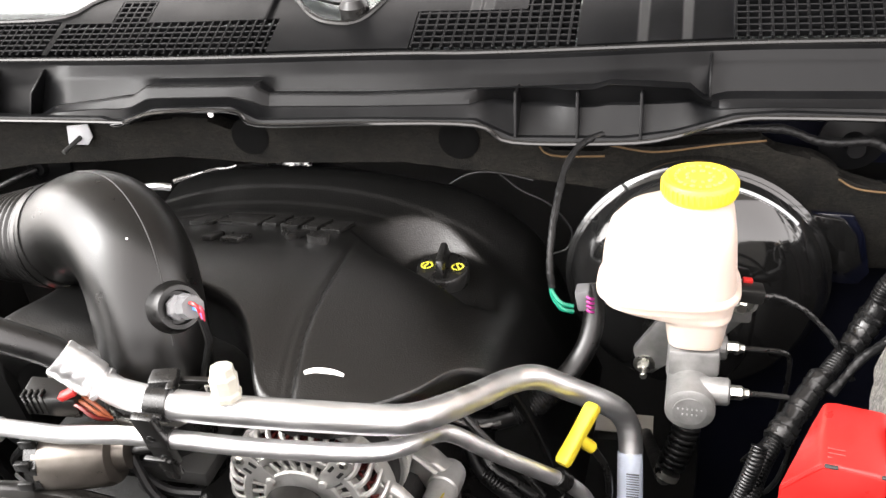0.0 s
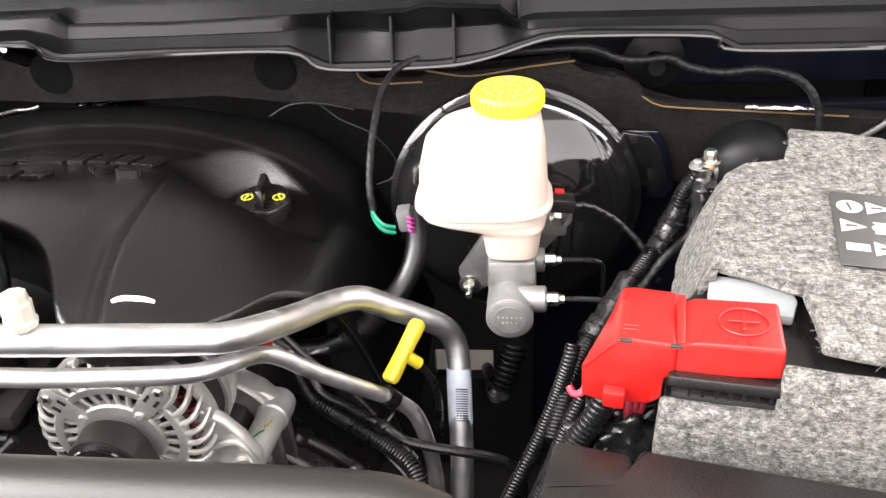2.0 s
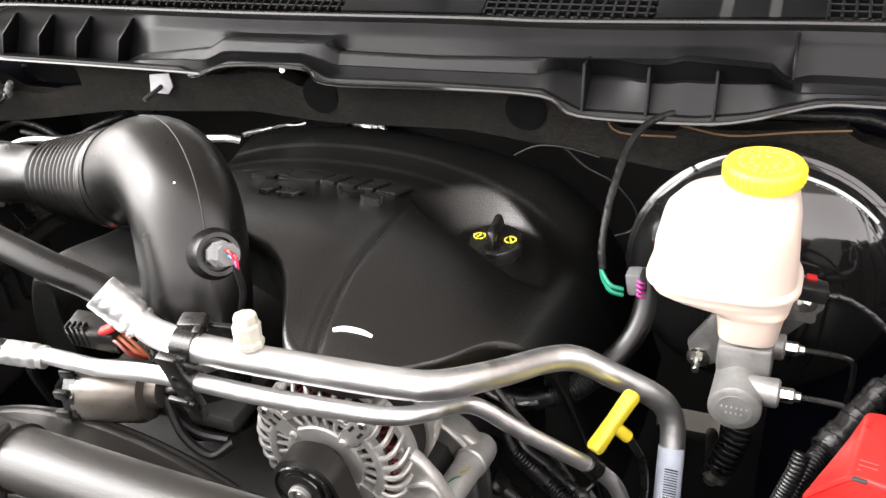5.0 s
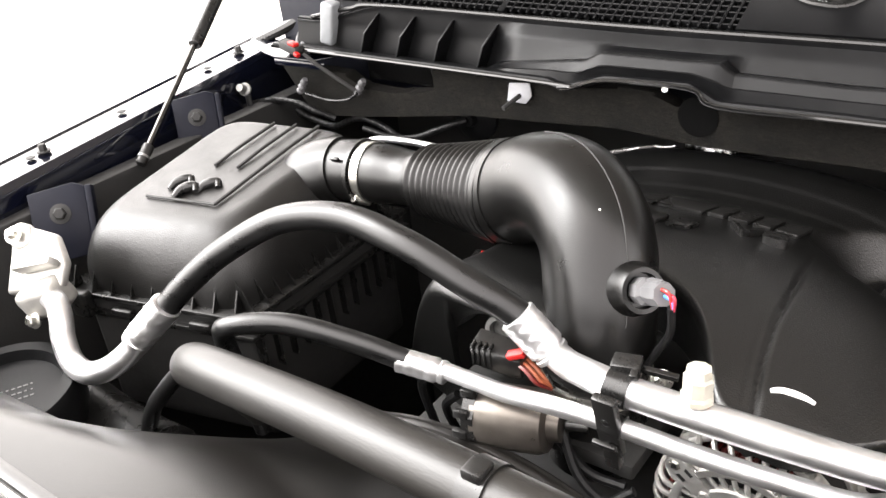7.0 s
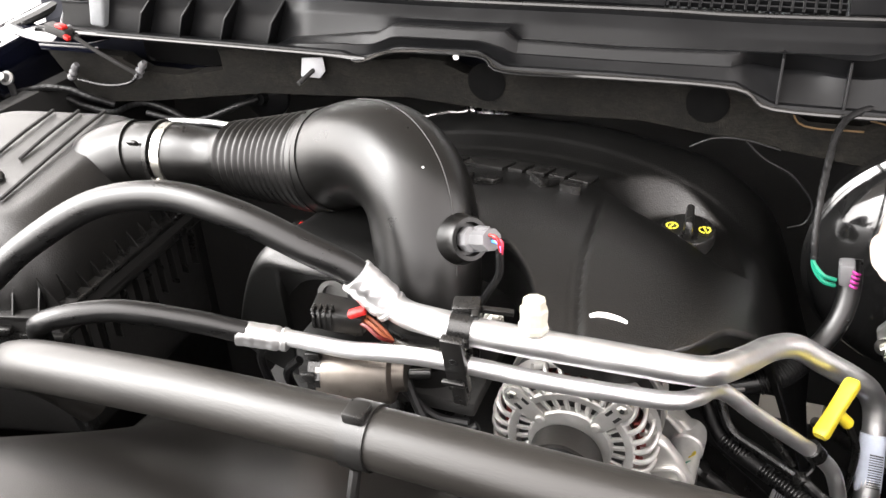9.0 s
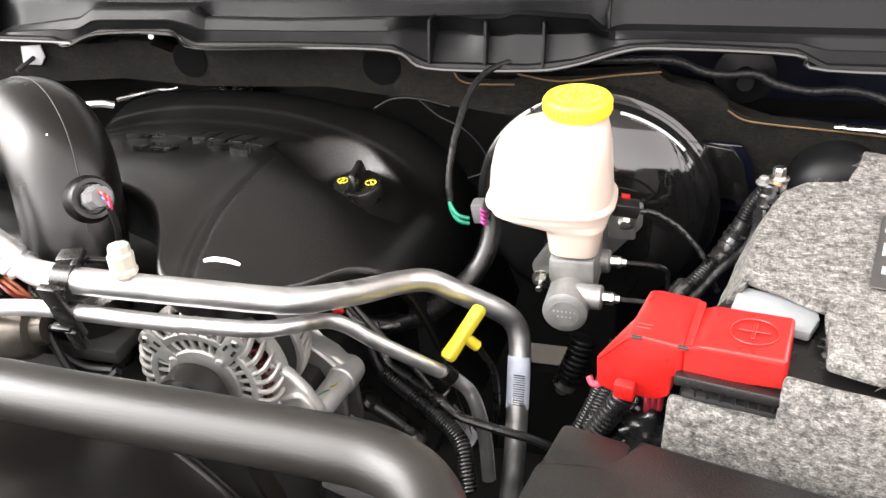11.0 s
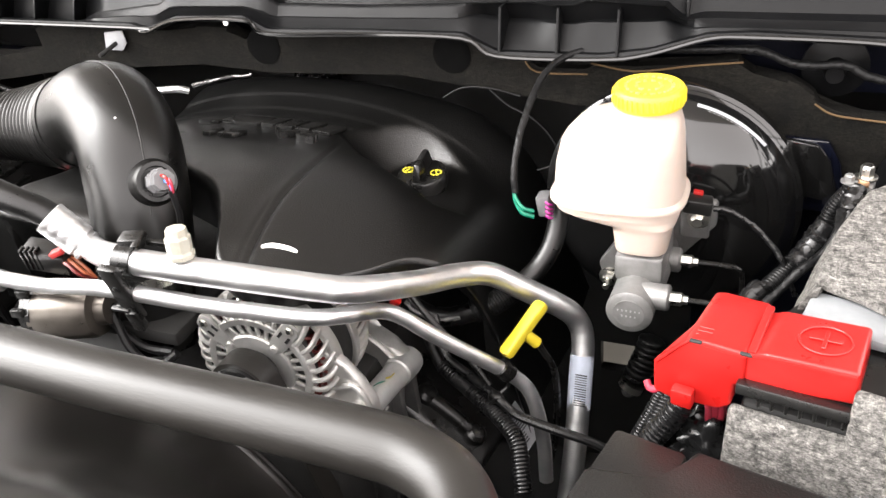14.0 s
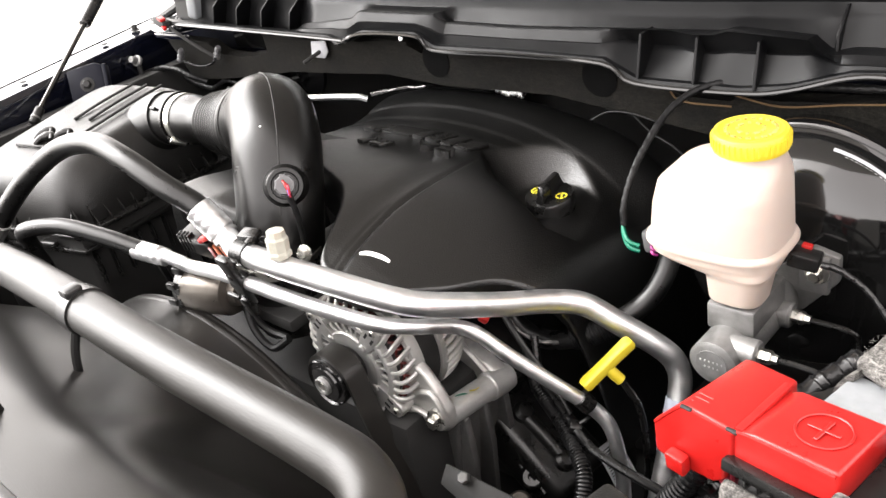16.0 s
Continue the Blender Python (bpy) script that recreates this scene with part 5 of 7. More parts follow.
for mid in (5, 95, 185, 275):
    for k in range(5):
        a = mid - 26 + 13 * k
        bm = sweep(bmesh.new(), [polar(0.0350, a, 0.4715), polar(0.0425, a + 1.5, 0.4705), polar(0.0500, a + 2.0, 0.4705)], 0.0021, 8, True, 1.5)
        part("spoke", bm, ALT_CAST, alt)
    for k in range(7):
        a = mid - 32 + 10.7 * k
        part("fin", fin_shape(a, 6 if mid != 185 else -5), ALT_CAST, alt)
ARM = [(-0.0075, 0.031), (-0.0072, 0.046), (-0.0092, 0.054), (-0.0098, 0.066), (-0.0065, 0.0718), (0.0065, 0.0718), (0.0098, 0.066), (0.0092, 0.054), (0.0072, 0.046), (0.0075, 0.031)]
for a in (50, 140, 230, 320):
    turn = Matrix.Translation((AC, 0.4738, AZ)) @ Matrix.Rotation(radians(90 - a), 4, "Y") @ Matrix(((1, 0, 0, 0), (0, 0, -1, 0), (0, 1, 0, 0), (0, 0, 0, 1)))
    part("arm", slab(ARM, turn, 0.0075, 0.0018), ALT_CAST, alt, "diagonal arm of the front housing")
    # Slots are black inlays: the shade inside them is put into the colour.
    for s in (-1, 1):
        part("arm_slot", slab([(s * 0.0058, 0.0505), (s * 0.0030, 0.0505), (s * 0.0030, 0.0575), (s * 0.0058, 0.0585)], turn @ pose(0, 0, 0.0055), 0.0026, 0, 1), BLACK_DEEP, alt, "black inlay painting the shade of a slot beside the bolt")
    x, y, z = polar(0.0652, a, 0.4700)
    part("boss", lathe((x, 0.4685, z), (x, 0.50, z), [(0, 0.0062), (0.001, 0.0076), (0.027, 0.0085), (0.028, 0.007)], 20), ALT_CAST, alt)
    bolt = part("bolt", hexbolt((x, 0.4690, z), (0, -1, 0), 0.0052, 0.0045), STEEL, alt, "steel through-bolt")
    part("socket", rod((x, 0.4652, z), (x, 0.4640, z), 0.0022), BLACK_DEEP, bolt)
    x, y, z = polar(0.0335, a, 0.467)
    part("rivet", lathe((x, 0.4675, z), (x, 0.455, z), [(0, 0.0046), (0.002, 0.0044), (0.003, 0.003), (0.003, 0.001)], 14), ALT_CAST, alt)
part("stator", lathe((AC, 0.4985, AZ), (AC, 0.56, AZ), [(0, 0.060), (0, 0.0676), (0.0245, 0.0676), (0.0245, 0.060)], 72, ring=True), BLACK_DEEP, alt, "black laminated stator band")
for k in range(48):
    # red lacquered coil heads behind the fins
    a = 7.5 * k
    part("coil", sweep(bmesh.new(), [polar(0.0600, a, 0.4975), polar(0.0600, a + 2, 0.4835), polar(0.0570, a + 5, 0.4795), polar(0.0545, a + 8, 0.4835), polar(0.0545, a + 9, 0.4975)], 0.0017, 6), COPPER, alt)
part("rotor_fan", lathe((AC, 0.4800, AZ), (AC, 0.56, AZ), [(0.0, 0.012), (0.0, 0.047), (0.004, 0.052), (0.02, 0.052)], 48), DARK_CAST, alt, "dark rotor fan inside the housing")
part("core", lathe((AC, 0.492, AZ), (AC, 0.56, AZ), [(0.0, 0.03), (0.0, 0.0595), (0.04, 0.0595)], 32), BLACK_DEEP, alt)
part("rear_rim", lathe((AC, 0.5225, AZ), (AC, 0.60, AZ), [(0, 0.060), (0, 0.0706), (0.001, 0.0716), (0.008, 0.0716), (0.009, 0.0700), (0.009, 0.060)], 96, ring=True), ALT_CAST, alt, "rim of the rear housing")
part("rear_cap", lathe((AC, 0.530, AZ), (AC, 0.62, AZ), [(0, 0.062), (0.022, 0.0615), (0.036, 0.056), (0.044, 0.042), (0.046, 0.004)], 64), ALT_CAST, alt, "rear end of the housing")
for k in range(26):
    a = -62 + 8.2 * k
    bm = sweep(bmesh.new(), spline([polar(0.0695, a, 0.528), polar(0.0695, a + 1, 0.540), polar(0.0680, a + 2, 0.552), polar(0.0620, a + 3, 0.564)], 3), 0.0021, 8, True, 1.4)
    part("rear_fin", bm, ALT_CAST, alt)
pulley = part("pulley", lathe((AC, 0.427, AZ), (AC, 0.465, AZ), [(0, 0.0125), (0.001, 0.0185), (0.004, 0.0195), (0.004, 0.0235), (0.002, 0.0252), (0.003, 0.0262), (0.008, 0.0262), (0.010, 0.0245), (0.012, 0.0255), (0.014, 0.0245), (0.016, 0.0255), (0.018, 0.0245), (0.020, 0.0255), (0.022, 0.0245),
                                                              (0.024, 0.0255), (0.026, 0.0245), (0.028, 0.0255), (0.030, 0.0262), (0.034, 0.026), (0.036, 0.02)], 56), BLACK_GLOSS, alt, "black grooved pulley")
nut = part("nut", lathe((AC, 0.432, AZ), (AC, 0.415, AZ), [(0, 0.0130), (0.0030, 0.0130), (0.0030, 0.0100), (0.0085, 0.0098), (0.0095, 0.0088), (0.0085, 0.0058), (0.0040, 0.0052), (0.0040, 0.001)], 24), CAST_GREY, pulley, "grey shaft nut")
part("shaft_end", rod((AC, 0.432, AZ), (AC, 0.4245, AZ), 0.0042), STEEL, nut)
belt_path = [polar(0.0262, 178 - 9.5 * k, 0.4455) for k in range(18)]
belt_path += [(AC + 0.0345, 0.4455, AZ - 0.03), (AC + 0.052, 0.4455, AZ - 0.09), (AC + 0.085, 0.4455, AZ - 0.22)]


def belt_shape(path, w, t):
    bm = bmesh.new()
    rows = []
    for i, p in enumerate(path):
        d = (Vector(path[min(i + 1, len(path) - 1)]) - Vector(path[max(i - 1, 0)])).normalized()
        nrm = Vector((-d.z, 0, d.x))
        if nrm.dot(Vector(p) - Vector((AC, p[1], AZ))) < 0:
            nrm = -nrm
        rows.append([bm.verts.new(Vector(p) + nrm * h + Vector((0, s, 0))) for s, h in ((-w / 2, 0), (w / 2, 0), (w / 2, t), (-w / 2, t))])
    for a, b in zip(rows, rows[1:]):
        for k in range(4):
            bm.faces.new((a[k], a[(k + 1) % 4], b[(k + 1) % 4], b[k]))
    bm.faces.new(rows[0]), bm.faces.new(rows[-1][::-1])
    return bm


belt = thing("drive_belt", (AC, 0.4455, AZ - 0.1), "flat black rubber drive belt round the pulley", "belt")
part("band", belt_shape(belt_path, 0.0235, 0.0038), HOSE_RUBBER, belt)

mount = thing("alternator_bracket", (-0.19, 0.52, 1.03), "cast aluminium mounting bracket with a long bolt sleeve", "bracket")
EAR = Matrix(((1, 0, 0, -0.194), (0, 0, 1, 0.4845), (0, 1, 0, 1.069), (0, 0, 0, 1)))
part("ear", slab([(-0.034, 0.066), (-0.012, 0.050), (0.002, 0.032), (0.013, 0.010), (0.013, -0.010), (0.004, -0.018), (-0.014, -0.018), (-0.03, -0.010), (-0.056, -0.024), (-0.062, -0.008), (-0.046, 0.03)], EAR, 0.0135, 0.004, 3), ALT_CAST, mount, "cast ear of the front housing")
part("ear_rim", tube([tuple(EAR @ Vector(p)) for p in ((-0.036, 0.012, 0.0), (-0.030, 0.020, -0.002), (-0.008, 0.030, -0.002), (0.0, 0.027, -0.002), (0.008, 0.012, -0.002), (0.010, -0.004, -0.001))], 0.0032, 6, 10), ALT_CAST, mount, "raised edge of the ear")
part("ear_rim", tube([tuple(EAR @ Vector(p)) for p in ((-0.054, -0.014, 0.0), (-0.040, -0.004, -0.003), (-0.026, 0.002, -0.003), (-0.010, -0.002, -0.002))], 0.0036, 6, 10), ALT_CAST, mount, "raised edge of the ear")
part("bolt_boss", lathe((-0.194, 0.4855, 1.069), (-0.194, 0.47, 1.070), [(0, 0.0125), (0.006, 0.0118), (0.007, 0.0105)], 24), ALT_CAST, mount)
SL0, SL1 = Vector((-0.1945, 0.494, 1.0655)), Vector((-0.1925, 0.592, 1.049))
part("sleeve", lathe(SL0, SL1, [(0, 0.0115), (0.001, 0.0132), (0.062, 0.0138), (0.0635, 0.0155), (0.086, 0.0158), (0.094, 0.0150), (0.098, 0.011)], 32), CAST, mount, "long cast bolt sleeve")
part("bolt", hexbolt((-0.194, 0.479, 1.070), (0, -1, 0), 0.0078, 0.0085), STEEL, mount, "zinc bolt")
REAR = Matrix(((1, 0, 0, -0.193), (0, 0, 1, 0.566), (0, 1, 0, 1.052), (0, 0, 0, 1)))
part("rear_ear", slab([(-0.066, 0.066), (-0.034, 0.040), (-0.026, 0.036), (-0.010, 0.026), (0.010, 0.010), (0.014, -0.004), (0.004, -0.016), (-0.02, -0.012), (-0.066, 0.02)], REAR, 0.020, 0.005, 3), ALT_CAST, mount, "cast ear of the rear housing")
part("rear_rim", tube([tuple(REAR @ Vector(p)) for p in ((-0.048, 0.044, -0.001), (-0.032, 0.037, -0.002), (-0.020, 0.028, -0.002), (-0.002, 0.008, -0.001))], 0.0028, 6, 10), ALT_CAST, mount, "raised edge of the ear")
for x0, y0, z0, tilt in ((-0.020, 0.505, 1.02, 6), (-0.004, 0.535, 1.01, 3), (0.004, 0.566, 1.005, 2)):
    # upright cast ribs below the sleeve
    m = Matrix(((1, 0, 0, -0.193), (0, 0, 1, y0), (0, 1, 0, 1.05), (0, 0, 0, 1)))
    part("rib", slab([(-0.012, 0.004), (0.012, 0.004), (0.013, -0.05), (0.006, -0.13), (-0.044, -0.13), (-0.034, -0.07)], m, 0.008, 0.002), DARK_CAST, mount, "grimy cast rib")
part("web", block((-0.203, 0.540, 0.985), (0.008, 0.075, 0.13), (0, 10, 0), 0.002), DARK_CAST, mount)
part("green_dab", brush([(-0.1935, 0.510, 1.0778), (-0.191, 0.516, 1.0770), (-0.1875, 0.521, 1.0755)], 0.0028), GREEN, mount, "green paint mark")
part("orange_dab", brush([(-0.1885, 0.526, 1.0752), (-0.186, 0.531, 1.0735), (-0.1855, 0.537, 1.0725)], 0.0028), YELLOW, mount, "orange paint mark")
lower = thing("support_arm", (-0.14, 0.47, 0.99), "black steel support arm with a grimy bolt", "bracket")
part("arm", slab([(-0.03, 0.012), (0.05, 0.0), (0.07, -0.02), (0.0, -0.02), (-0.03, -0.008)], pose(-0.148, 0.466, 1.02, 40, 0, 10), 0.006, 0.0015), BLACK_DEEP, lower)
part("bolt", hexbolt((-0.151, 0.462, 1.03), (0, -0.7, 0.7), 0.007, 0.006, False), DARK_CAST, lower)

dip = thing("dipstick", (-0.07, 0.60, 1.09), "yellow plastic dipstick handle", "dipstick")
T0, T1 = Vector((-0.060, 0.624, 1.117)), Vector((-0.084, 0.574, 1.087))


def grip_skin(u, v):
    p = T0.lerp(T1, u)
    w, h = 0.0076 - 0.0008 * math.sin(math.pi * u), 0.0056
    a = 2 * math.pi * v
    side = Vector((0.86, -0.36, 0.2)).normalized()
    along = (T1 - T0).normalized()
    side = (side - along * side.dot(along)).normalized()
    up = along.cross(side)
    e = 0.5
    c, s = math.cos(a), math.sin(a)
    k = 1 - 0.25 * smooth(0.06, 0.0, u) - 0.25 * smooth(0.94, 1.0, u)
    return p + side * (w * k * math.copysign(abs(c) ** e, c)) + up * (h * k * math.copysign(abs(s) ** e, s))


bm = sheet(grip_skin, 20, 24)
bmesh.ops.remove_doubles(bm, verts=bm.verts[:], dist=1e-5)
bmesh.ops.holes_fill(bm, edges=[e for e in bm.edges if e.is_boundary])
part("grip", bm, YELLOW, dip)
part("neck", rod(T0.lerp(T1, 0.55), T0.lerp(T1, 0.55) + Vector((0.014, 0.005, -0.016)), 0.0058), YELLOW, dip)
part("tube", tube([tuple(T0.lerp(T1, 0.55) + Vector((0.014, 0.006, -0.016))), (-0.045, 0.61, 1.04), (-0.05, 0.62, 0.95), (-0.07, 0.64, 0.85)], 0.0036, 5, 8), BLACK_SATIN, dip, "black guide tube")
# ---- brakes ----
BC = Vector((0.027, 0.83, 1.128))
AX = Vector((0.0, -1.0, 0.0))
booster = thing("brake_booster", (BC.x, 0.88, BC.z - 0.13), "round gloss black brake booster on the firewall", "brake booster")
part("rear_shell", lathe(BC + Vector((0, 0.06, 0)), BC, [(0, 0.11), (0.01, 0.128), (0.04, 0.134), (0.05, 0.138), (0.062, 0.138), (0.066, 0.134), (0.07, 0.131)], 72), BLACK_GLOSS, booster)
part("front_shell", lathe(BC + Vector((0, -0.008, 0)), BC + Vector((0, -0.1, 0)), [(0, 0.132), (0.006, 0.130), (0.02, 0.124), (0.034, 0.112), (0.045, 0.095), (0.052, 0.07), (0.056, 0.05), (0.066, 0.046), (0.07, 0.03), (0.071, 0.002)], 72), BLACK_GLOSS, booster)
part("crimp_ring", lathe(BC + Vector((0, 0.002, 0)), BC + Vector((0, -0.1, 0)), [(0, 0.131), (0.0, 0.1345), (0.008, 0.1345), (0.008, 0.128)], 72), BLACK_GLOSS, booster)


def arc_sticker(a0, a1, r, w):
    def f(u, v):
        a = radians(a0 + (a1 - a0) * u)
        rr = r + w * (v - 0.5)
        return (BC.x + rr * math.cos(a), 0.8065 + 0.35 * w * (v - 0.5), BC.z + rr * math.sin(a))
    return sheet(f, 24, 2)


part("sticker", arc_sticker(78, 42, 0.1245, 0.009), LABEL_WHITE, booster, "curved white part label")
own = None
for k in range(12):
    a = radians(72 - 2.2 * k)
    own = block((BC.x + 0.1245 * math.cos(a), 0.8052, BC.z + 0.1245 * math.sin(a)), (0.0028, 0.0008, 0.0022), (-20, 90 - math.degrees(a), 0), 0, bm=own)
part("print", own, GREY_PRINT, booster, "faint print")

mc = thing("master_cylinder", (0.024, 0.68, 1.11), "grey cast brake master cylinder bolted to the booster", "master cylinder")
M0, M1 = Vector((0.024, 0.618, 1.124)), Vector((0.028, 0.775, 1.122))
part("barrel", lathe(M0, M1, [(0, 0.018), (0.002, 0.0218), (0.05, 0.0218), (0.06, 0.0235), (0.155, 0.0235)], 36), CAST_GREY, mc)
part("end_plug", lathe(M0 + Vector((0, -0.0008, 0)), M1, [(0, 0.0135), (0.0, 0.0145), (0.003, 0.0145)], 28), CAST_GREY, mc)
own = None
for r, n in ((0, 6), (1, 4)):
    for k in range(n):
        own = block((0.024 - 0.0025 * (n - 1) / 2 * 1.6 + 0.004 * k, 0.6172, 1.127 - 0.006 * r), (0.0013, 0.0006, 0.0018), bevel=0, bm=own)
part("stamp", own, CAST, mc, "rows of stamped marks")
part("flange", slab([(-0.05, -0.056), (-0.036, -0.06), (-0.02, -0.04), (0.03, -0.01), (0.062, 0.03), (0.062, 0.056), (0.036, 0.062), (0.02, 0.04), (-0.03, 0.012), (-0.056, -0.03)],
                    Matrix(((1, 0, 0, 0.024), (0, 0, 1, 0.744), (0, 1, 0, 1.122), (0, 0, 0, 1))), 0.010, 0.003), CAST_GREY, mc)
part("nut", hexbolt((-0.020, 0.743, 1.076), (0, -1, 0), 0.0075, 0.009), STEEL, mc)
part("stud", rod((-0.020, 0.75, 1.076), (-0.020, 0.722, 1.076), 0.0036), STEEL, mc)
part("ear", block((0.066, 0.74, 1.16), (0.028, 0.008, 0.04), (0, 0, 0), 0.003), CAST_GREY, mc)
part("nut", hexbolt((0.069, 0.735, 1.164), (0, -1, 0), 0.0075, 0.009), STEEL, mc)
for y, z in ((0.712, 1.128), (0.640, 1.132)):
    boss = part("port_boss", rod((0.03, y, z), (0.058, y, z), 0.0125, 18, 0.002), CAST_GREY, mc)
    part("fitting", lathe((0.056, y, z), (0.08, y, z), [(0, 0.0065), (0.012, 0.0065), (0.014, 0.0045), (0.018, 0.004)], 6), STEEL, boss)
part("saddle", block((0.026, 0.685, 1.151), (0.045, 0.07, 0.028), bevel=0.004), CAST_GREY, mc)
for k, y in enumerate((0.712, 0.640)):
    pipe = thing("brake_line", (0.08, y, 1.13), "thin black steel brake line with a tight bend", "brake line", "brake lines")
    z = 1.128 + 0.004 * k
    part("pipe", tube([(0.07, y, z), (0.095, y, z), (0.11, y, z - 0.002), (0.116, y + 0.002, z - 0.012), (0.116, y + 0.004, z - 0.05), (0.11, y + 0.02, z - 0.12), (0.09, y + 0.06, z - 0.2)], 0.0026, 6, 8), BLACK_SATIN, pipe)

tank = thing("brake_fluid_tank", (0.01, 0.69, 1.16), "milky white brake fluid reservoir with a yellow cap", "fluid reservoir")


def tank_skin(u, v):
    """Rounded-square sections stacked from the narrow foot to the cap neck."""
    rows = [(0.0, 0.026, 0.67, 1.168, 0.021, 0.018), (0.05, 0.026, 0.67, 1.168, 0.024, 0.021), (0.22, 0.026, 0.673, 1.192, 0.0275, 0.025), (0.26, 0.024, 0.674, 1.196, 0.032, 0.027),
            (0.36, 0.006, 0.682, 1.2015, 0.052, 0.036), (0.40, 0.001, 0.686, 1.205, 0.058, 0.041), (0.50, 0.0, 0.69, 1.2125, 0.0605, 0.0445), (0.512, 0.0, 0.69, 1.212, 0.0635, 0.0475),
            (0.54, 0.0, 0.69, 1.2165, 0.0635, 0.0475), (0.552, 0.0, 0.69, 1.2175, 0.0595, 0.044), (0.70, 0.0, 0.692, 1.247, 0.0575, 0.043), (0.80, 0.0015, 0.694, 1.267, 0.0545, 0.0415),
            (0.88, 0.0075, 0.697, 1.2815, 0.0462, 0.0375), (0.94, 0.0185, 0.7, 1.290, 0.0335, 0.0318), (0.97, 0.0225, 0.7, 1.293, 0.029, 0.029), (1.0, 0.0225, 0.7, 1.3, 0.029, 0.029)]
    for a, b in zip(rows, rows[1:]):
        if v <= b[0] + 1e-6:
            k = (v - a[0]) / (b[0] - a[0])
            cx, cy, z, hx, hy = [a[i] + (b[i] - a[i]) * k for i in range(1, 6)]
            break
    ang = 2 * math.pi * u
    e = 0.62 + 0.38 * smooth(0.85, 0.96, v)
    c, s = math.cos(ang), math.sin(ang)
    return (cx + hx * math.copysign(abs(c) ** e, c), cy + hy * math.copysign(abs(s) ** e, s), z)


bm = sheet(tank_skin, 48, 70)
bmesh.ops.remove_doubles(bm, verts=bm.verts[:], dist=1e-5)
bmesh.ops.holes_fill(bm, edges=[e for e in bm.edges if e.is_boundary])
part("body", bm, WHITE_TANK, tank, angle=40)
CAPC = Vector((0.0225, 0.70, 1.2985))
lid = part("cap", lathe(CAPC, CAPC + Vector((0, 0, 1)), [(0, 0.031), (0.003, 0.0318), (0.0135, 0.0315), (0.016, 0.030), (0.0168, 0.027), (0.0158, 0.0255), (0.0158, 0.002)], 48), YELLOW, tank, "yellow screw cap")
for k in range(40):
    a = 2 * math.pi * k / 40
    if k == 0:
        first = part("grip_rib", block((0, 0, 0), (0.0016, 0.0022, 0.010), bevel=0.0005, segments=1), YELLOW, lid)
        ob = first
    else:
        ob = new("grip_rib", first.data)
        ob.parent, ob.matrix_parent_inverse = lid, first.matrix_parent_inverse
    ob.matrix_basis = Matrix.Translation((CAPC.x + 0.0318 * math.cos(a), CAPC.y + 0.0318 * math.sin(a), CAPC.z + 0.008)) @ Matrix.Rotation(a, 4, "Z")
own = None
for r, n in ((0.0205, 20), (0.011, 9)):
    for k in range(n):
        a = 2 * math.pi * k / n
        own = block((CAPC.x + r * math.cos(a), CAPC.y + r * math.sin(a), CAPC.z + 0.0162), (0.0026, 0.0042 - 0.0018 * (k % 2), 0.0018), (0, 0, math.degrees(a)), 0, bm=own)
tagged(part("embossing", own, WORN_YELLOW, lid), kind="stuff")
sw = thing("fluid_level_switch", (0.065, 0.70, 1.205), "black level switch plug with a red lock", "switch")
part("body", block((0.071, 0.70, 1.20), (0.026, 0.018, 0.014), (0, 8, 6), 0.002), BLACK_SATIN, sw)
part("lock", block((0.070, 0.7075, 1.2082), (0.009, 0.006, 0.004), (0, 8, 6), 0.001), RED, sw)
part("cable", taped([(0.085, 0.70, 1.197), (0.10, 0.702, 1.194), (0.125, 0.70, 1.18), (0.15, 0.69, 1.155), (0.165, 0.68, 1.125)], 0.0028, 13), BUNDLE, sw)

# ---- wiring near the brakes ----
conn = thing("grey_connector", (-0.09, 0.70, 1.17), "grey plug with green and magenta wires", "connector")
part("shell", block((-0.077, 0.703, 1.182), (0.0145, 0.018, 0.023), (0, -8, 0), 0.003), GREY_PLUG, conn)
for k in range(4):
    part("pin_wire", tube([(-0.0735, 0.692, 1.190 - 0.005 * k), (-0.070, 0.690, 1.189 - 0.005 * k), (-0.067, 0.693, 1.187 - 0.005 * k)], 0.0014, 4, 6), MAGENTA, conn)
for k in range(2):
    part("lead", tube([(-0.086, 0.692, 1.172 + 0.006 * k), (-0.097, 0.69, 1.176 + 0.006 * k), (-0.106, 0.697, 1.184 + 0.004 * k), (-0.109, 0.702, 1.194)], 0.0022, 5, 6), GREEN, conn)
part("cable", taped([(-0.107, 0.701, 1.192), (-0.110, 0.709, 1.213), (-0.1105, 0.732, 1.24), (-0.107, 0.767, 1.265), (-0.102, 0.80, 1.28), (-0.088, 0.83, 1.288), (-0.06, 0.85, 1.291), (0.0, 0.862, 1.289)], 0.0035, 3), TAPE, conn, "taped black cable")
heater = thing("heater_hose", (-0.1, 0.68, 1.08), "black hose with a braided sleeve curving under the pipe", "hose")
part("elbow", tube([(-0.072, 0.735, 1.178), (-0.069, 0.722, 1.155), (-0.073, 0.705, 1.13), (-0.085, 0.688, 1.11), (-0.105, 0.662, 1.096)], 0.0108, 8, 18), RUBBER, heater)
part("braid", ribbed([(-0.098, 0.671, 1.1), (-0.118, 0.65, 1.09), (-0.14, 0.64, 1.081)], 0.0128, 0.0025, 0.0008, 18), TAPE, heater, "braided sleeve")
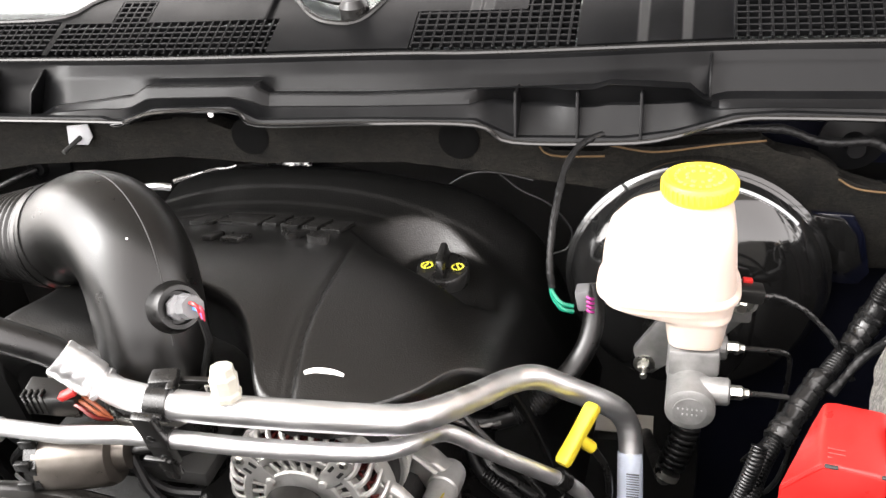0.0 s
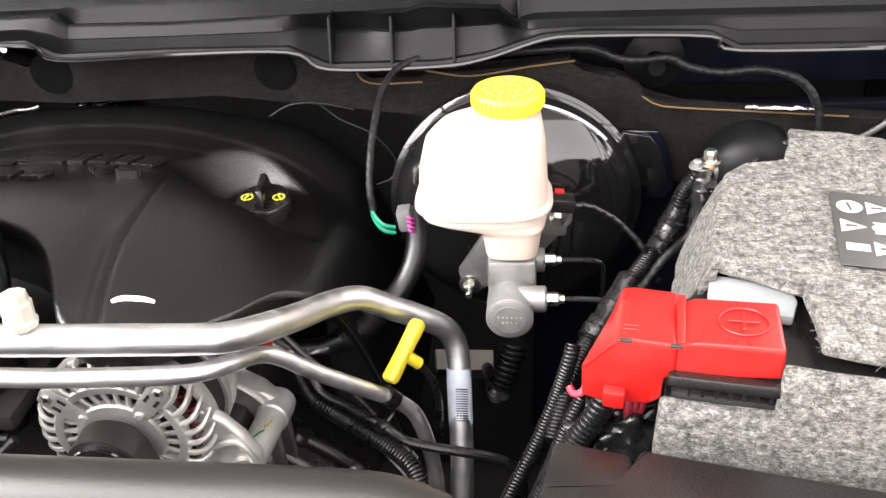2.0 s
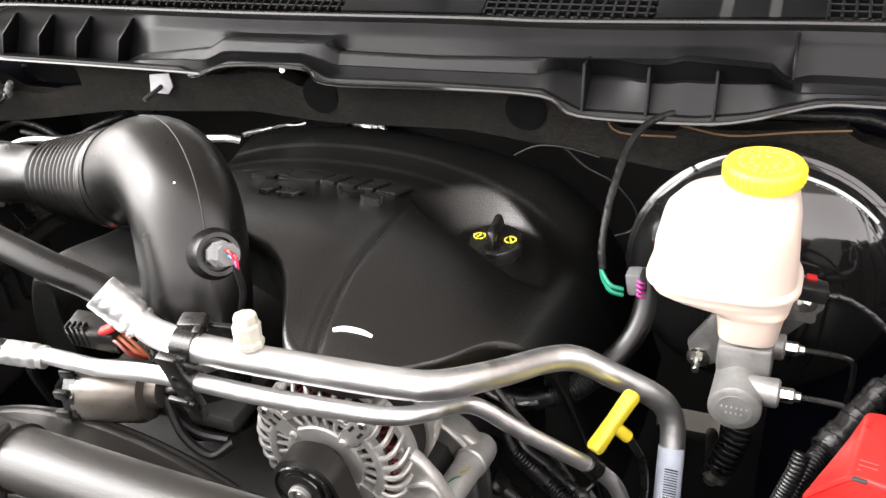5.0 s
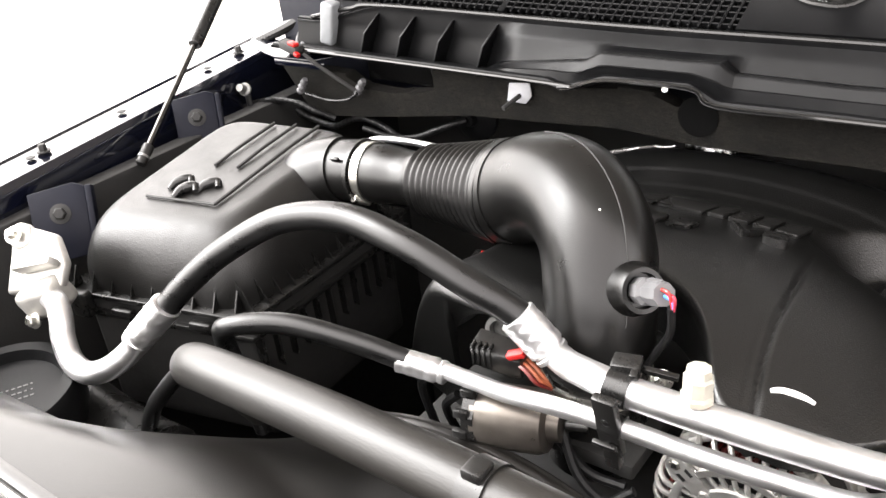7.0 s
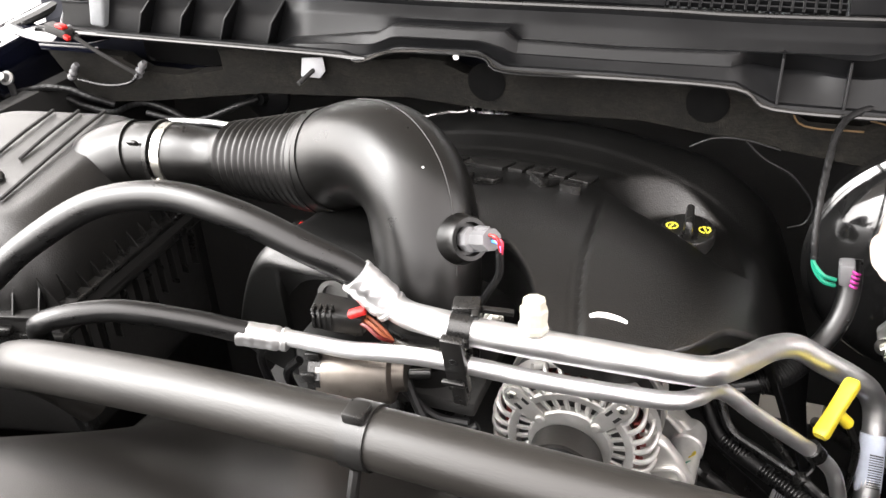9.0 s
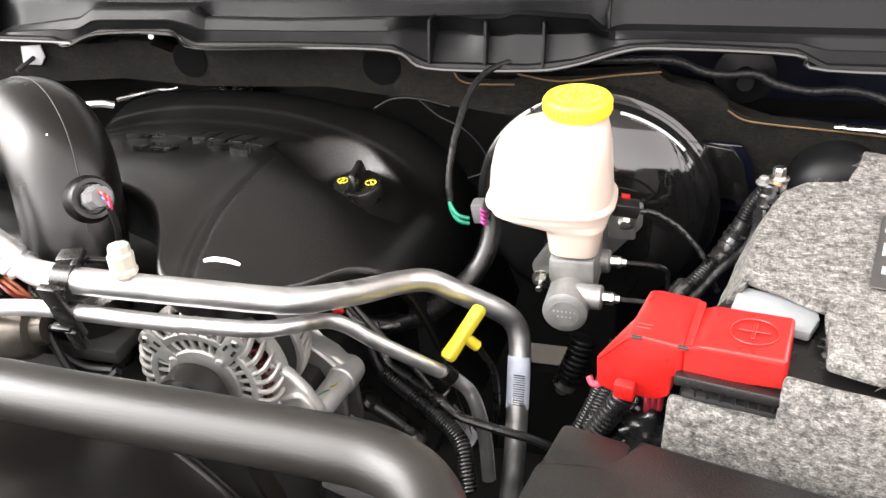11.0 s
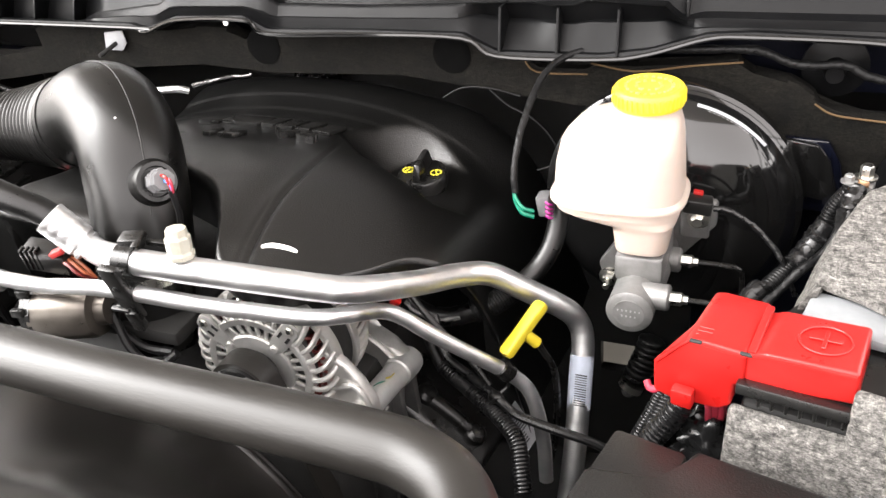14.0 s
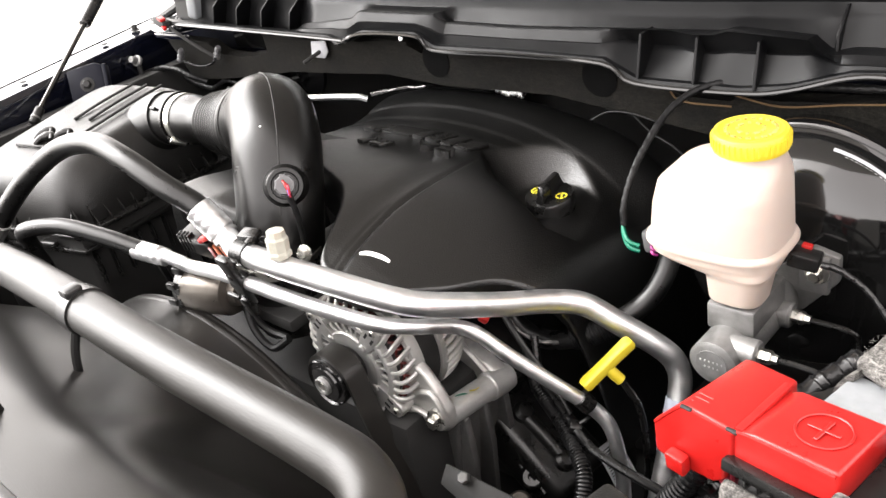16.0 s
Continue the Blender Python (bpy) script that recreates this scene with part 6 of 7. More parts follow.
part("tail", tube([(-0.136, 0.641, 1.082), (-0.167, 0.635, 1.073), (-0.193, 0.63, 1.079), (-0.211, 0.63, 1.097), (-0.217, 0.635, 1.12)], 0.0105, 8, 16), LOOM, heater)
part("frayed_strip", rough_up(tube([(-0.15, 0.628, 1.08), (-0.172, 0.624, 1.077), (-0.195, 0.62, 1.085), (-0.206, 0.62, 1.097)], 0.0022, 8, 6), 0.0015, 300, 4), CAST_GREY, heater, "pale frayed braid strip")
big = thing("main_loom", (0.05, 0.5, 0.95), "black corrugated wiring loom beside the battery", "wiring loom", "wiring looms")
part("conduit", ribbed([(-0.02, 0.49, 0.90), (0.021, 0.512, 1.0), (0.049, 0.539, 1.05), (0.066, 0.556, 1.09), (0.075, 0.562, 1.122), (0.079, 0.570, 1.136)], 0.007, 0.0032, 0.0009, 14), LOOM, big)
part("branch", ribbed([(0.0, 0.48, 0.92), (0.036, 0.491, 1.0), (0.056, 0.499, 1.05), (0.072, 0.515, 1.09), (0.085, 0.53, 1.11)], 0.0068, 0.003, 0.0008, 12), LOOM, big)
two = thing("battery_loom", (0.1, 0.56, 1.1), "black corrugated wiring loom rising to the battery terminal", "wiring loom", "wiring looms")
part("conduit", ribbed([(0.060, 0.52, 1.07), (0.085, 0.585, 1.105), (0.114, 0.63, 1.124), (0.140, 0.668, 1.138), (0.166, 0.705, 1.152), (0.181, 0.720, 1.176), (0.189, 0.724, 1.198), (0.199, 0.722, 1.216), (0.206, 0.722, 1.222)], 0.0085, 0.0034, 0.0011, 14), LOOM, two)
part("tape_wrap", taped([(0.160, 0.690, 1.150), (0.176, 0.712, 1.165), (0.185, 0.718, 1.185)], 0.0115, 2, 10), BUNDLE, two, "glossy tape wrap")
part("tape_wrap", taped([(0.095, 0.600, 1.115), (0.118, 0.635, 1.130), (0.135, 0.662, 1.140)], 0.0112, 5, 10), BUNDLE, two, "glossy tape wrap")
part("side_wire", taped([(0.192, 0.690, 1.212), (0.190, 0.664, 1.208), (0.182, 0.655, 1.190), (0.165, 0.660, 1.165), (0.140, 0.640, 1.140)], 0.0042, 4), TAPE, two)
three = thing("lower_loom", (-0.08, 0.52, 1.0), "black corrugated loom running down behind the pipes", "wiring loom", "wiring looms")
part("conduit", ribbed([(-0.1633, 0.6, 1.0375), (-0.125, 0.58, 1.0284), (-0.0901, 0.555, 1.0276), (-0.0622, 0.53, 1.0243), (-0.0507, 0.507, 1.0109), (-0.0437, 0.49, 0.9979)], 0.0085, 0.0036, 0.0014, 14), LOOM, three)
part("taped_end", tube([(-0.185, 0.618, 1.065), (-0.1633, 0.6, 1.0375), (-0.125, 0.58, 1.0284)], lambda t: 0.0065 + 0.002 * t, 6, 12), TAPE, three)
part("cable", tube([(-0.175, 0.62, 1.085), (-0.1578, 0.6, 1.0527), (-0.1274, 0.585, 1.0445), (-0.0915, 0.563, 1.0424), (-0.0718, 0.556, 1.0321), (-0.0502, 0.552, 1.0291), (-0.0191, 0.548, 1.0269), (0.0095, 0.55, 1.0186), (0.03, 0.553, 1.002), (0.038, 0.56, 0.96), (0.036, 0.565, 0.88)], 0.0046, 8, 10), LOOM, three, "smooth black cable")
part("clip", block((-0.0915, 0.563, 1.0424), (0.013, 0.011, 0.011), (20, 20, 40), 0.002), BLACK_SATIN, three)
part("tie", tube([(-0.0915, 0.563, 1.0424), (-0.0835, 0.5730, 1.0484), (-0.0835, 0.5910, 1.0464)], 0.0022, 6, 8), RUBBER, three)
part("rod", tube([(-0.205, 0.59, 1.165), (-0.161, 0.58, 1.112), (-0.12, 0.575, 1.072), (-0.10, 0.57, 1.05)], 0.0035, 6, 10), BLACK_SATIN, three, "slim black rod")
harness_plug = thing("injector_connector", (-0.2, 0.585, 1.15), "small red connector under the cover arch", "connector")
part("body", block((-0.2, 0.575, 1.157), (0.018, 0.02, 0.012), (20, 20, 30), 0.002), RED, harness_plug)
part("tail", block((-0.186, 0.565, 1.145), (0.01, 0.02, 0.008), (20, 40, 30), 0.002), RED, harness_plug)
boot = thing("steering_boot", (0.01, 0.78, 0.9), "black ribbed rubber boot with a steel clamp", "boot")
part("bellows", ribbed([(0.028, 0.75, 0.995), (0.023, 0.744, 0.975), (0.012, 0.734, 0.945)], 0.0155, 0.0065, 0.0034, 18), RUBBER, boot)
part("shaft", rod((0.006, 0.73, 0.93), (-0.022, 1.10, 0.66), 0.009), BLACK_DEEP, boot, "grimy steering shaft")
part("clamp", band_clamp((0.009, 0.731, 0.938), (-0.4, -0.25, -0.85), 0.0125, 0.008), STEEL, boot)
cover2 = thing("axle_label", (-0.09, 0.63, 0.94), "white printed label low in the bay", "label")
LA = Matrix.Translation((-0.092, 0.627, 0.942)) @ Matrix(((0.24, 0.62, 0.66, 0), (0.955, -0.2, -0.27, 0), (0.157, -0.76, 0.66, 0), (0, 0, 0, 1)))
part("sticker", slab([(-0.015, -0.023), (0.015, -0.023), (0.015, 0.023), (-0.015, 0.023)], LA, 0.001, 0, 1), LABEL_WHITE, cover2)
own = None
for k in range(12):
    own = merge(own, slab([(-0.0125, -0.018 + 0.003 * k), (0.009 if k < 8 else 0.002, -0.018 + 0.003 * k), (0.009 if k < 8 else 0.002, -0.0166 + 0.003 * k), (-0.0125, -0.0166 + 0.003 * k)], LA @ pose(0, 0, 0.001), 0.0003, 0, 1))
part("lines", own, PRINT_BLACK, cover2)
# ---- battery ----
BAT = pose(0.20, 0.405, 0, 0, 0, -9)


def local(bm, m=BAT):
    bmesh.ops.transform(bm, matrix=m, verts=bm.verts[:])
    return bm


def felt_slab(outline, z, thick, cuts=3, amount=0.0022, seed=0):
    bm = slab(outline, Matrix.Translation((0, 0, z)), thick, 0.0035, 2)
    bmesh.ops.triangulate(bm, faces=[f for f in bm.faces if len(f.verts) > 4])
    bmesh.ops.subdivide_edges(bm, edges=[e for e in bm.edges if e.calc_length() > 0.02], cuts=cuts, use_grid_fill=True)
    return rough_up(bm, amount, 35, seed)


battery = thing("battery", (0.235, 0.55, 1.05), "black car battery inside a grey felt blanket", "battery")
CASE = [(-0.07, 0.014), (0.1, 0.01), (0.105, 0.32), (0.032, 0.325), (0.024, 0.262), (-0.012, 0.254), (-0.028, 0.23), (-0.04, 0.13), (-0.055, 0.09), (-0.07, 0.085)]
part("case", local(slab(CASE, Matrix.Translation((0, 0, 1.04)), 0.168, 0.004)), BLACK_DEEP, battery)
part("lid", local(slab(CASE, Matrix.Translation((0, 0, 1.211)), 0.02, 0.004)), BLACK_SATIN, battery)
for k in range(7):
    part("rib", local(block((-0.058 + 0.0085 * k, 0.0085, 1.216), (0.0022, 0.005, 0.008), bevel=0.0006, segments=1)), BLACK_SATIN, battery)
part("front_bar", local(block((-0.036, 0.0068, 1.2262), (0.073, 0.010, 0.0085), (-8, 0, 0), 0.0016)), BLACK_SATIN, battery)
part("terminal_tray", local(slab([(-0.0488, 0.07), (0.0075, 0.066), (0.0125, 0.086), (0.0078, 0.106), (-0.0465, 0.11)], Matrix.Translation((0, 0, 1.233)), 0.008, 0.002)), GREY_TRAY, battery, "pale grey tray under the red cover")

blanket = thing("battery_blanket", (0.25, 0.55, 1.06), "grey mottled felt blanket wrapped round the battery, open at a corner", "battery cover")
part("top_flap", local(felt_slab([(0.0185, 0.024), (0.108, 0.010), (0.114, 0.12), (0.117, 0.32), (0.108, 0.342), (0.028, 0.352), (0.021, 0.280), (-0.014, 0.272), (-0.032, 0.252), (-0.043, 0.18), (-0.047, 0.108), (0.0178, 0.092)], 1.243, 0.010, seed=1)), FELT, blanket)
part("front_panel", local(felt_slab([(-0.076, 0.002), (0.0, -0.002), (0.11, -0.006), (0.11, 0.004), (0.0, 0.010), (-0.076, 0.013)], 1.03, 0.176, 3, 0.002, 2)), FELT, blanket)
part("front_panel_upper", local(felt_slab([(-0.004, -0.001), (0.11, -0.007), (0.11, 0.004), (-0.004, 0.010)], 1.19, 0.056, 3, 0.002, 3)), FELT, blanket)
part("side_panel", local(felt_slab([(0.104, -0.002), (0.115, -0.002), (0.118, 0.34), (0.106, 0.34)], 1.03, 0.217, 3, 0.002, 4)), FELT, blanket)
part("left_panel", local(rough_up(sheet(lambda u, v: (-0.042 - 0.034 * u + 0.012 * v, 0.10 + 0.15 * v - 0.012 * u, 1.249 - 0.085 * u ** 1.5), 10, 16, thick=0.009), 0.003, 35, 5)), FELT, blanket)


def stray_hairs():
    rnd = random.Random(11)
    bm = bmesh.new()
    edges = [((0.0185, 0.024), (0.108, 0.010)), ((0.114, 0.12), (0.117, 0.32)), ((0.028, 0.352), (0.021, 0.28)), ((0.021, 0.28), (-0.014, 0.272)), ((-0.043, 0.18), (-0.047, 0.108)), ((-0.047, 0.108), (0.0178, 0.092)), ((0.0178, 0.092), (0.0185, 0.024))]
    for k in range(240):
        a, b = rnd.choice(edges)
        t = rnd.random()
        p = Vector((a[0] + (b[0] - a[0]) * t, a[1] + (b[1] - a[1]) * t, 1.248 + rnd.uniform(-0.004, 0.006)))
        d = Vector((rnd.uniform(-1, 1), rnd.uniform(-1, 1), rnd.uniform(-0.3, 0.8))).normalized()
        e = Vector((rnd.uniform(-1, 1), rnd.uniform(-1, 1), rnd.uniform(-0.5, 0.5))).normalized()
        s = rnd.uniform(0.002, 0.006)
        sweep(bm, [p, p + d * s * 0.5, p + d * s * 0.8 + e * s * 0.5], 0.00016, 3, False)
    return bm


tagged(part("loose_fibres", local(stray_hairs()), FELT, blanket, "loose felt fibres"), kind="stuff")

sign = thing("warning_label", (0.29, 0.57, 1.256), "dark rectangular warning label with white hazard symbols", "label")
LAB = BAT @ pose(0.0755, 0.1666, 1.2555, 0, 0, -3)
part("plate", slab([(-0.0325, -0.054), (0.0325, -0.054), (0.0325, 0.054), (-0.0325, 0.054)], LAB, 0.0012, 0.0005, 1), LABEL_BLACK, sign)
for r in range(3):
    for c in range(3):
        m = LAB @ pose(-0.0195 + 0.0205 * c, 0.030 - 0.030 * r, 0.0014, 0, 0, 90)
        shape = (("disc", "tri", "ring"), ("tri", "spray", "disc"), ("bar", "tri", "ring"))[r][c]
        if shape == "tri":
            bm = slab([(-0.0095, 0.0085), (0.0095, 0.0085), (0.0, -0.0095)], m, 0.0006, 0, 1)
        elif shape == "bar":
            bm = slab([(-0.0045, -0.009), (0.0045, -0.009), (0.0052, 0.007), (-0.0045, 0.007)], m, 0.0006, 0, 1)
        elif shape == "spray":
            bm = slab([(-0.006, -0.004), (-0.003, -0.0085), (0.003, -0.0075), (0.0062, -0.003), (0.005, 0.005), (0.0, 0.0075), (-0.005, 0.005)], m, 0.0006, 0, 1)
            slab([(-0.0082, -0.006), (-0.007, -0.006), (-0.007, 0.006), (-0.0082, 0.006)], m, 0.0006, 0, 1, bm)
            slab([(0.007, -0.006), (0.0082, -0.006), (0.0082, 0.006), (0.007, 0.006)], m, 0.0006, 0, 1, bm)
        else:
            bm = slab([(0.0095 * math.cos(k * math.pi / 12), 0.0095 * math.sin(k * math.pi / 12)) for k in range(24)], m, 0.0006, 0, 1)
        sym = part("symbol", bm, LABEL_FADED, sign, "white hazard symbol")
        if shape == "disc":
            part("mark", slab([(-0.006, -0.0016), (0.006, 0.0008), (0.006, 0.0024), (-0.006, 0.0)], m @ pose(0, 0, 0.0007, 0, 0, 25 * c), 0.0004, 0, 1), LABEL_BLACK, sym)
        elif shape == "ring":
            own = lathe(m @ Vector((0, 0, 0.0007)), m @ Vector((0, 0, 1)), [(0, 0.0070), (0, 0.0080), (0.0004, 0.0080), (0.0004, 0.0070)], 28, ring=True)
            slab([(-0.0065, -0.0006), (0.0065, -0.0006), (0.0065, 0.0006), (-0.0065, 0.0006)], m @ pose(0, 0, 0.0007, 0, 0, 55), 0.0004, 0, 1, own)
            part("mark", own, LABEL_BLACK, sym)
        elif shape == "tri":
            part("mark", slab([(-0.0010, -0.003), (0.0010, -0.003), (0.0013, 0.005), (-0.0013, 0.005)], m @ pose(0, 0, 0.0007), 0.0004, 0, 1), LABEL_BLACK, sym)

# positive terminal cover
red = thing("terminal_cover", (0.14, 0.44, 1.2), "bright red plastic battery terminal cover with a plus sign", "terminal cover")


def red_shape(outline, y0, y1, squeeze, drop):
    """A moulded shape: a front outline in x, z carried back in y, narrowing and falling a little."""
    bm = bmesh.new()
    front = [bm.verts.new((x, y0, z)) for x, z in outline]
    rear = [bm.verts.new((max(x, squeeze), y1, z - drop)) for x, z in outline]
    bm.faces.new(front), bm.faces.new(rear[::-1])
    k = len(outline)
    for i in range(k):
        bm.faces.new((rear[i], rear[(i + 1) % k], front[(i + 1) % k], front[i]))
    bmesh.ops.remove_doubles(bm, verts=bm.verts[:], dist=1e-5)
    bmesh.ops.recalc_face_normals(bm, faces=bm.faces[:])
    sharp = [e for e in bm.edges if len(e.link_faces) == 2 and e.calc_face_angle() > 0.25]
    bmesh.ops.bevel(bm, geom=sharp, offset=0.0028, segments=3, affect="EDGES", profile=0.5)
    return local(bm)


part("hood", red_shape([(-0.0695, 1.2235), (-0.0695, 1.2505), (-0.063, 1.2505), (-0.057, 1.2535), (-0.0035, 1.2555), (-0.002, 1.231)], 0.0105, 0.067, -1, 0.004), RED, red)
part("drop_skirt", red_shape([(-0.128, 1.2), (-0.129, 1.2265), (-0.107, 1.2510), (-0.099, 1.2525), (-0.0685, 1.2512), (-0.0685, 1.2245), (-0.0745, 1.2225), (-0.0755, 1.2045), (-0.083, 1.1985), (-0.116, 1.1965)], 0.009, 0.082, -0.113, 0.009), RED, red)
part("front_tab", local(block((-0.1058, 0.004, 1.2065), (0.0148, 0.009, 0.0145), (6, 0, -3), 0.002)), RED, red)
part("ridge", local(block((-0.0665, 0.039, 1.2492), (0.0055, 0.054, 0.005), (0, 3, 0), 0.0015)), RED, red)
part("moulding", local(tube([(-0.127, 0.0095, 1.2255), (-0.107, 0.0095, 1.2485), (-0.1, 0.0092, 1.2500), (-0.078, 0.0092, 1.2488), (-0.07, 0.0095, 1.2485), (-0.058, 0.0098, 1.2515), (-0.005, 0.0098, 1.2530)], 0.0013, 5, 6)), RED, red, "moulded edge line")
PL = BAT @ pose(-0.0275, 0.0385, 1.2536, -4, -2, 0)
part("circle", sweep(bmesh.new(), [PL @ Vector((0.0158 * math.cos(k * math.pi / 20), 0.0158 * math.sin(k * math.pi / 20), 0.0)) for k in range(41)], 0.0008, 6), RED, red, "moulded circle")
part("plus", merge(local(block((0, 0, 0.0003), (0.02, 0.0026, 0.0012), bevel=0.0004, segments=1), PL), local(block((0, 0, 0.0003), (0.0026, 0.02, 0.0011), bevel=0.0004, segments=1), PL)), RED, red, "moulded plus sign")
for k in range(4):
    part("vent_line", local(block((-0.0985, 0.026 - 0.0042 * k, 1.2508), (0.010, 0.0010, 0.0008), (0, 0, 0), 0.0003, 1)), RED, red)
for x, y, z in ((-0.101, 0.0085, 1.2515), (-0.0692, 0.0095, 1.2502)):
    part("notch", local(block((x, y, z), (0.008, 0.003, 0.0022), (0, 0, 0), 0.0006, 1)), BLACK_DEEP, red)
power = thing("red_cable", (0.10, 0.45, 1.15), "red battery cables leaving the terminal cover", "cable")
for k in range(3):
    part("strand", tube([(0.112 + 0.005 * k, 0.454, 1.205), (0.112 + 0.005 * k, 0.453, 1.190), (0.112 + 0.0045 * k, 0.455, 1.176), (0.112 + 0.004 * k, 0.462, 1.160), (0.110, 0.470, 1.13)], 0.0031, 5, 10), PINK, power)
part("strand", tube([(0.080, 0.448, 1.196), (0.076, 0.446, 1.191), (0.071, 0.448, 1.189), (0.068, 0.452, 1.192)], 0.0027, 5, 10), PINK, power, "pinkish red strand")
def crumple(at, size):
    """A crinkled lump of tape and film: a ball pushed in and out in sharp folds."""
    bm = bmesh.new()
    bmesh.ops.create_icosphere(bm, subdivisions=4, radius=1.0)
    for v in bm.verts:
        n = v.co.normalized()
        fold = abs(noise.noise(n * 3.1)) + 0.5 * abs(noise.noise(n * 7.3 + Vector((5, 0, 0))))
        v.co = Vector(at) + Vector((n.x * size[0], n.y * size[1], n.z * size[2])) * (0.72 + 0.55 * fold)
    return bm


bag = thing("taped_bundle", (0.105, 0.462, 1.125), "crumpled black taped bundle under the terminal cover", "taped bundle")
part("wrap", crumple((0.110, 0.468, 1.126), (0.040, 0.026, 0.036)), BUNDLE, bag, angle=80)
part("conduit", ribbed([(0.100, 0.465, 1.185), (0.089, 0.455, 1.163), (0.071, 0.452, 1.130), (0.052, 0.45, 1.08), (0.04, 0.45, 1.0)], 0.0095, 0.0042, 0.0016, 14), LOOM, bag, "corrugated conduit")
term = thing("battery_clamp", (0.185, 0.69, 1.25), "steel battery clamp with a bolt and wire", "battery clamp")
part("yoke", block((0.207, 0.727, 1.219), (0.022, 0.020, 0.012), (0, 0, -9), 0.003), CAST_GREY, term)
part("copper_lug", block((0.202, 0.721, 1.2265), (0.022, 0.014, 0.003), (0, 0, -9), 0.0012), COPPER_LUG, term, "coppery lug")
part("bolt", hexbolt((0.210, 0.729, 1.2285), (0, 0, 1), 0.0066, 0.011), STEEL, term)
part("sleeve", taped([(0.203, 0.716, 1.222), (0.199, 0.702, 1.214), (0.197, 0.690, 1.200), (0.194, 0.680, 1.180)], 0.0085, 21), BUNDLE, term, "glossy black taped sleeve")
part("plug", block((0.206, 0.700, 1.214), (0.012, 0.014, 0.016), (15, 0, -12), 0.002), BLACK_SATIN, term, "small black plug")
part("paint_dot", lathe((0.2065, 0.6935, 1.217), (0.2065, 0.690, 1.2185), [(0, 0.0024), (0.0008, 0.0022), (0.001, 0.0003)], 12), LABEL_FADED, term)
part("nut", hexbolt((0.196, 0.717, 1.229), (0, 0, 1), 0.0048, 0.006), CAST_GREY, term)
part("red_wire", tube([(0.2015, 0.696, 1.202), (0.2005, 0.693, 1.197), (0.199, 0.691, 1.192)], 0.0018, 4, 8), RED, term)

head = thing("valve_cover", (-0.17, 0.6, 0.95), "glossy black moulded valve cover low behind the alternator", "valve cover")
VC = pose(-0.152, 0.588, 0.982, 0, 36, -6)
part("box", local(block((-0.004, 0.01, -0.034), (0.13, 0.085, 0.06), bevel=0.012, segments=4), VC), BLACK_SATIN, head)
part("ridge", local(tube([(-0.036, -0.002, -0.003), (0, 0, -0.002), (0.034, 0.0, -0.003)], 0.0085, 6, 14), VC), BLACK_SATIN, head)
for x in (-0.034, 0.032):
    part("knob", local(lathe((x, 0, -0.006), (x, 0, 0.012), [(0, 0.013), (0.008, 0.012), (0.012, 0.008), (0.013, 0.001)], 20), VC), BLACK_SATIN, head)
for k in range(2):
    part("ledge", rod((-0.206 + 0.012 * k, 0.583, 0.98 - 0.014 * k), (-0.163 + 0.03 * k, 0.556 - 0.004 * k, 0.955 - 0.018 * k), 0.0028), BLACK_SATIN, head)
part("boss", lathe((-0.152, 0.558, 0.945), (-0.148, 0.552, 0.957), [(0, 0.012), (0.007, 0.012), (0.009, 0.010), (0.009, 0.005), (0.004, 0.004)], 20), BLACK_SATIN, head)
plug = thing("core_plug", (-0.155, 0.53, 0.93), "dull grey round plug low on the engine", "plug")
part("disc", lathe((-0.152, 0.532, 0.932), (-0.147, 0.524, 0.941), [(0, 0.0135), (0.006, 0.0132), (0.008, 0.0115), (0.008, 0.001)], 28), MOTOR, plug)

# ---- fuse box ----
FB = pose(0.05, 0.36, 1.195, 0, 0, -13)
fuse = thing("fuse_box", (0.16, 0.3, 1.13), "matt black fuse box lid with an embossed symbol", "fuse box")
part("lid", local(slab([(0.0, -0.17), (0.26, -0.17), (0.258, 0.048), (0.052, 0.044), (0.047, 0.012), (0.043, 0.003), (-0.002, 0.0), (-0.004, -0.008)], Matrix.Translation((0, 0, -0.03)), 0.03, 0.005, 3), FB), BLACK_DUSTY, fuse)
part("corner_tab", local(block((0.022, 0.018, -0.016), (0.052, 0.05, 0.022), bevel=0.005), FB), BLACK_DUSTY, fuse)
part("body", local(block((0.13, -0.06, -0.09), (0.24, 0.2, 0.13), bevel=0.008), FB), BLACK_DEEP, fuse)
IC = FB @ pose(0.137, -0.013, 0.0004, 0, 0, 0) @ Matrix.Scale(0.84, 4)


def outline_bars(pts, w=0.0016, m=IC):
    bm = None
    for (a, b), (c, d) in zip(pts, pts[1:] + pts[:1]):
        n = math.hypot(c - a, d - b)
        bm = block(((a + c) / 2, (b + d) / 2, 0), (n + w, w, 0.0016), (0, 0, math.degrees(math.atan2(d - b, c - a))), 0.0004, 1, bm)
    return local(bm, m)


part("embossing", outline_bars([(-0.018, -0.011), (0.018, -0.011), (0.018, 0.012), (-0.018, 0.012)]), BLACK_GRAIN, fuse, "embossed fuse symbol")
part("embossing", outline_bars([(-0.006, -0.005), (0.006, 0.0), (-0.002, 0.001), (0.01, 0.007)]), BLACK_GRAIN, fuse)
for x in (-0.012, 0.012):
    part("embossing", outline_bars([(x - 0.0035, -0.019), (x + 0.0035, -0.019), (x + 0.0035, -0.013), (x - 0.0035, -0.013)]), BLACK_GRAIN, fuse)
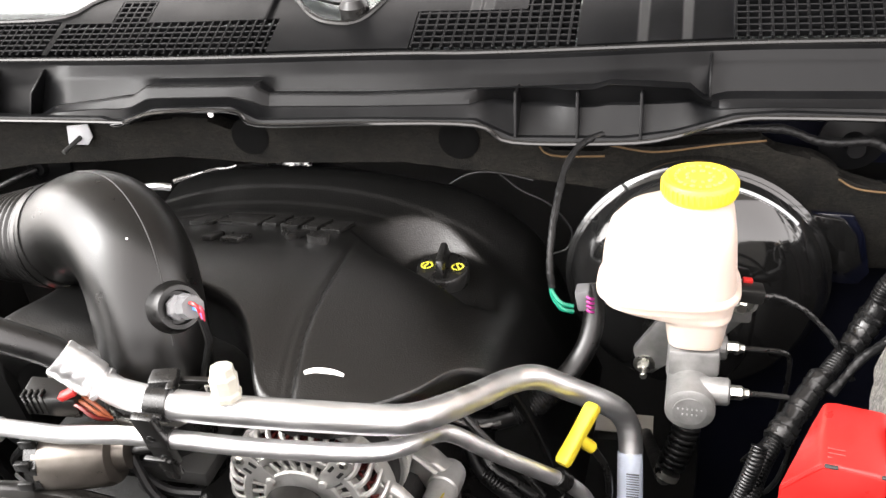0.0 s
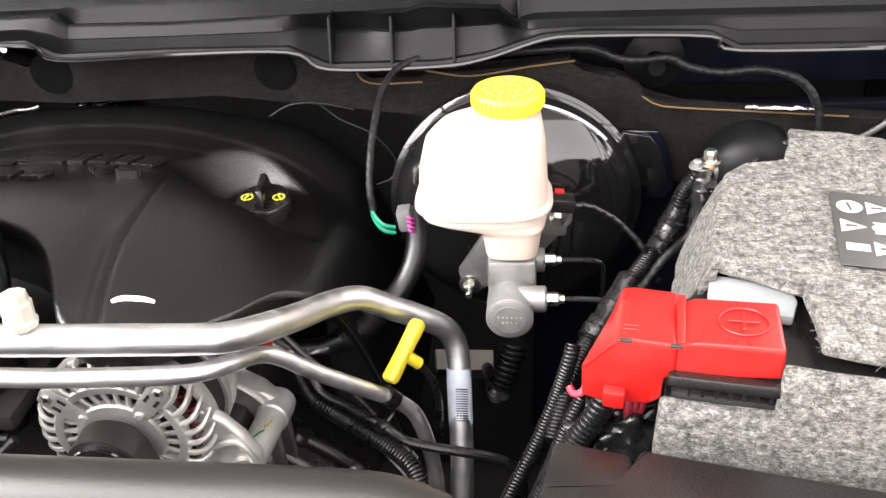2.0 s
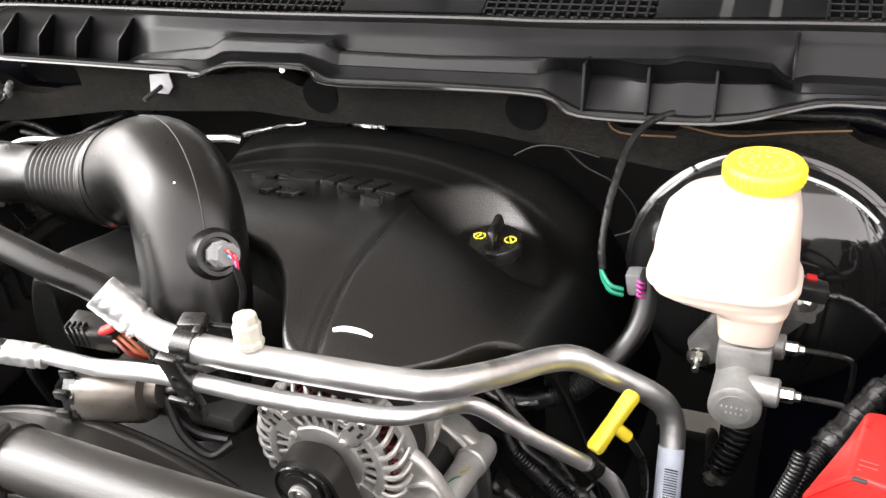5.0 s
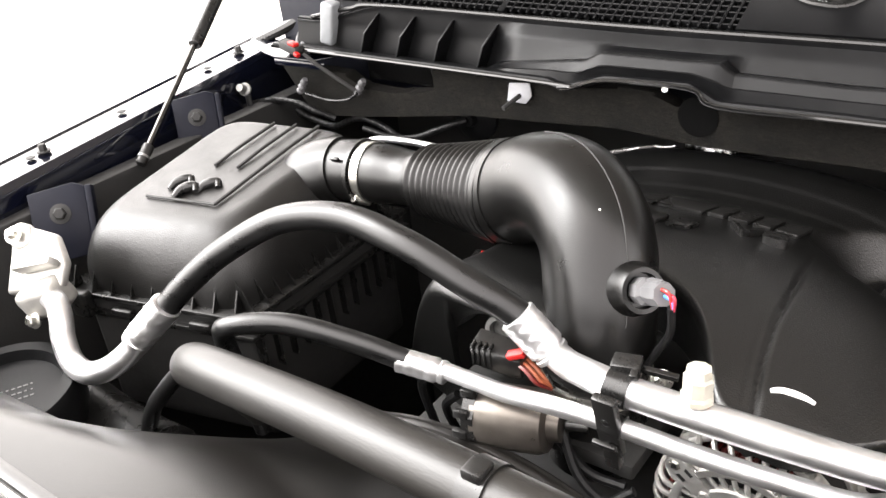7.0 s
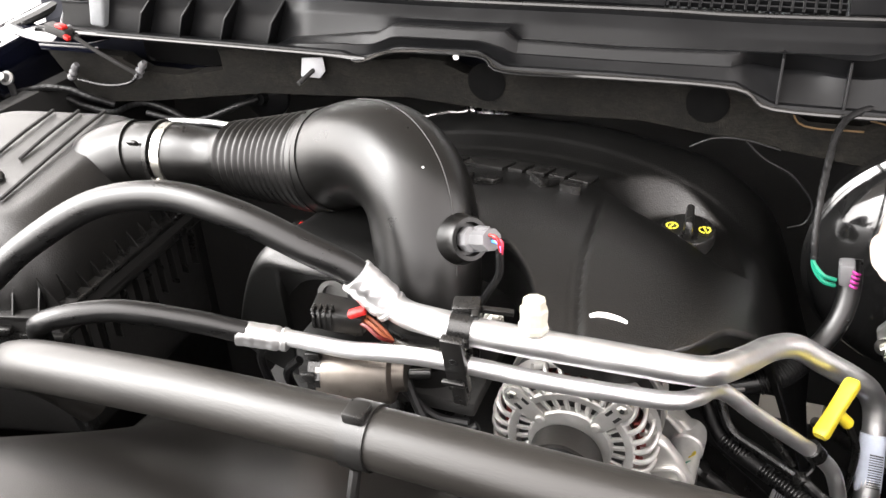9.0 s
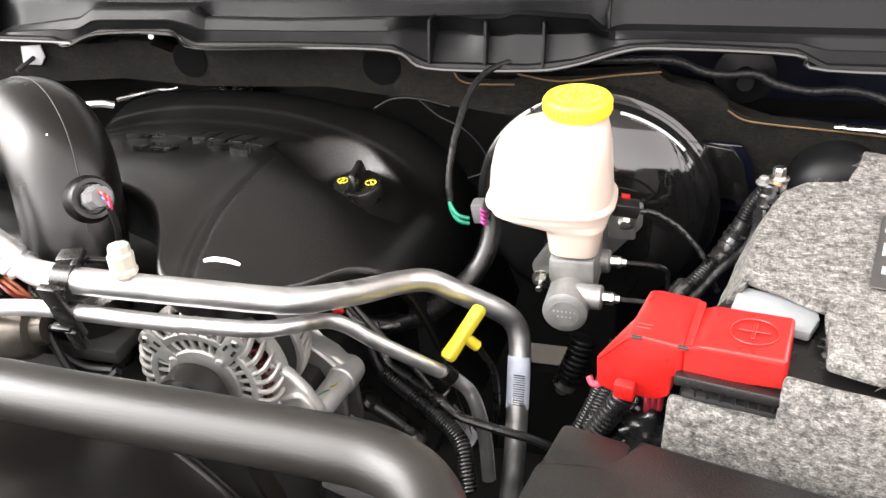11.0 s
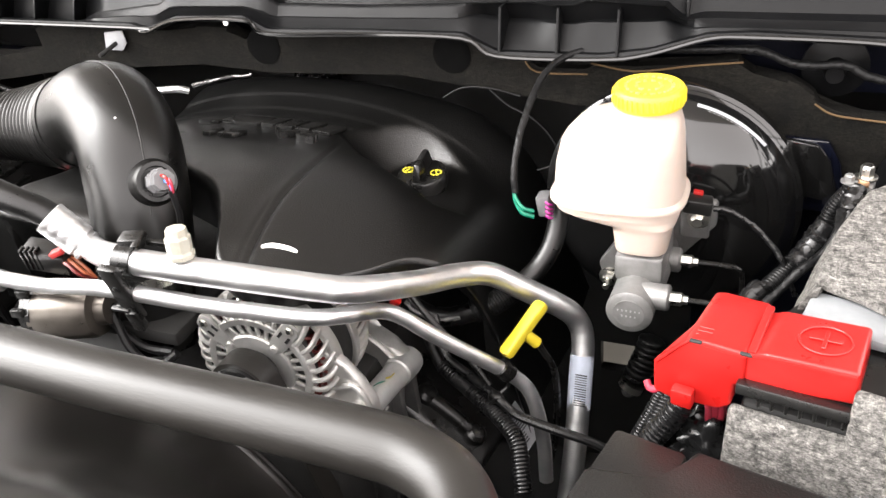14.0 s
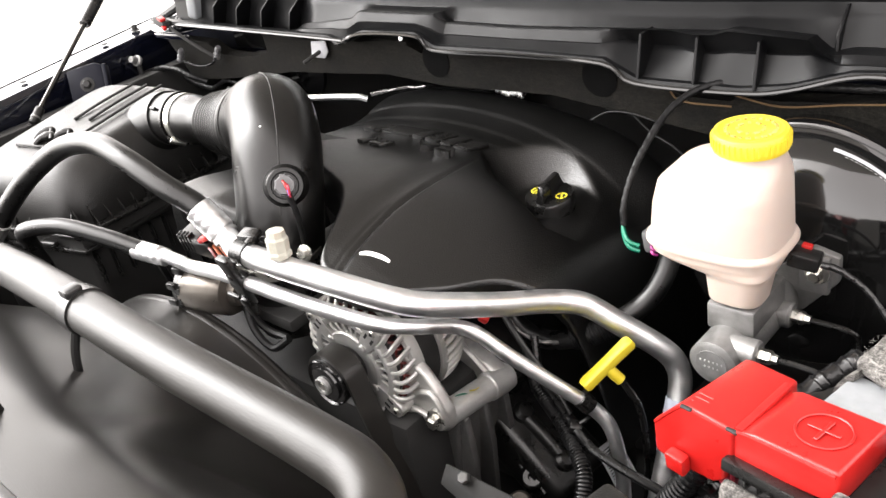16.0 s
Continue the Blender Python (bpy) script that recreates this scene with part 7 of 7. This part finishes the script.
part("embossing", outline_bars([(-0.010, -0.044), (0.012, -0.044), (0.012, -0.028), (-0.010, -0.028)]), BLACK_GRAIN, fuse)
part("embossing", outline_bars([(-0.002, -0.036), (0.012, -0.036)]), BLACK_GRAIN, fuse)
scrawl = thing("paint_pen_loop", (0.01, 0.34, 1.12), "white paint-pen loop on a dark duct", "paint mark")
part("duct", block((-0.085, 0.46, 0.965), (0.1, 0.08, 0.06), (0, 0, -20), 0.02, 4), BLACK_GLOSS, scrawl)
part("loop", tube([(-0.092, 0.452, 0.997), (-0.099, 0.462, 0.998), (-0.09, 0.471, 0.998), (-0.085, 0.462, 0.998), (-0.092, 0.452, 0.998), (-0.086, 0.445, 0.998), (-0.08, 0.452, 0.997), (-0.081, 0.441, 0.997)], 0.0014, 6, 6), WHITE_PAINT, scrawl)

# ---- firewall fittings on the battery side ----
grommet = thing("grommet", (0.187, 0.93, 1.27), "large black rubber grommet with a taped cable", "grommet")
part("disc", lathe((0.178, 0.91, 1.262), (0.178, 0.87, 1.262), [(0, 0.033), (0.004, 0.033), (0.007, 0.022), (0.010, 0.012), (0.03, 0.009)], 32), BLACK_COWL, grommet)
part("cable", taped([(0.0, 0.862, 1.289), (0.05, 0.858, 1.292), (0.079, 0.855, 1.295), (0.105, 0.855, 1.294), (0.134, 0.855, 1.283), (0.157, 0.855, 1.281), (0.186, 0.857, 1.282), (0.208, 0.855, 1.272), (0.241, 0.855, 1.266), (0.278, 0.855, 1.268), (0.315, 0.853, 1.259), (0.337, 0.85, 1.236), (0.345, 0.845, 1.20), (0.345, 0.835, 1.1)], 0.0043, 8), TAPE, grommet, "taped black cable")
tagged(part("foil_strip", rough_up(sweep(bmesh.new(), spline([(0.272, 0.864, 1.2245), (0.30, 0.862, 1.2225), (0.335, 0.861, 1.2215), (0.352, 0.860, 1.216)], 8), lambda t: 0.0028 * (1 - 0.6 * t), 8, True, 0.5), 0.0018, 140, 3), FOIL), "crumpled foil strip on the felt edge", "strip")
tagged(part("rubber_dome", lathe((0.282, 0.87, 1.155), (0.276, 0.8, 1.165), [(0, 0.052), (0.03, 0.05), (0.045, 0.042), (0.055, 0.028), (0.06, 0.005)], 32), BLACK_COWL), "black rubber dome on the firewall", "dome")
opening = thing("firewall_opening", (0.18, 0.86, 1.15), "blue painted pocket with a black plug in the firewall", "opening")
part("pocket", slab([(-0.03, -0.044), (0.018, -0.046), (0.028, -0.03), (0.018, 0.014), (0.004, 0.038), (-0.04, 0.04)], Matrix(((1, 0, 0, 0.178), (0, 0, 1, 0.858), (0, 1, 0, 1.161), (0, 0, 0, 1))), 0.008, 0.003), PAINT, opening)
part("plug", slab([(-0.024, -0.025), (0.004, -0.03), (0.018, -0.018), (0.008, 0.016), (-0.006, 0.034), (-0.042, 0.04)], Matrix(((1, 0, 0, 0.178), (0, 0, 1, 0.850), (0, 1, 0, 1.163), (0, 0, 0, 1))), 0.007, 0.003), BLACK_GLOSS, opening)
drain = thing("drain_hose", (0.40, 0.82, 1.2), "ribbed black hose curving past a bolted hinge", "hose")
part("hose", tube([(0.425, 0.82, 1.34), (0.426, 0.82, 1.30), (0.424, 0.82, 1.263), (0.412, 0.82, 1.235), (0.383, 0.82, 1.21), (0.34, 0.82, 1.19)], 0.0065, 8, 12), RUBBER, drain)
part("braid", ribbed([(0.43, 0.80, 1.235), (0.40, 0.80, 1.21), (0.36, 0.80, 1.19)], 0.006, 0.0026, 0.0009, 12), TAPE, drain)
hinge = thing("hinge_bolt", (0.425, 0.80, 1.27), "zinc bolt and washer on the hood hinge", "bolt")
part("shank", rod((0.385, 0.79, 1.273), (0.42, 0.79, 1.276), 0.0032), STEEL, hinge)
part("nut", lathe((0.405, 0.79, 1.274), (0.43, 0.79, 1.276), [(0, 0.0085), (0.004, 0.0085), (0.004, 0.0120), (0.006, 0.0120), (0.006, 0.0075), (0.016, 0.0075)], 12), CAST_GREY, hinge)
tower = thing("hinge_tower", (0.44, 0.72, 1.2), "black plastic inner fender tower with webbed top", "fender liner")
bm = slab([(0.452, 0.694), (0.446, 0.690), (0.437, 0.692), (0.420, 0.722), (0.405, 0.757), (0.403, 0.776), (0.412, 0.796), (0.436, 0.806), (0.480, 0.806), (0.480, 0.694)], Matrix.Translation((0, 0, 1.02)), 0.243, 0.010, 4)
for v in bm.verts:
    if v.co.z > 1.2:
        v.co.z -= 0.45 * max(0.0, 0.436 - v.co.x)
part("shell", bm, BLACK_COWL, tower, "rounded black side of the tower")
HUB = Vector((0.461, 0.728, 1.266))
part("boss", lathe(HUB, HUB + Vector((0, 0, 0.01)), [(0, 0.0085), (0.005, 0.0085), (0.006, 0.007), (0.006, 0.0045), (0.002, 0.004)], 18), BLACK_DUSTY, tower)
CORNERS = [(0.438, 0.698), (0.4455, 0.735), (0.4575, 0.778), (0.480, 0.778), (0.480, 0.740), (0.480, 0.698)]
for i, (x, y) in enumerate(CORNERS):
    d = Vector((x, y, HUB.z)) - HUB
    part("web", block(HUB + d * 0.55 + Vector((0, 0, 0.003)), (d.length * 0.9, 0.0026, 0.008), (0, 0, math.degrees(math.atan2(d.y, d.x))), 0.0007, 1), BLACK_DUSTY, tower)
    q = Vector((*CORNERS[(i + 1) % 6], HUB.z)) - Vector((x, y, HUB.z))
    part("rim", block(Vector((x, y, HUB.z + 0.0035)) + q * 0.5, (q.length + 0.003, 0.0034, 0.009), (0, 0, math.degrees(math.atan2(q.y, q.x))), 0.001, 1), BLACK_DUSTY, tower)
part("front_lip", block((0.462, 0.690, 1.2585), (0.044, 0.012, 0.020), (0, 0, 2), 0.004, 3), BLACK_DUSTY, tower)

# ---- passenger side details ----
corner = thing("fender_corner_plate", (-1.15, 0.87, 1.28), "navy painted folded corner plate at the end of the fender rail", "plate", kind="structure")
part("plate", slab([(-1.200, 0.858), (-1.136, 0.838), (-1.060, 0.842), (-1.040, 0.872), (-1.098, 0.912), (-1.190, 0.945)], Matrix.Translation((0, 0, 1.2815)), 0.003, 0.001), PAINT, corner)
part("fold", slab([(-1.136, 0.8365), (-1.045, 0.8405), (-1.040, 0.846), (-1.134, 0.843)], Matrix.Translation((0, 0, 1.272)), 0.009, 0.001), PAINT, corner, "turned-down edge")
wash = thing("washer_hose", (-1.17, 0.93, 1.29), "pair of pale grey washer hoses at the cowl corner", "hose")
for k in range(2):
    part("hose", tube([(-1.085 - 0.012 * k, 0.862, 1.2895), (-1.125 - 0.012 * k, 0.890, 1.2905), (-1.150 - 0.016 * k, 0.930, 1.2965), (-1.170 - 0.022 * k, 0.985, 1.304)], 0.0036 - 0.0008 * k, 6, 10), GREY_PLUG, wash)
tagged(part("wall_window_panel", slab([(-1.035, 1.232), (-0.845, 1.232), (-0.845, 1.302), (-1.035, 1.302)], Matrix(((1, 0, 0, 0), (0, 0, 1, 0.930), (0, 1, 0, 0), (0, 0, 0, 1))), 0.004, 0.001), BLACK_GLOSS), "glossy black panel behind the felt opening", "firewall panel", kind="structure")
tagged(part("windscreen_pillar", tube([(-1.02, 1.03, 1.45), (-1.10, 0.985, 1.365), (-1.19, 0.95, 1.305), (-1.285, 0.925, 1.265)], lambda t: 0.016 - 0.008 * t, 6, 10), BLACK_SATIN), "black pillar trim at the windscreen corner", "pillar trim", kind="structure")
for y, s in ((0.445, 1.0), (0.703, 0.9)):
    x = -1.125 - 0.045 * (y - 0.445) / 0.258
    b = thing("fender_bracket", (x, y, 1.16), "black steel bracket plate with a bolt under the rail", "bracket", "fender brackets")
    m = pose(x, y, 1.205 + 0.025 * (y - 0.445) / 0.258, 62, 0, 50)
    # Black brackets in the dulled navy, which paints in shade below the rail.
    part("plate", slab([(-0.035 * s, -0.06), (0.03 * s, -0.055), (0.034 * s, 0.03), (0.02 * s, 0.036), (-0.035 * s, 0.03)], m, 0.005, 0.002), SHADED_NAVY, b)
    part("edge", slab([(0.03 * s, -0.055), (0.038 * s, -0.055), (0.042 * s, 0.03), (0.034 * s, 0.03)], m @ pose(0, 0, -0.012), 0.02, 0.002), SHADED_NAVY, b)
    part("bolt", hexbolt(m @ Vector((0, 0, 0.006)), m.to_3x3() @ Vector((0, 0, 1)), 0.0085, 0.008), BLACK_DEEP, b)
ground_pt = thing("ground_stud", (-1.19, 0.815, 1.235), "pale threaded stud with a lug on the fender wall", "stud")
part("lug", lathe((-1.195, 0.82, 1.23), (-1.19, 0.80, 1.242), [(0, 0.010), (0.005, 0.0105), (0.007, 0.007), (0.018, 0.006)], 14), CAST_GREY, ground_pt)
part("wire", tube([(-1.185, 0.813, 1.225), (-1.18, 0.81, 1.20), (-1.17, 0.80, 1.17)], 0.005, 5, 8), TAPE, ground_pt)
rc = thing("red_connector", (-1.075, 0.825, 1.305), "black connector with red locks on the cowl corner", "connector")
part("body", block((-1.085, 0.83, 1.305), (0.042, 0.016, 0.013), (0, 8, -10), 0.002), BLACK_DEEP, rc)
part("lock", block((-1.074, 0.824, 1.313), (0.016, 0.010, 0.005), (0, 8, -10), 0.0015), RED, rc)
part("lock", block((-1.063, 0.818, 1.300), (0.009, 0.007, 0.006), (0, 20, -10), 0.0015), RED, rc)
part("cable", tube([(-1.058, 0.826, 1.299), (-1.038, 0.83, 1.284), (-1.01, 0.84, 1.262), (-0.99, 0.85, 1.245)], 0.003, 6, 8), BLACK_DEEP, rc)
for x, z in ((-0.985, 1.25), (-1.105, 1.237)):
    c = thing("pale_clip", (x, 0.862, z), "pale grey ribbed clip on the wiring", "clip", "wiring clips")
    part("body", lathe((x - 0.012, 0.858, z - 0.014), (x + 0.012, 0.855, z + 0.014), [(0, 0.004), (0.005, 0.0065), (0.009, 0.004), (0.014, 0.0065), (0.019, 0.004), (0.024, 0.006), (0.032, 0.004)], 10), GREY_PLUG, c)
side = thing("passenger_loom", (-1.05, 0.84, 1.2), "thin dark wiring loom along the firewall", "wiring loom", "wiring looms")
part("cable", taped([(-1.275, 0.80, 1.172), (-1.21, 0.825, 1.200), (-1.165, 0.835, 1.212), (-1.13, 0.84, 1.215), (-1.10, 0.842, 1.212), (-1.075, 0.845, 1.203), (-1.05, 0.86, 1.190)], 0.0046, 15), TAPE, side)
part("branch", tube([(-1.10, 0.855, 1.225), (-1.05, 0.852, 1.222), (-1.01, 0.852, 1.228), (-0.99, 0.852, 1.24)], 0.0024, 6, 8), BUNDLE, side)
heat = thing("heat_pipe", (-0.6, 0.80, 1.22), "bright aluminium pipe crossing behind the intake", "pipe")
part("pipe", tube([(-0.91, 0.775, 1.208), (-0.886, 0.78, 1.214), (-0.83, 0.78, 1.2185), (-0.778, 0.78, 1.219), (-0.68, 0.80, 1.224), (-0.60, 0.80, 1.234), (-0.578, 0.80, 1.236), (-0.57, 0.806, 1.232)], 0.0045, 6, 14), ALU, heat)
part("foil_strip", rough_up(tube([(-0.57, 0.815, 1.236), (-0.54, 0.84, 1.237), (-0.51, 0.86, 1.236)], lambda t: 0.0026 - 0.0012 * t, 6, 10), 0.002, 90, 5), FOIL, heat)
tagged(part("foil_wrap", rough_up(tube([(-0.59, 1.09, 1.138), (-0.56, 1.092, 1.133), (-0.52, 1.094, 1.131)], 0.012, 6, 14), 0.005, 90, 2), FOIL), "crinkled foil wrap behind the engine cover", "foil")
rear = thing("rear_harness", (-0.17, 0.862, 1.2), "thin glossy black harness behind the engine cover", "wiring loom", "wiring looms")
part("run", taped([(-0.245, 0.862, 1.220), (-0.222, 0.861, 1.233), (-0.200, 0.861, 1.236), (-0.178, 0.861, 1.234), (-0.150, 0.862, 1.227)], 0.0012, 5), TAPE, rear)
part("branch", taped([(-0.186, 0.860, 1.234), (-0.165, 0.860, 1.216), (-0.137, 0.860, 1.202), (-0.118, 0.860, 1.184), (-0.107, 0.858, 1.165), (-0.112, 0.855, 1.146), (-0.129, 0.85, 1.140)], 0.0013, 6), TAPE, rear)
bung = thing("firewall_grommet", (-0.83, 0.915, 1.2), "round black rubber grommet low on the firewall with a cable", "grommet")
part("disc", lathe((-0.832, 0.925, 1.203), (-0.832, 0.88, 1.206), [(0, 0.036), (0.006, 0.036), (0.012, 0.026), (0.018, 0.012), (0.026, 0.009)], 32), BLACK_COWL, bung)
part("cable", taped([(-0.832, 0.898, 1.205), (-0.850, 0.885, 1.200), (-0.875, 0.880, 1.190), (-0.905, 0.875, 1.178), (-0.95, 0.87, 1.172), (-1.0, 0.865, 1.18)], 0.0042, 9), TAPE, bung, "taped cable")
part("cable", taped([(-1.16, 0.88, 1.182), (-1.126, 0.885, 1.168), (-1.08, 0.885, 1.164), (-1.02, 0.88, 1.188), (-0.97, 0.88, 1.180), (-0.93, 0.88, 1.160)], 0.0050, 12), TAPE, bung, "taped cable")
for x, y, z in ((-0.513, 0.8365, 1.3115), (-0.890, 0.9385, 1.262)):
    pin = thing("push_pin", (x, y, z), "small white plastic push pin", "clip", "push pins")
    part("head", lathe((x, y, z), (x, y - 0.01, z + 0.002), [(0, 0.0036), (0.0012, 0.0034), (0.0022, 0.0018), (0.0024, 0.0002)], 14), WHITE_PAINT, pin)
